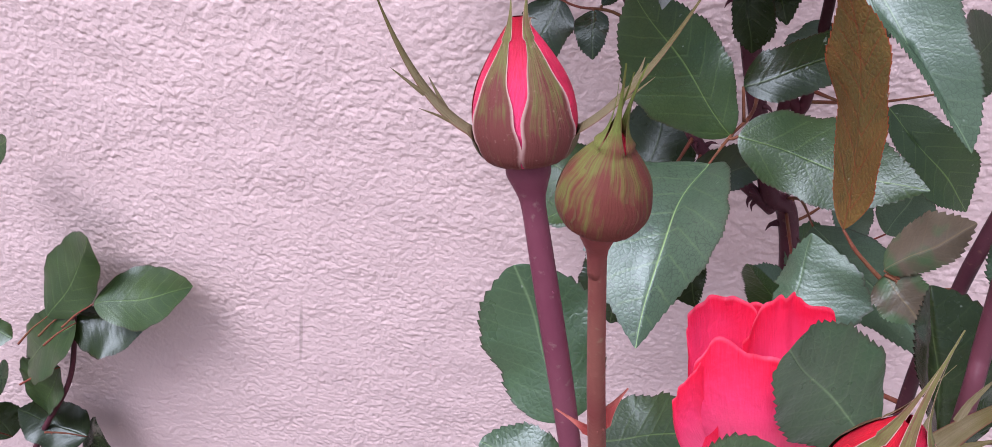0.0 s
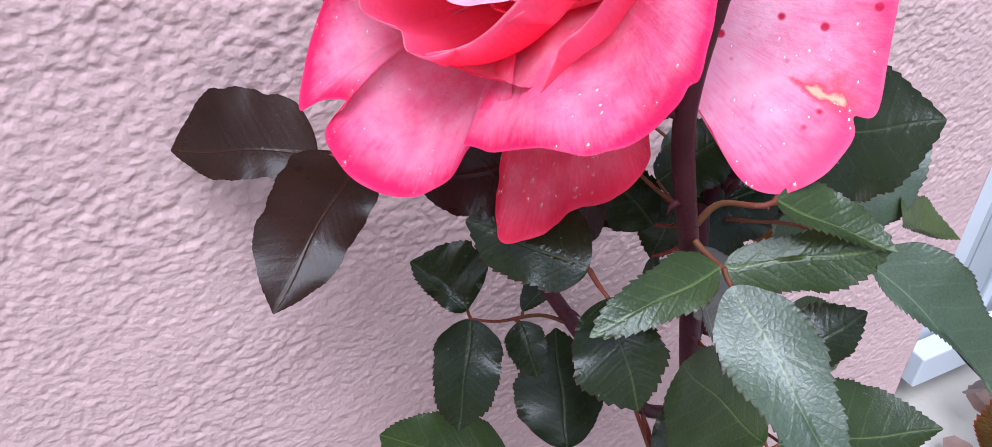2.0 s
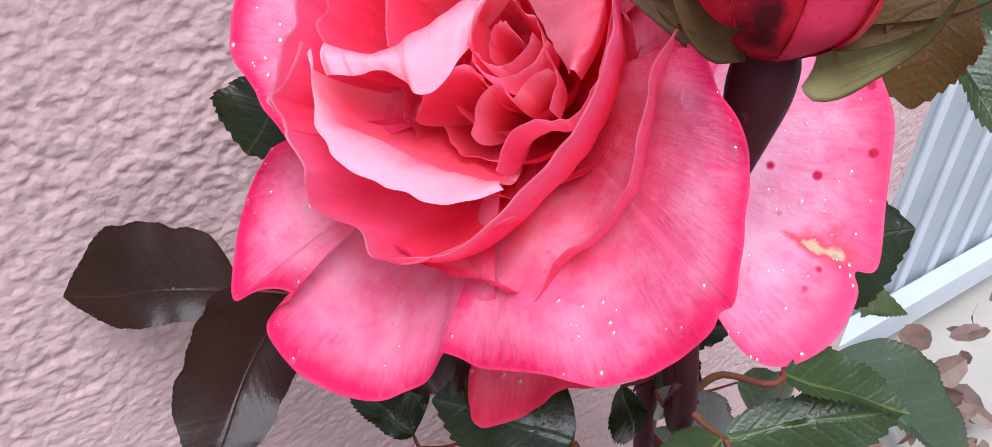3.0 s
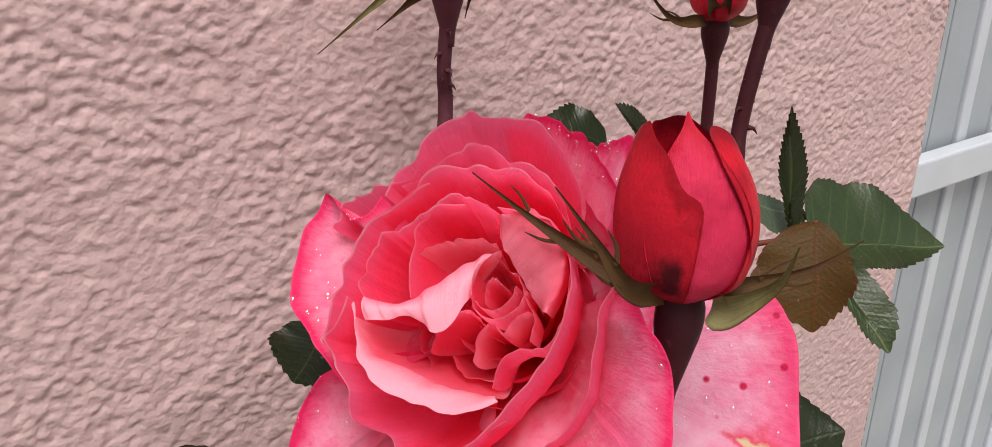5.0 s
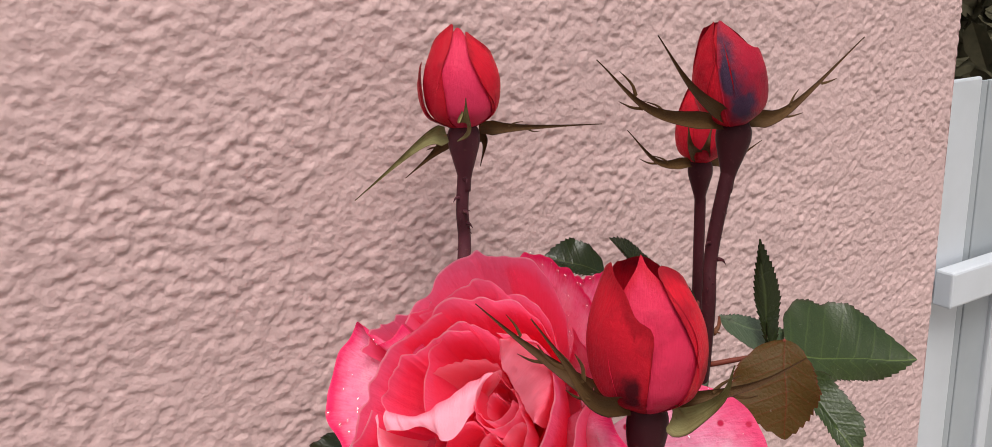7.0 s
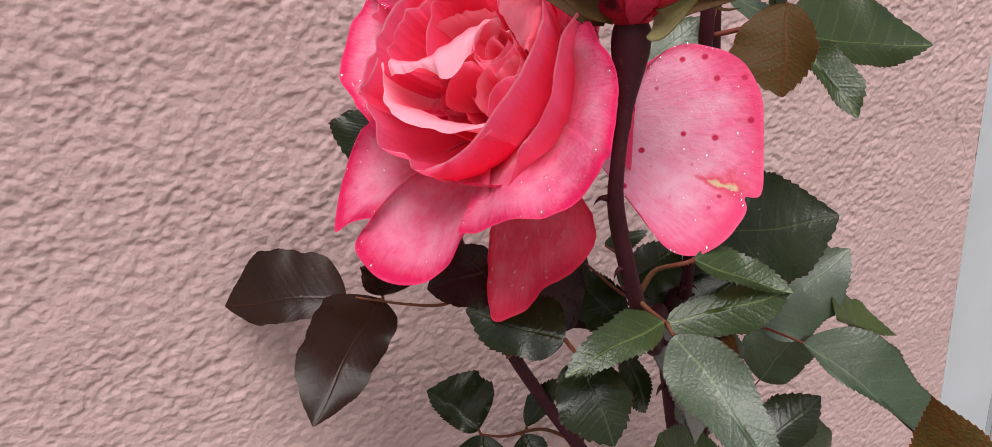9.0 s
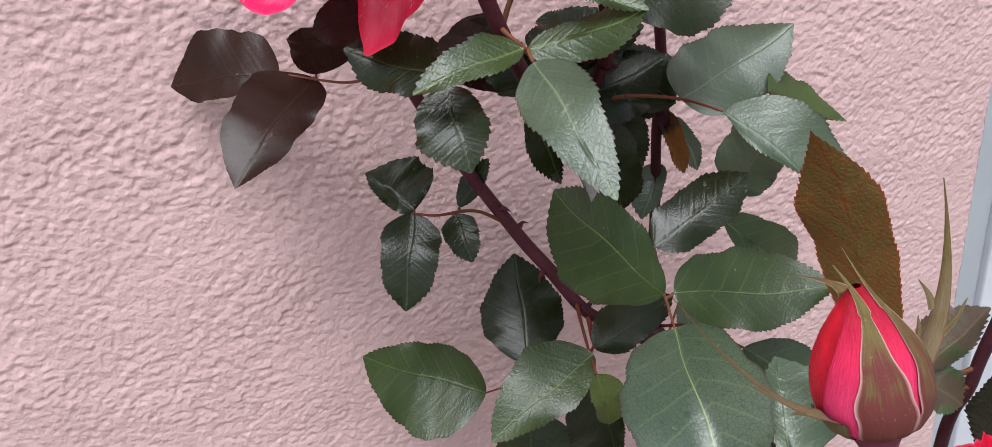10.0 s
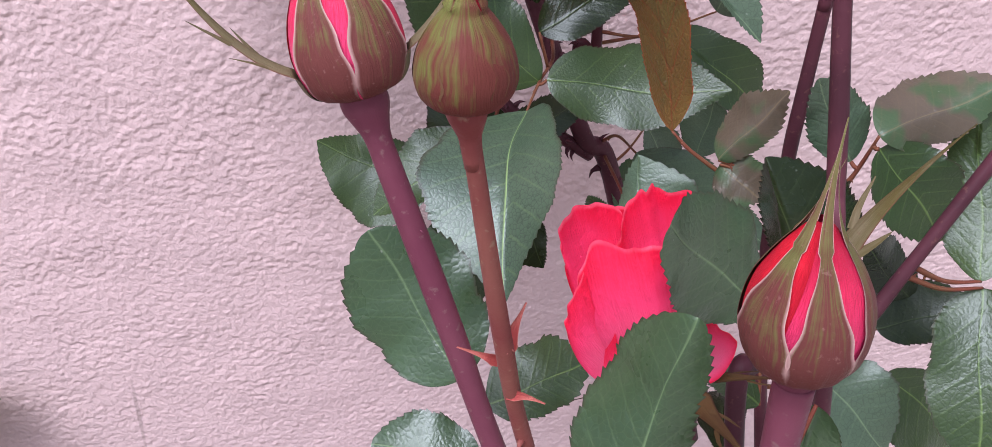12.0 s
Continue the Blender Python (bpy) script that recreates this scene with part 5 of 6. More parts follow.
compound(rose, [(0.116, -0.108, 0.925), (0.114, -0.1665, 0.9335), (0.112, -0.225, 0.93)], [(((0.112, -0.225, 0.93), (0.082, -0.247, 0.996), (0.088, -0.235, 0.959), (0.102, -0.235, 0.963)), "green", 0.14)])
compound(rose, [(0.122, -0.103, 0.885), (0.128, -0.169, 0.894), (0.134, -0.235, 0.891)], [(((0.134, -0.235, 0.891), (0.085, -0.257, 0.962), (0.103, -0.245, 0.913), (0.115, -0.245, 0.935)), "grey", 0.14)])
compound(rose, [(0.122, -0.103, 0.88), (0.133, -0.159, 0.8825), (0.144, -0.215, 0.873)], [(((0.144, -0.215, 0.873), (0.107, -0.237, 0.946), (0.119, -0.225, 0.906), (0.139, -0.225, 0.915)), "green", 0.14)])
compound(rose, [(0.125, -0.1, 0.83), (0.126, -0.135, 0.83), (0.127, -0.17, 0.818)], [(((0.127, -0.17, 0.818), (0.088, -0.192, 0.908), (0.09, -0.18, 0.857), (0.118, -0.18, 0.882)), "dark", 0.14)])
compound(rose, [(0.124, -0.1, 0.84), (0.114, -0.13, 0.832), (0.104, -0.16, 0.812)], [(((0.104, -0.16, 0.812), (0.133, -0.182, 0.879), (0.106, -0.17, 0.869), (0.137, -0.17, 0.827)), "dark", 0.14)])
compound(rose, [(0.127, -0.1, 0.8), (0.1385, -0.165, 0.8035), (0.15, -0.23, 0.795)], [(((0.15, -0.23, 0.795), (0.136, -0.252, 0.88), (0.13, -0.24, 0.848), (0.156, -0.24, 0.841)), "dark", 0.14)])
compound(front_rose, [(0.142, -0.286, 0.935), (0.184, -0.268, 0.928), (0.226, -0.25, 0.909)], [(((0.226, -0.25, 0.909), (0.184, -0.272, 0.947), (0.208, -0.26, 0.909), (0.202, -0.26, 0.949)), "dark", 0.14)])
compound(low_rose, [(-0.5176, -0.0554, 0.6875), (-0.5033, -0.0477, 0.7012), (-0.489, -0.04, 0.7109)], [(((-0.489, -0.04, 0.7109), (-0.4107, -0.035, 0.8063), (-0.4978, -0.0273, 0.7472), (-0.4102, -0.0443, 0.7738)), "green", 0.14)])
compound(low_rose, [(-0.4663, -0.0515, 0.711), (-0.4505, -0.0457, 0.7237), (-0.4346, -0.04, 0.7325)], [(((-0.4346, -0.04, 0.7325), (-0.333, -0.032, 0.7559), (-0.4032, -0.0151, 0.7575), (-0.3823, -0.0556, 0.7289)), "green", 0.14)])
compound(low_rose, [(-0.4884, -0.0573, 0.6915), (-0.4724, -0.0511, 0.7037), (-0.4563, -0.045, 0.712)], [(((-0.4563, -0.045, 0.712), (-0.5467, -0.04, 0.6392), (-0.5311, -0.0214, 0.6799), (-0.457, -0.0657, 0.6814)), "green", 0.14)])
compound(low_rose, [(-0.5312, -0.0618, 0.6398), (-0.5143, -0.0524, 0.6466), (-0.4973, -0.043, 0.6495)], [(((-0.4973, -0.043, 0.6495), (-0.5486, -0.04, 0.5712), (-0.5757, -0.0269, 0.5957), (-0.4858, -0.0484, 0.6401)), "green", 0.14)])
compound(low_rose, [(-0.4995, -0.0484, 0.6931), (-0.4846, -0.0407, 0.706), (-0.4697, -0.033, 0.7149)], [(((-0.4697, -0.033, 0.7149), (-0.392, -0.03, 0.7058), (-0.4493, -0.0231, 0.718), (-0.4189, -0.0612, 0.6905)), "dark", 0.14)])
compound(low_rose, [(-0.5349, -0.0581, 0.5697), (-0.5208, -0.0491, 0.5608), (-0.5067, -0.04, 0.5479)], [(((-0.5067, -0.04, 0.5479), (-0.5747, -0.04, 0.575), (-0.5458, -0.063, 0.5517), (-0.5376, -0.0159, 0.5725)), "dark", 0.14)])
compound(low_rose, [(-0.549, -0.0527, 0.539), (-0.5394, -0.0439, 0.5258), (-0.5299, -0.035, 0.5086)], [(((-0.5299, -0.035, 0.5086), (-0.4867, -0.035, 0.5692), (-0.5302, -0.0283, 0.5304), (-0.4655, -0.0482, 0.5554)), "dark", 0.14)])
compound(low_rose, [(-0.5813, -0.0629, 0.6697), (-0.5755, -0.0514, 0.6871), (-0.5697, -0.04, 0.7004)], [(((-0.5697, -0.04, 0.7004), (-0.5392, -0.04, 0.6771), (-0.5579, -0.0305, 0.6977), (-0.5476, -0.0597, 0.6702)), "green", 0.14)])
compound(low_rose, [(-0.6006, -0.0798, 0.6178), (-0.6012, -0.0599, 0.6177), (-0.6018, -0.04, 0.6136)], [(((-0.6018, -0.04, 0.6136), (-0.5644, -0.04, 0.6237), (-0.5851, -0.0253, 0.6279), (-0.5706, -0.0525, 0.6137)), "dark", 0.14)])
compound(low_rose, [(-0.5109, -0.0485, 0.8396), (-0.5035, -0.0442, 0.8597), (-0.4962, -0.04, 0.8758)], [(((-0.4962, -0.04, 0.8758), (-0.45, -0.04, 0.895), (-0.4772, -0.0323, 0.8929), (-0.4651, -0.0492, 0.8778)), "green", 0.14)])
compound(low_rose, [(-0.6047, -0.0574, 0.5569), (-0.606, -0.0462, 0.5423), (-0.6072, -0.035, 0.5238)], [(((-0.6072, -0.035, 0.5238), (-0.6178, -0.035, 0.5698), (-0.6213, -0.0491, 0.5372), (-0.6002, -0.0171, 0.5539)), "dark", 0.14)])
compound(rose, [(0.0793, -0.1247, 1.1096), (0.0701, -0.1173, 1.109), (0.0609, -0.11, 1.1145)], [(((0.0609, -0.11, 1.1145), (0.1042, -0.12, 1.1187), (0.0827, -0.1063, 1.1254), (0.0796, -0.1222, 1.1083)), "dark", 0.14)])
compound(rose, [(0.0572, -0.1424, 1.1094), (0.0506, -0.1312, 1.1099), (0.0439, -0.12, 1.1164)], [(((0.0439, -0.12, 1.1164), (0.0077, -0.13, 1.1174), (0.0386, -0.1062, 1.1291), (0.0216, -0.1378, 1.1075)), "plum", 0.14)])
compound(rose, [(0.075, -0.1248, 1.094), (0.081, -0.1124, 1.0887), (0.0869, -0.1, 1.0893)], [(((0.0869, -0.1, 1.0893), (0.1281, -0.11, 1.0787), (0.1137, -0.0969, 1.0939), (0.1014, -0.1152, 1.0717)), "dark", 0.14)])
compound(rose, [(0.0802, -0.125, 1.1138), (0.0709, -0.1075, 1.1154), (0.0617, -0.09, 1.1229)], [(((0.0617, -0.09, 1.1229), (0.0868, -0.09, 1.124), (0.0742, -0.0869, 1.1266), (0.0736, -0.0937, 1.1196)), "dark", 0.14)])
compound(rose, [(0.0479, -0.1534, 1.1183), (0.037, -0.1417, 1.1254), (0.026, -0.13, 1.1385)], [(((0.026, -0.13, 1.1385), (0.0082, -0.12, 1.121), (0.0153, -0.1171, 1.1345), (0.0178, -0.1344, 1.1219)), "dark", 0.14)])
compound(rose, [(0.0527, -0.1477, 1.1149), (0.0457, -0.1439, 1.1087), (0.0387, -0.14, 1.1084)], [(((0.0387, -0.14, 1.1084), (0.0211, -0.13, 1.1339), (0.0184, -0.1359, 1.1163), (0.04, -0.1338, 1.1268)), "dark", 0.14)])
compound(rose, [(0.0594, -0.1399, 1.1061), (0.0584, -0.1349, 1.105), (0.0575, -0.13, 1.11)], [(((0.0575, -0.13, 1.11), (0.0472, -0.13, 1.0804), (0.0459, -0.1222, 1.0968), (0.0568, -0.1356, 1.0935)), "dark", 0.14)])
tube("shoot", [(-0.66, -0.06, 0.02), (-0.64, -0.05, 0.4), (-0.566, -0.045, 0.533), (-0.4909, -0.045, 0.6359), (-0.4571, -0.04, 0.7224)], 0.004, 0.002, CANE, low_rose, n=40, prickles=4, seed=31)

def pink_bloom():
    base, frame_ = (0, -0.1363, 1.2176), (unit((-0.6392, -0.3616, 0.6787)), unit((0.657, -0.7155, 0.2375)), unit((0.3997, 0.5978, 0.6949)))
    bloom = urn("bloom", base, frame_, [(0.003, -0.022), (0.0036, -0.018), (0.0075, -0.010), (0.0085, -0.004), (0.006, 0.002)], DARK_STEM, rose, label="wide open coral-pink rose with rain drops")

    def layer(mat, belly, rim, lip=None, **opts):
        sheet(bloom, base, frame_, mat, belly, rim, lip, **opts)

    layer(CORAL_HANG, (0.55, 0.80), [(-1.14, -5.53, 0.6), (-1.73, -6.77, -0.4), (-2, -8.11, -1.3), (-0.83, -8.11, -1.3), (0.26, -7.5, -0.9), (1.52, -7.11, -0.5), (2.6, -6.35, -0), (2.76, -5.43, 0.5)], seed=0, ruffle=0.012)
    layer(PINK_SPOTTED, (0.55, 0.55), [(3.65, -3.24, -1), (4.2, 0.12, -0.6), (5.21, 1.39, -0.8), (6.3, 1.52, -1.1), (7.54, 0.92, -1.5), (8.16, -0.3, -1.9), (8.14, -2.11, -2.3), (7.79, -4.16, -2.7), (7.28, -4.32, -2.5), (7.29, -4.89, -2.4), (6.76, -5.86, -2), (5.75, -6.63, -1.5), (4.71, -6.28, -1.2), (3.9, -4.94, -1)], seed=1, ruffle=0.010, root=(1.2, -0.8, -0.6))
    layer(CORAL_OUTER, (0.62, 1.25), [(-5.2, -1.96, 3.5), (-6.51, -3.1, 2.6), (-6.93, -5.18, 2.2), (-5.96, -5.11, 2.4), (-5.06, -5.25, 2.6), (-5.73, -5.62, 2.2), (-5.98, -6.16, 2), (-4.97, -7.25, 1.6), (-3.19, -7.56, 1.7), (-1.9, -7.09, 1.9), (-1.15, -6.21, 2.3), (0.1, -5.96, 2.8)], seed=2, ruffle=0.010)
    layer(CORAL_OUTER, (0.72, 1.02), [(-1.21, -6.44, 2.8), (-0.31, -6.65, 3.1), (1.25, -6.78, 3.9), (2.59, -7, 4.1), (3.73, -6.59, 4.1), (4.59, -5.73, 4.4), (4.92, -5.33, 4.5), (5.14, -4.01, 4.6), (5.19, -2.87, 4.8), (4.75, -1.75, 5), (4.47, -0.94, 5)], seed=3, ruffle=0.008)
    layer(CORAL_OUTER, (0.70, 0.90), [(-2.93, 3.1, 4.5), (-3.8, 2.52, 4.4), (-4.36, 2.9, 4.4), (-5.11, 3.64, 4.2), (-5.93, 2.49, 4), (-6.18, 0.8, 3.9), (-5.78, -0.31, 3.8), (-5.14, -1.3, 3.7), (-4, -2.55, 3.5)], seed=4, ruffle=0.008)
    layer(CORAL_OUTER, (0.75, 0.70), [(2.94, 4.32, 3.2), (3.72, 4.45, 3.2), (4.45, 4.37, 3.1), (4.63, 2.94, 3.1), (4.25, 1.18, 3.2)], seed=5, ruffle=0.012)
    layer(CORAL_OUTER, (0.80, 0.70), [(0.79, 5, 3.9), (1.6, 5.26, 3.9), (2.38, 5.11, 3.9), (3, 4.49, 3.8), (3.59, 3.64, 3.7), (3.97, 2.61, 3.6), (3.73, 1.14, 3.5)], seed=6, ruffle=0.012)
    layer(CORAL, (0.85, 0.60), [(-4.69, 2.4, 4.3), (-4.25, 3.03, 4.4), (-3.57, 3.29, 4.5), (-2.59, 3.46, 4.6), (-1.77, 3.71, 4.6)], seed=7, ruffle=0.010)
    layer(CORAL_OUTER, (0.95, 0.50), [(3.11, 2.42, 3.9), (3.73, 1.13, 4), (4.12, -0.03, 4.3), (4.46, -0.92, 4.6), (4.34, -1.42, 4.5)], seed=8, ruffle=0.008)
    layer(CORAL, (0.85, 0.60), [(-2.83, 3.08, 4.5), (-2.34, 3.85, 4.5), (-1.9, 4.48, 4.6), (-1.19, 5.04, 4.6), (-0.31, 5.41, 4.5), (0.19, 5.24, 4.5), (0.99, 5.13, 4.5), (1.83, 4.73, 4.4), (2.54, 3.9, 4.3), (3.02, 2.69, 4.2), (3.1, 1.6, 4)], seed=9, ruffle=0.014)
    layer(CORAL, (0.90, 0.45), [(-2.16, 3.14, 4.6), (-1.12, 3.86, 4.7), (-0.09, 4.11, 4.8), (0.88, 3.78, 4.8), (1.97, 2.99, 4.7), (2.64, 1.96, 4.6), (2.95, 0.68, 4.5)], seed=10, ruffle=0.012)
    layer(CORAL, (0.95, 0.40), [(-2.95, 2.34, 4.6), (-2.01, 3.07, 4.7), (-1.03, 3.44, 4.9), (0.15, 3.4, 4.9), (1.29, 3.05, 4.9), (2.16, 2.4, 4.8), (2.73, 1.46, 4.7)], seed=11, ruffle=0.012)
    layer(CORAL, (0.95, 0.40), [(-1.31, 3.17, 4.7), (-2.26, 2.7, 4.8), (-3.04, 2.13, 4.8), (-3.66, 1.22, 4.9), (-4.07, 0.39, 4.9), (-4.13, -0.36, 4.9), (-4.42, -1.26, 4.9), (-3.92, -1.93, 5)], seed=12, ruffle=0.012)
    layer(CORAL_OUTER, (1.00, 0.45), [(-2.27, -4.16, 3.4), (-0.92, -4.74, 3.3), (0.4, -5.11, 3.3), (1.39, -5.34, 3.4), (2.42, -5.08, 3.4)], seed=13, ruffle=0.008)
    layer(CORAL, (1.00, 0.40), [(-3.65, -0.09, 4.9), (-4.08, -0.93, 5), (-4.25, -1.34, 5), (-3.89, -2, 5), (-3.46, -2.71, 4.9), (-3.5, -3.54, 4.6), (-2.42, -4, 4.5), (-2.03, -4.61, 4.3), (-1.09, -4.58, 4.4), (0.04, -4.29, 4.5), (0.92, -3.84, 4.6)], seed=14, ruffle=0.008)
    layer(CORAL, (1.08, 0.40), [(1.05, -5.41, 3.6), (1.43, -4.91, 3.9), (1.79, -4.51, 4.3), (2.54, -4.14, 4.7), (3.09, -3.38, 5), (3.41, -2.53, 5.3), (3.61, -1.47, 5.3), (4.04, -0.72, 5.2), (4.3, 0.22, 4.9)], seed=15, ruffle=0.008)
    layer(CORAL, (1.10, 0.35), [(-1.74, -4.57, 4.2), (-0.5, -4.51, 4.5), (0.54, -3.97, 4.8), (1.43, -3.26, 5.1), (2.22, -2.48, 5.3), (2.79, -1.32, 5.4), (2.94, -0.26, 5.3), (2.59, 0.93, 5.1), (1.6, 1.68, 4.9), (0.77, 2.09, 4.8)], seed=16, ruffle=0.006)
    layer(CORAL, (1.00, 0.40), [(-3.05, -0.51, 4.5), (-3.39, 0.35, 4.7), (-3.09, 1.13, 4.8), (-2.7, 1.74, 4.8), (-1.91, 1.89, 4.9), (-1.07, 2.24, 4.9), (-0.16, 2.26, 4.8)], seed=17, ruffle=0.008)
    layer(CORAL, (0.95, 0.45), [(-2.02, -0.13, 4.3), (-1.89, 0.94, 4.5), (-1.67, 1.81, 4.7), (-1.15, 2.39, 4.8), (-0.43, 2.53, 4.9), (0.13, 2.43, 4.85), (0.59, 2.12, 4.8), (0.8, 1.83, 4.5), (0.66, 1.39, 4.2)], seed=19, ruffle=0.006)
    layer(CORAL_LIP, (1.00, 0.40), [(-3.58, -0.56, 4.4), (-3.16, -1.61, 4.16), (-2.26, -2.04, 3.94), (-1.37, -2.57, 3.76), (-0.5, -2.81, 3.58), (0.24, -2.93, 3.4)], lip=[(-3.49, -0.21, 4.8), (-3.31, -1.79, 4.8), (-2.61, -2.75, 4.76), (-1.53, -3.28, 4.64), (-0.56, -3.58, 4.36), (0.48, -3.2, 4.0)], seed=18, ruffle=0.0)
    layer(CORAL, (1.05, 0.50), [(0.31, -2.8, 3.9), (0.56, -2.34, 4.21), (0.95, -2.11, 4.52), (1.51, -2.06, 4.67), (2.02, -2.09, 4.76), (2.38, -1.72, 4.8), (2.62, -1.15, 4.8), (2.73, -0.29, 4.78), (2.64, 0.47, 4.69), (2.39, 1.16, 4.6)], seed=16, ruffle=0.006)
    layer(CORAL_PALE, (0.95, 0.50), [(-2.03, 0.45, 4.0), (-1.8, 1.16, 4.12), (-1.29, 1.46, 4.18), (-0.82, 1.56, 4.12), (-0.17, 1.59, 4.02), (0.46, 1.31, 3.9)], seed=21, ruffle=0.004)
    layer(CORAL_LIP, (1.00, 0.55), [(-3.33, -0.07, 4.7), (-2.83, -0.24, 4.58), (-2.09, -0.32, 4.46), (-1.19, 0.14, 4.34), (-0.32, 0.77, 4.14), (0.56, 1.13, 3.9)], lip=[(-3.29, -0.76, 4.7), (-2.56, -0.82, 4.58), (-1.8, -0.75, 4.44), (-1.1, -1.21, 4.26), (-0.38, -0.42, 4.04), (-0.21, 0.68, 3.8)], seed=20, ruffle=0.0, root=(-1.6, 0.4, 1.8))
    layer(CORAL_PALE, (1.00, 0.50), [(0.95, 1.9, 4.6), (1.68, 1.92, 4.75), (2.25, 1.45, 4.9), (2.58, 0.85, 4.9), (2.68, 0.2, 4.9), (2.44, -0.46, 4.75), (2.04, -1.1, 4.6)], lip=[(0.71, 1.83, 4.3), (0.71, 1.32, 4.2), (0.9, 0.82, 4.1), (1.16, 0.29, 4.05), (1.42, -0.24, 4.0), (1.66, -0.7, 4.1), (1.85, -1.03, 4.2)], seed=23, ruffle=0.0, root=(1.2, 0.3, 1.4))
    layer(CORAL_HEART, (1.05, 0.50), [(0.41, 1.05, 3.8), (0.73, 0.54, 3.86), (1.12, 0.13, 3.94), (1.36, -0.53, 4.06), (1.59, -1.1, 4.1), (1.46, -1.7, 4.1)], seed=24, ruffle=0.005)
    layer(CORAL_PALE, (1.35, 0.55), [(-0.35, -1.94, 3.6), (-0.17, -1.38, 3.8), (0.11, -1.12, 4.0), (0.4, -1.07, 4.05), (0.69, -1.4, 4.1), (1.07, -1.03, 4.15), (1.47, -0.89, 4.2)], seed=25, ruffle=0.004, root=(0.4, -0.8, 0.6))
    layer(CORAL_HEART, (1.60, 0.70), [(-1.58, -1.35, 3.5), (-1.28, -1.05, 3.86), (-0.85, -0.79, 4.1), (-0.36, -0.61, 4.1), (-0.01, -0.86, 4.02), (0.2, -1.17, 3.9)], seed=31, ruffle=0.004, root=(0.3, -0.7, 0.6))
    layer(CORAL_HEART, (1.35, 0.65), [(-0.29, 0.59, 4.1), (-0.26, -0.1, 4.16), (-0.1, -0.68, 4.2), (0.46, -1.01, 4.2), (1.01, -0.78, 4.12), (1.31, -0.23, 4.0)], seed=26, ruffle=0.004, root=(0.3, -0.1, 0.6))
    layer(CORAL_HEART, (1.30, 0.55), [(-0.36, 0.09, 3.9), (-0.21, -0.3, 3.9), (0.07, -0.59, 3.9), (0.47, -0.65, 3.9), (0.82, -0.36, 3.9), (0.99, -0.01, 3.9)], seed=27, ruffle=0.003, root=(0.3, -0.1, 0.8))
    layer(CORAL_HEART, (1.10, 0.55), [(0.1, -0.44, 3.8), (0.07, -0.07, 3.82), (0.19, 0.23, 3.85), (0.43, 0.29, 3.88), (0.66, 0.07, 3.9)], seed=28, ruffle=0.002, root=(0.35, -0.1, 1.0))
    # the tight inner petals that fill the cup between the free rims
    rng = random.Random(77)
    for ring_, (rad, high, count) in enumerate(((0.8, 2.9, 3), (1.4, 2.7, 4), (2.0, 2.5, 5), (2.7, 2.5, 6))):
        for k in range(count):
            mid_ = 2 * math.pi * (k + 0.5 * (ring_ % 2)) / count + rng.uniform(-0.2, 0.2)
            arc = 1.25 * math.pi / count
            rim = [(0.15 + (rad + 0.14 * rng.uniform(-1, 1)) * math.cos(mid_ + arc * q), -0.3 + (rad + 0.14 * rng.uniform(-1, 1)) * math.sin(mid_ + arc * q), high - 0.35 * q * q + 0.2 * rng.uniform(-1, 1)) for q in (-1, -0.6, -0.2, 0.2, 0.6, 1)]
            layer(CORAL_HEART, (1.05, 0.5), rim, seed=100 + 10 * ring_ + k, ruffle=0.004, root=(0.1, -0.2, 0.2), nu=14, nv=33)
    wet = [ob for ob in bloom.children if ob.data.materials[0] in (CORAL_OUTER, PINK_SPOTTED, CORAL_HANG)]
    water_drops(bloom, wet, 760, 8)
    return bloom


pink_bloom()



def open_bud(parent, ring, top, low, r, fat_hip, stem_r, sepals, mats, label, seed, turn=0.0, hip_mat=None):
    """A bud that shows its colour: wrapped petals on a maroon hip, sepals turned away."""
    ring, top = vec(ring), vec(top)
    height = np.linalg.norm(top - ring)
    frame_ = axes(top - ring)
    bud = hip(parent, ring, axes(ring - vec(low)), r * fat_hip, np.linalg.norm(ring - vec(low)), stem_r, hip_mat or DARK_STEM, label)
    for k, (fat, rim, m, open_) in enumerate(mats):
        wrap(bud, ring, frame_, r, height, fat, [(phi + turn, h) for phi, h in rim], m, seed=seed + k, open_=open_)
    for k, (path, width, m, lobes) in enumerate(sepals):
        sepal(bud, [vec(ring) + 0.5 * r * unit(vec(path[0]) - ring)] + list(path), width * 0.55, 0.35 * unit(top - ring) + vec((-0.6, -0.7, -0.2)), m, seed=seed + k, lobes=lobes, cup=0.6)
    return bud


GLOBE = curve([(0.34, -0.01), (0.80, 0.06), (0.99, 0.22), (1.0, 0.38), (0.88, 0.56), (0.62, 0.74), (0.34, 0.89), (0.10, 1.0)], 60)


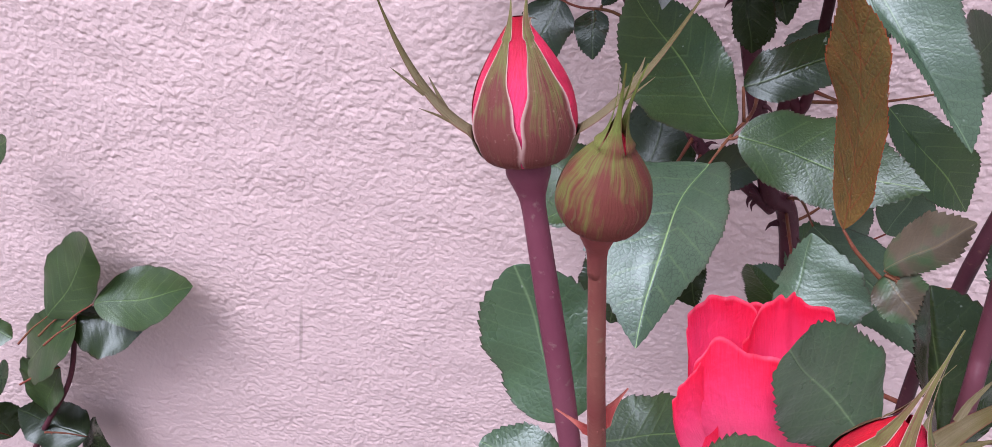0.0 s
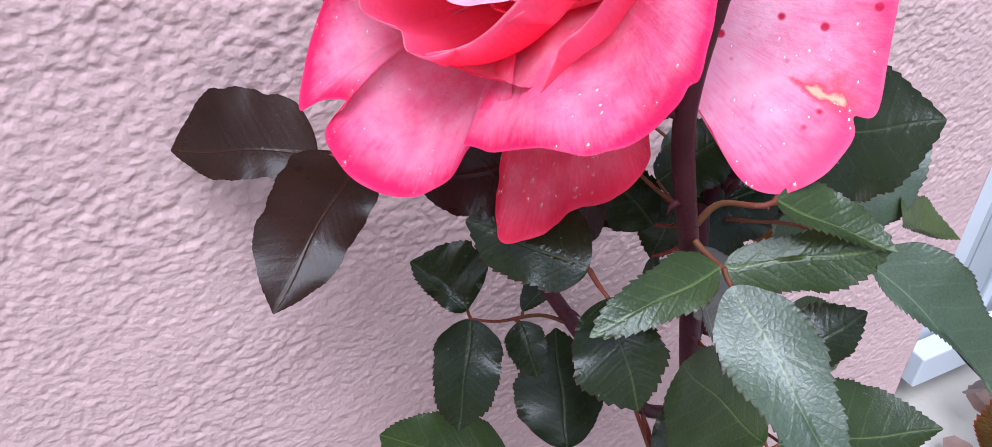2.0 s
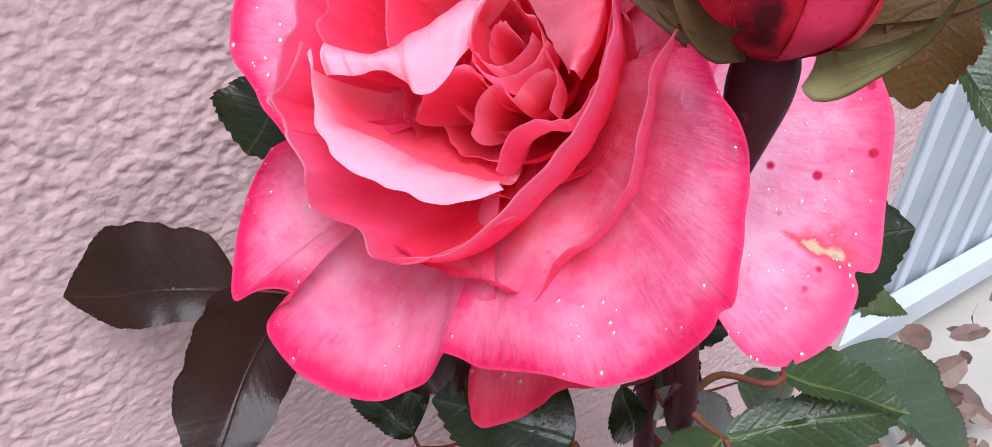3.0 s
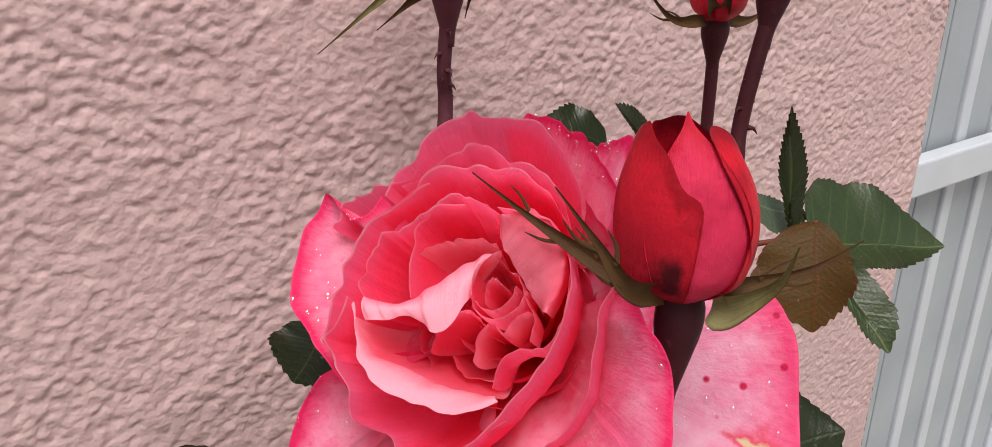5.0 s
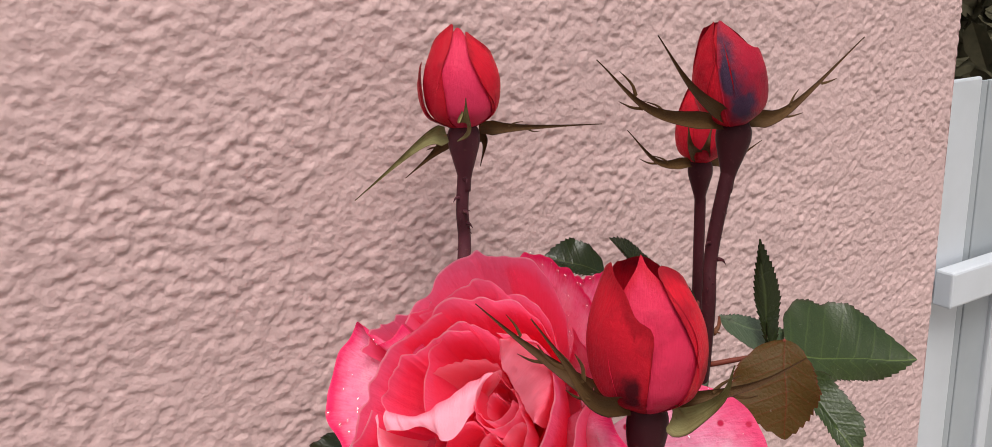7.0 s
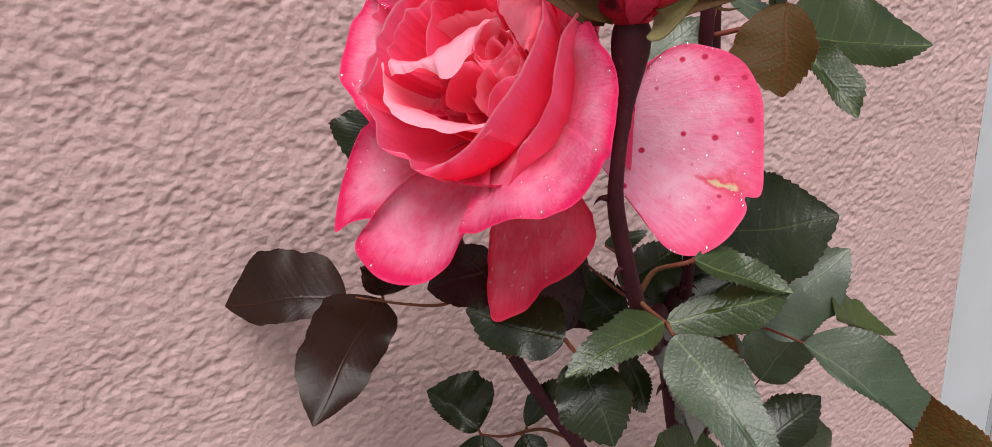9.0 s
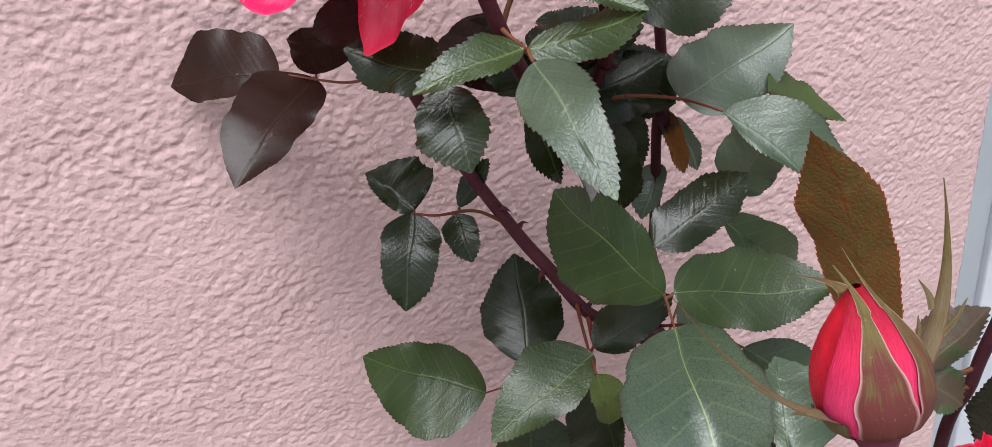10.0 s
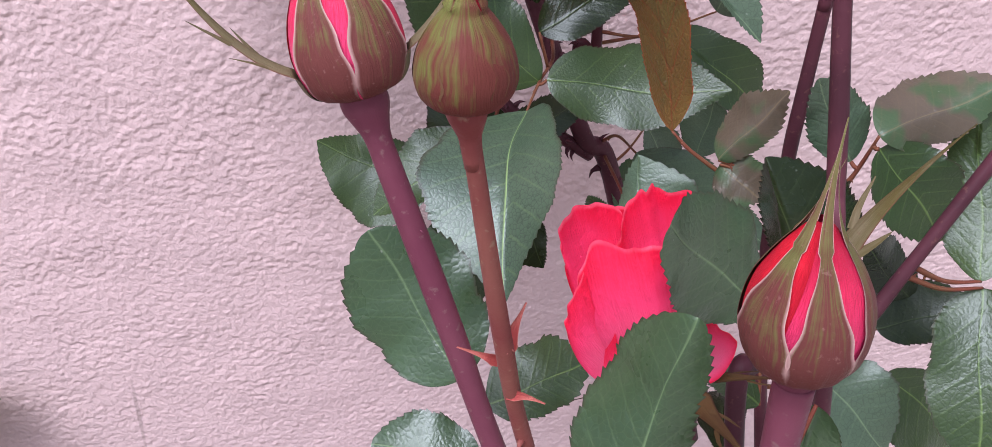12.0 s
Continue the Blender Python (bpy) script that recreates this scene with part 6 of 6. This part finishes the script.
def closed_bud(parent, ring, top, low, r, stem_r, tips, label, seed, hip_mat=None, narrow=0.62):
    """A bud still held by its sepals, with bright stripes of petal between their pale margins. tips: side, tip, half width in degrees, share of the height at which the sepal leaves the bud."""
    ring, top = vec(ring), vec(top)
    height = np.linalg.norm(top - ring)
    frame_ = axes(top - ring)
    a, e1, e2 = frame_
    rng = random.Random(seed)
    drop = 0.55 * np.linalg.norm(ring - vec(low))
    bud = urn("hip", ring, axes(ring - vec(low)), [(stem_r * 0.85, -2.2 * drop), (stem_r * 1.0, -drop * 1.3), (stem_r * 1.12, -drop), (r * 0.36, -drop * 0.62), (r * 0.44, -drop * 0.25), (r * 0.42, 0.0012)], hip_mat or MAUVE_STEM, parent, label=label)

    def place(phi, h, fat):
        d = math.cos(radians(phi)) * e1 + math.sin(radians(phi)) * e2
        return ring + a * h * height + d * r * fat * float(np.interp(h, GLOBE[:, 1], GLOBE[:, 0]))

    for k in range(3):
        lo = seed * 40 + 120 * k
        verts, uvs = [], []
        for i in range(26):
            h = i / 25
            for j in range(25):
                v = j / 24
                phi = lo + 170 * v + 34 * h
                fat = 0.955 + 0.035 * v + 0.012 * math.sin(5 * v + 6 * h + k)
                verts.append(place(phi, h, fat))
                uvs.append((h, v))
        attach("petal", mesh_from("petal", verts, grid_faces(26, 25), uvs, (BUD_PINK, CRIMSON_ROSE, CRIMSON_RED)[k]), bud)
    for k, (phi, tip, half, rise) in enumerate(tips):
        free = rise < 0.6
        tip = vec(tip)
        leave = min(rise, 0.86)
        nu, nv = 40, 13
        d = math.cos(radians(phi)) * e1 + math.sin(radians(phi)) * e2
        path, width = [], []
        h_end = 0.22 if free else leave
        n1 = 10 if free else 24
        for i in range(n1):
            h = h_end * i / (n1 - 1)
            path.append(place(phi, h, 1.02))
        tang = unit(path[-1] - path[-2])
        if free:
            tang = unit(tang + 1.6 * d)
        reach = np.linalg.norm(tip - path[-1])
        c1 = path[-1] + tang * reach * 0.35
        c0 = path[-1]
        for i in range(1, nu - n1 + 1):
            t = i / (nu - n1)
            path.append((1 - t) ** 2 * c0 + 2 * t * (1 - t) * c1 + t * t * tip)
        path = np.array(path)
        run = np.concatenate([[0], np.cumsum(np.linalg.norm(np.diff(path, axis=0), axis=1))])
        run /= run[-1]
        verts, uvs = [], []
        ph = rng.uniform(0, 6)
        for i in range(nu):
            t = run[i]
            h = min(1.0, max(0.0, float((path[i] - ring) @ a) / height))
            if i < n1:
                span = 1.12 * half * (1 - narrow * max(0.0, h - 0.30) / 0.56)
                if free:
                    span = half * 1.05
                for j in range(nv):
                    v = -1 + 2 * j / (nv - 1)
                    wob = 1 + 0.06 * math.sin(22 * h + ph + 2 * v)
                    verts.append(place(phi + span * v * wob, h, 1.035 - 0.012 * v * v + 0.012 * math.cos(3 * math.pi * v) + 0.03 * (abs(v) > 0.9) * (h > 0.2)))
                    uvs.append((t, 0.5 + 0.5 * v))
                last = (0.48 if free else 1.0) * r * float(np.interp(h, GLOBE[:, 1], GLOBE[:, 0])) * math.sin(radians(min(60, span)))
                t_last = t
            else:
                tang = unit(path[min(i + 1, nu - 1)] - path[i - 1])
                side = unit(np.cross(a if abs(tang @ a) < 0.9 else d, tang)) if free else unit(np.cross(d, a))
                out = unit(np.cross(tang, side))
                x = (t - t_last) / (1 - t_last)
                w = last * (1 - x) ** (1.5 if free else 2.2 if narrow > 0.3 else 5.0) + 0.00035 * (1 - x) + 0.00012
                if free:
                    side = side * (1 if side @ (-math.sin(radians(phi)) * e1 + math.cos(radians(phi)) * e2) > 0 else -1)
                else:
                    side = side * (1 if side @ (verts[(i - 1) * nv + nv - 1] - verts[(i - 1) * nv]) > 0 else -1)
                if out @ d < 0:
                    out = -out
                for j in range(nv):
                    v = -1 + 2 * j / (nv - 1)
                    verts.append(path[i] + side * w * v + out * (0.30 * w * (1 - v * v) if not free else -0.35 * w * (1 - v * v)))
                    uvs.append((t, 0.5 + 0.5 * v))
        faces = grid_faces(nu, nv)
        if free:
            # slim side lobes
            for m in range(3):
                i = n1 + 3 + 4 * m
                s_ = (-1) ** m
                tang = unit(path[i + 1] - path[i])
                side = unit(np.cross(a, tang)) * s_
                root = path[i] + side * last * 0.45
                q = smooth_path([root, root + tang * 0.004 + side * 0.002, root + tang * rng.uniform(0.007, 0.011) + side * rng.uniform(0.003, 0.005)], 7)
                k0 = len(verts)
                for w_, p in enumerate(q):
                    ww = 0.0011 * (1 - w_ / 6) ** 0.8 + 0.0001
                    verts += [p - side * ww, p + a * ww * 0.4, p + side * ww]
                    uvs += [(0.5, 0.3), (0.5, 0.5), (0.5, 0.7)]
                faces += grid_faces(7, 3, first=k0)
        attach("sepal", mesh_from("sepal", verts, faces, uvs, SEPAL_FREE if free else SEPAL_TIGHT if narrow < 0.3 else SEPAL_BUD), bud)
    return bud


open_bud(rose, (0.0271, -0.0499, 1.3186), (0.0277, -0.0476, 1.3617), (0.026, -0.0508, 1.2956), 0.0158, 0.46, 0.0030, [
  ([(0.0088, -0.0441, 1.3127), (-0.0167, -0.0269, 1.2884)], 0.0161, SEPAL_PALE, 0), ([(0.0551, -0.0499, 1.3154), (0.1119, -0.0384, 1.3094)], 0.0115, SEPAL_GREEN, 2), ([(0.0171, -0.0705, 1.3234), (0.0150, -0.0751, 1.3349)], 0.0240, SEPAL_PALE, 0), ([(0.0408, -0.0441, 1.3101), (0.038, -0.0441, 1.299)], 0.0103, SEPAL_GREEN, 0), ([(0.0232, -0.0269, 1.304), (0.0112, -0.0212, 1.2936)], 0.0103, SEPAL_GREEN, 1)],
  [(0.96, [(20, 0.05), (30, 0.6), (80, 0.92), (140, 0.94), (190, 0.85), (200, 0.05)], CRIMSON, 0.1), (1.18, [(-200, 0.1), (-207, 0.45), (-187, 0.66), (-166, 0.6), (-155, 0.3), (-160, 0.1)], CRIMSON, 0.0), (1.0, [(-128, 0.05), (-130, 0.3), (-118, 0.75), (-105, 0.95), (-85, 0.98), (-68, 0.9), (-60, 0.6), (-40, 0.4), (-25, 0.28), (-20, 0.1)], CRIMSON_LIT, 0.0), (1.03, [(-240, 0.05), (-235, 0.6), (-185, 0.85), (-130, 1.0), (-106, 1.0), (-108, 0.8), (-118, 0.62), (-113, 0.3), (-118, 0.05)], CRIMSON, 0.08), (1.05, [(-25, 0.05), (-30, 0.22), (-52, 0.38), (-66, 0.56), (-74, 0.75), (-66, 0.94), (-40, 0.86), (0, 0.75), (60, 0.7), (75, 0.05)], CRIMSON_RED, 0.05)], "red rosebud opening with sepals turned down", 11, -29, CANE)
open_bud(rose, (0.0831, -0.1538, 1.3255), (0.0754, -0.152, 1.3634), (0.0795, -0.1546, 1.306), 0.0126, 0.52, 0.0026, [
  ([(0.0412, -0.1565, 1.3353), (0.0234, -0.1493, 1.3531)], 0.0108, SEPAL_GREEN, 3), ([(0.0466, -0.17, 1.3433), (0.0314, -0.17, 1.361)], 0.0090, SEPAL_GREEN, 0), ([(0.1087, -0.1565, 1.3291), (0.1556, -0.152, 1.3525)], 0.0117, SEPAL_GREEN, 3), ([(0.1144, -0.134, 1.3282), (0.1296, -0.125, 1.3357)], 0.0081, SEPAL_GREEN, 1)],
  [(0.96, [(20, 0.05), (30, 0.6), (80, 0.92), (140, 0.94), (190, 0.85), (200, 0.05)], CRIMSON, 0.1), (1.0, [(-240, 0.05), (-235, 0.5), (-175, 0.8), (-122, 1.0), (-110, 0.9), (-98, 0.62), (-108, 0.3), (-115, 0.05)], CRIMSON, 0.0), (1.03, [(-122, 0.05), (-122, 0.4), (-104, 0.7), (-108, 0.96), (-88, 0.92), (-80, 0.5), (-88, 0.05)], CRIMSON_RED, 0.0), (1.06, [(-98, 0.05), (-99, 0.4), (-100, 0.8), (-92, 1.0), (-60, 0.94), (-30, 0.74), (15, 0.6), (40, 0.05)], PURPLED, 0.02)], "dark red rosebud with purple scorched petal, sepals spread", 23, -48)
open_bud(rose, (0.1256, -0.093, 1.2965), (0.1258, -0.093, 1.3332), (0.1258, -0.093, 1.2785), 0.0115, 0.50, 0.0024, [
  ([(0.1006, -0.093, 1.3), (0.0853, -0.09, 1.3155)], 0.009, SEPAL_GREEN, 2), ([(0.1069, -0.106, 1.3086), (0.1054, -0.106, 1.318)], 0.010, SEPAL_GREEN, 0), ([(0.1168, -0.106, 1.3073), (0.1203, -0.105, 1.3149)], 0.010, SEPAL_GREEN, 0), ([(0.1499, -0.09, 1.2946), (0.174, -0.085, 1.2997)], 0.009, SEPAL_GREEN, 0)],
  [(0.96, [(20, 0.05), (30, 0.6), (80, 0.92), (140, 0.94), (190, 0.85), (200, 0.05)], CRIMSON, 0.1), (1.0, [(-240, 0.05), (-220, 0.6), (-160, 0.95), (-120, 0.95), (-90, 0.6), (-85, 0.05)], CRIMSON_RED, 0.0), (1.04, [(-100, 0.05), (-105, 0.5), (-90, 0.9), (-60, 1.0), (-20, 0.8), (40, 0.5), (45, 0.05)], CRIMSON, 0.0)], "small red rosebud standing further back", 37, -45)
open_bud(rose, (0.0051, -0.1978, 1.2536), (0.0064, -0.1928, 1.3006), (0.0014, -0.1988, 1.2259), 0.0166, 0.39, 0.0024, [
  ([(-0.0082, -0.1858, 1.2593), (-0.016, -0.1628, 1.2674), (-0.0202, -0.1388, 1.2748)], 0.0150, SEPAL_GREEN, 3), ([(-0.0189, -0.2028, 1.2653), (-0.0257, -0.1988, 1.2767), (-0.0317, -0.1908, 1.2888)], 0.0125, SEPAL_GREEN, 3), ([(0.0070, -0.2120, 1.2560), (0.0120, -0.2205, 1.2645), (0.0120, -0.2248, 1.2757)], 0.0200, SEPAL_PALE, 0), ([(0.0171, -0.2078, 1.2576), (0.0339, -0.2138, 1.2599), (0.0539, -0.2148, 1.2632)], 0.0110, SEPAL_GREEN, 2)],
  [(0.96, [(20, 0.05), (30, 0.6), (80, 0.92), (140, 0.94), (190, 0.85), (200, 0.05)], CRIMSON, 0.1), (1.0, [(-112, 0.05), (-122, 0.5), (-114, 0.80), (-98, 0.94), (-88, 1.02), (-72, 0.95), (-50, 0.85), (-32, 0.70), (-22, 0.5), (-28, 0.25), (-38, 0.05)], CRIMSON_ROSE, 0.0), (1.07, [(-48, 0.05), (-36, 0.28), (-30, 0.5), (-40, 0.72), (-56, 0.90), (-40, 0.95), (0, 0.88), (40, 0.7), (70, 0.4), (75, 0.05)], CRIMSON_RED, 0.05), (1.03, [(-240, 0.05), (-238, 0.5), (-205, 0.85), (-165, 0.95), (-150, 0.965), (-125, 0.90), (-104, 0.82), (-90, 0.68), (-75, 0.60), (-78, 0.4), (-86, 0.05)], BRUISED, 0.22)], "large crimson rosebud in front of the open bloom", 41, -48)
closed_bud(front_rose, (0.0191, -0.3733, 1.1092), (0.0166, -0.3663, 1.1401), (0.0209, -0.3752, 1.0954), 0.0116, 0.0029, [(-115, (0.0145, -0.362, 1.1432), 26, 0.9), (5, (0.0573, -0.3461, 1.1445), 26, 0.42), (178, (-0.0186, -0.3559, 1.1435), 26, 0.42), (-52, (0.0181, -0.3598, 1.1453), 29, 0.9), (80, (0.0172, -0.3452, 1.131), 42, 0.9)], "plump closed rosebud with pink stripes and long sepals", 3)
closed_bud(front_rose, (0.0391, -0.4173, 1.1251), (0.0416, -0.4175, 1.1426), (0.0388, -0.4159, 1.1152), 0.0075, 0.0018, [(-95, (0.0427, -0.4192, 1.1549), 46, 0.9), (-15, (0.0452, -0.4187, 1.1529), 44, 0.9), (-167, (0.0417, -0.4177, 1.1519), 42, 0.9), (60, (0.0457, -0.4167, 1.1539), 42, 0.9), (130, (0.0437, -0.4157, 1.1519), 42, 0.9)], "small closed rosebud with maroon-green sepals", 5, RED_STEM, 0.15)
closed_bud(front_rose, (0.1516, -0.3002, 1.0938), (0.1576, -0.2952, 1.1141), (0.1495, -0.3002, 1.0809), 0.0098, 0.0022, [(-85, (0.1572, -0.2985, 1.1172), 34, 0.72), (-10, (0.1640, -0.2950, 1.1160), 34, 0.7), (-155, (0.1520, -0.2965, 1.1190), 34, 0.66), (60, (0.1629, -0.2915, 1.1150), 35, 0.7), (130, (0.1560, -0.2895, 1.1160), 35, 0.7)], "closed dark rosebud on a maroon stem", 7, CANE)
closed_bud(front_rose, (0.1285, -0.347, 1.158), (0.13, -0.338, 1.192), (0.128, -0.3499, 1.1423), 0.0105, 0.0021, [(-85, (0.126, -0.342, 1.204), 33, 0.9), (-10, (0.134, -0.338, 1.206), 33, 0.9), (-160, (0.1065, -0.351, 1.18), 33, 0.5), (60, (0.132, -0.334, 1.204), 33, 0.9), (130, (0.128, -0.333, 1.204), 33, 0.9)], "closed rosebud on a thick purple stem", 9, CANE)
closed_bud(front_rose, (0.0885, -0.431, 1.0736), (0.0889, -0.4338, 1.1049), (0.0884, -0.4299, 1.0616), 0.0103, 0.0030, [(-98, (0.0953, -0.4258, 1.1168), 27, 0.9), (-22, (0.0942, -0.4273, 1.1145), 40, 0.9), (-160, (0.093, -0.4285, 1.1127), 32, 0.9), (50, (0.12, -0.4202, 1.1081), 34, 0.5), (120, (0.0961, -0.4251, 1.109), 34, 0.9)], "closed rosebud with slender pointed sepals, pink between", 13)

def scarlet_bloom():
    base, top = vec((0.0848, -0.366, 1.0037)), vec((0.0786, -0.3532, 1.0559))
    height = np.linalg.norm(top - base)
    frame_ = axes(top - base)
    bloom = hip(front_rose, base, frame_, 0.0085, 0.014, 0.0034, CANE, "half-open scarlet rose bloom")

    def layer(belly, rim, **opts):
        sheet(bloom, base, frame_, SCARLET, belly, rim, **opts)

    layer((1.05, 0.40), [(-2.13, 0.60, 4.13), (-1.24, 1.00, 5.14), (-0.04, 1.30, 5.04), (1.14, 1.30, 4.69), (1.70, 0.90, 3.99)], seed=80)
    layer((1.05, 0.40), [(1.40, 0.60, 4.76), (1.79, 0.40, 4.63), (1.65, -0.00, 3.61), (1.14, -0.50, 2.66), (0.70, -0.70, 1.74)], seed=81)
    layer((1.05, 0.40), [(-0.70, 0.00, 4.52), (-0.40, 0.20, 5.18), (0.11, 0.40, 5.63), (0.46, 0.45, 5.67), (0.62, 0.50, 5.75), (0.82, 0.45, 5.51), (1.58, 0.30, 5.22), (1.47, -0.20, 4.31)], seed=82, ruffle=0.004)
    layer((1.05, 0.40), [(-2.22, -0.50, 3.71), (-2.13, -0.40, 4.94), (-2.03, -0.40, 5.60), (-1.59, 0.00, 5.85), (-0.88, 0.30, 5.73), (-0.35, 0.40, 5.33), (-0.37, 0.20, 4.67)], seed=83, ruffle=0.003)
    layer((1.15, 0.40), [(-2.02, -0.90, 3.28), (-1.89, -1.20, 4.67), (-1.35, -1.40, 5.47), (-0.68, -1.60, 5.11), (-0.23, -1.70, 5.11), (0.39, -1.50, 4.77), (0.91, -1.10, 3.94), (0.85, -0.70, 2.08)], seed=84, push=(0, -0.9, 0), ruffle=0.004)
    layer((1.05, 0.50), [(-1.82, -1.50, 4.79), (-2.37, -1.20, 3.92), (-2.58, -1.00, 3.13), (-2.46, -0.90, 2.34), (-1.99, -0.90, 1.92), (-1.41, -1.50, 3.03)], seed=85, push=(0, -0.5, 0))
    layer((0.90, 0.60), [(0.83, -0.60, 2.23), (1.37, -0.50, 1.71), (1.83, -0.30, 0.90), (1.39, -0.30, 0.17), (0.86, -0.40, -0.03), (0.61, -0.50, 0.44)], seed=86, root=(0.5, -0.3, 0.3))
    for k in range(5):
        d = math.cos(k * 1.257) * frame_[1] + math.sin(k * 1.257) * frame_[2]
        sepal(bloom, [base + d * 0.006, base + d * 0.018 - frame_[0] * 0.004, base + d * 0.036 - frame_[0] * 0.010], 0.008, frame_[0], SEPAL_GREEN, seed=k, lobes=2)
    return bloom


scarlet_bloom()

sepal(front_rose, [(0.0384, -0.402, 1.0593), (0.0414, -0.4016, 1.0653), (0.0448, -0.4004, 1.0707)], 0.0042, (0, -1, 0.3), BRACT, seed=3, lobes=0, name="bract")
sepal(front_rose, [(0.0375, -0.4028, 1.0581), (0.0345, -0.4032, 1.0609), (0.0293, -0.4023, 1.0638)], 0.0026, (0, -1, 0.3), BRACT, seed=3, lobes=0, name="bract")
sepal(front_rose, [(0.0376, -0.4045, 1.0503), (0.0415, -0.4067, 1.0508), (0.0454, -0.408, 1.049)], 0.0026, (0, -1, 0.3), BRACT, seed=3, lobes=0, name="bract")
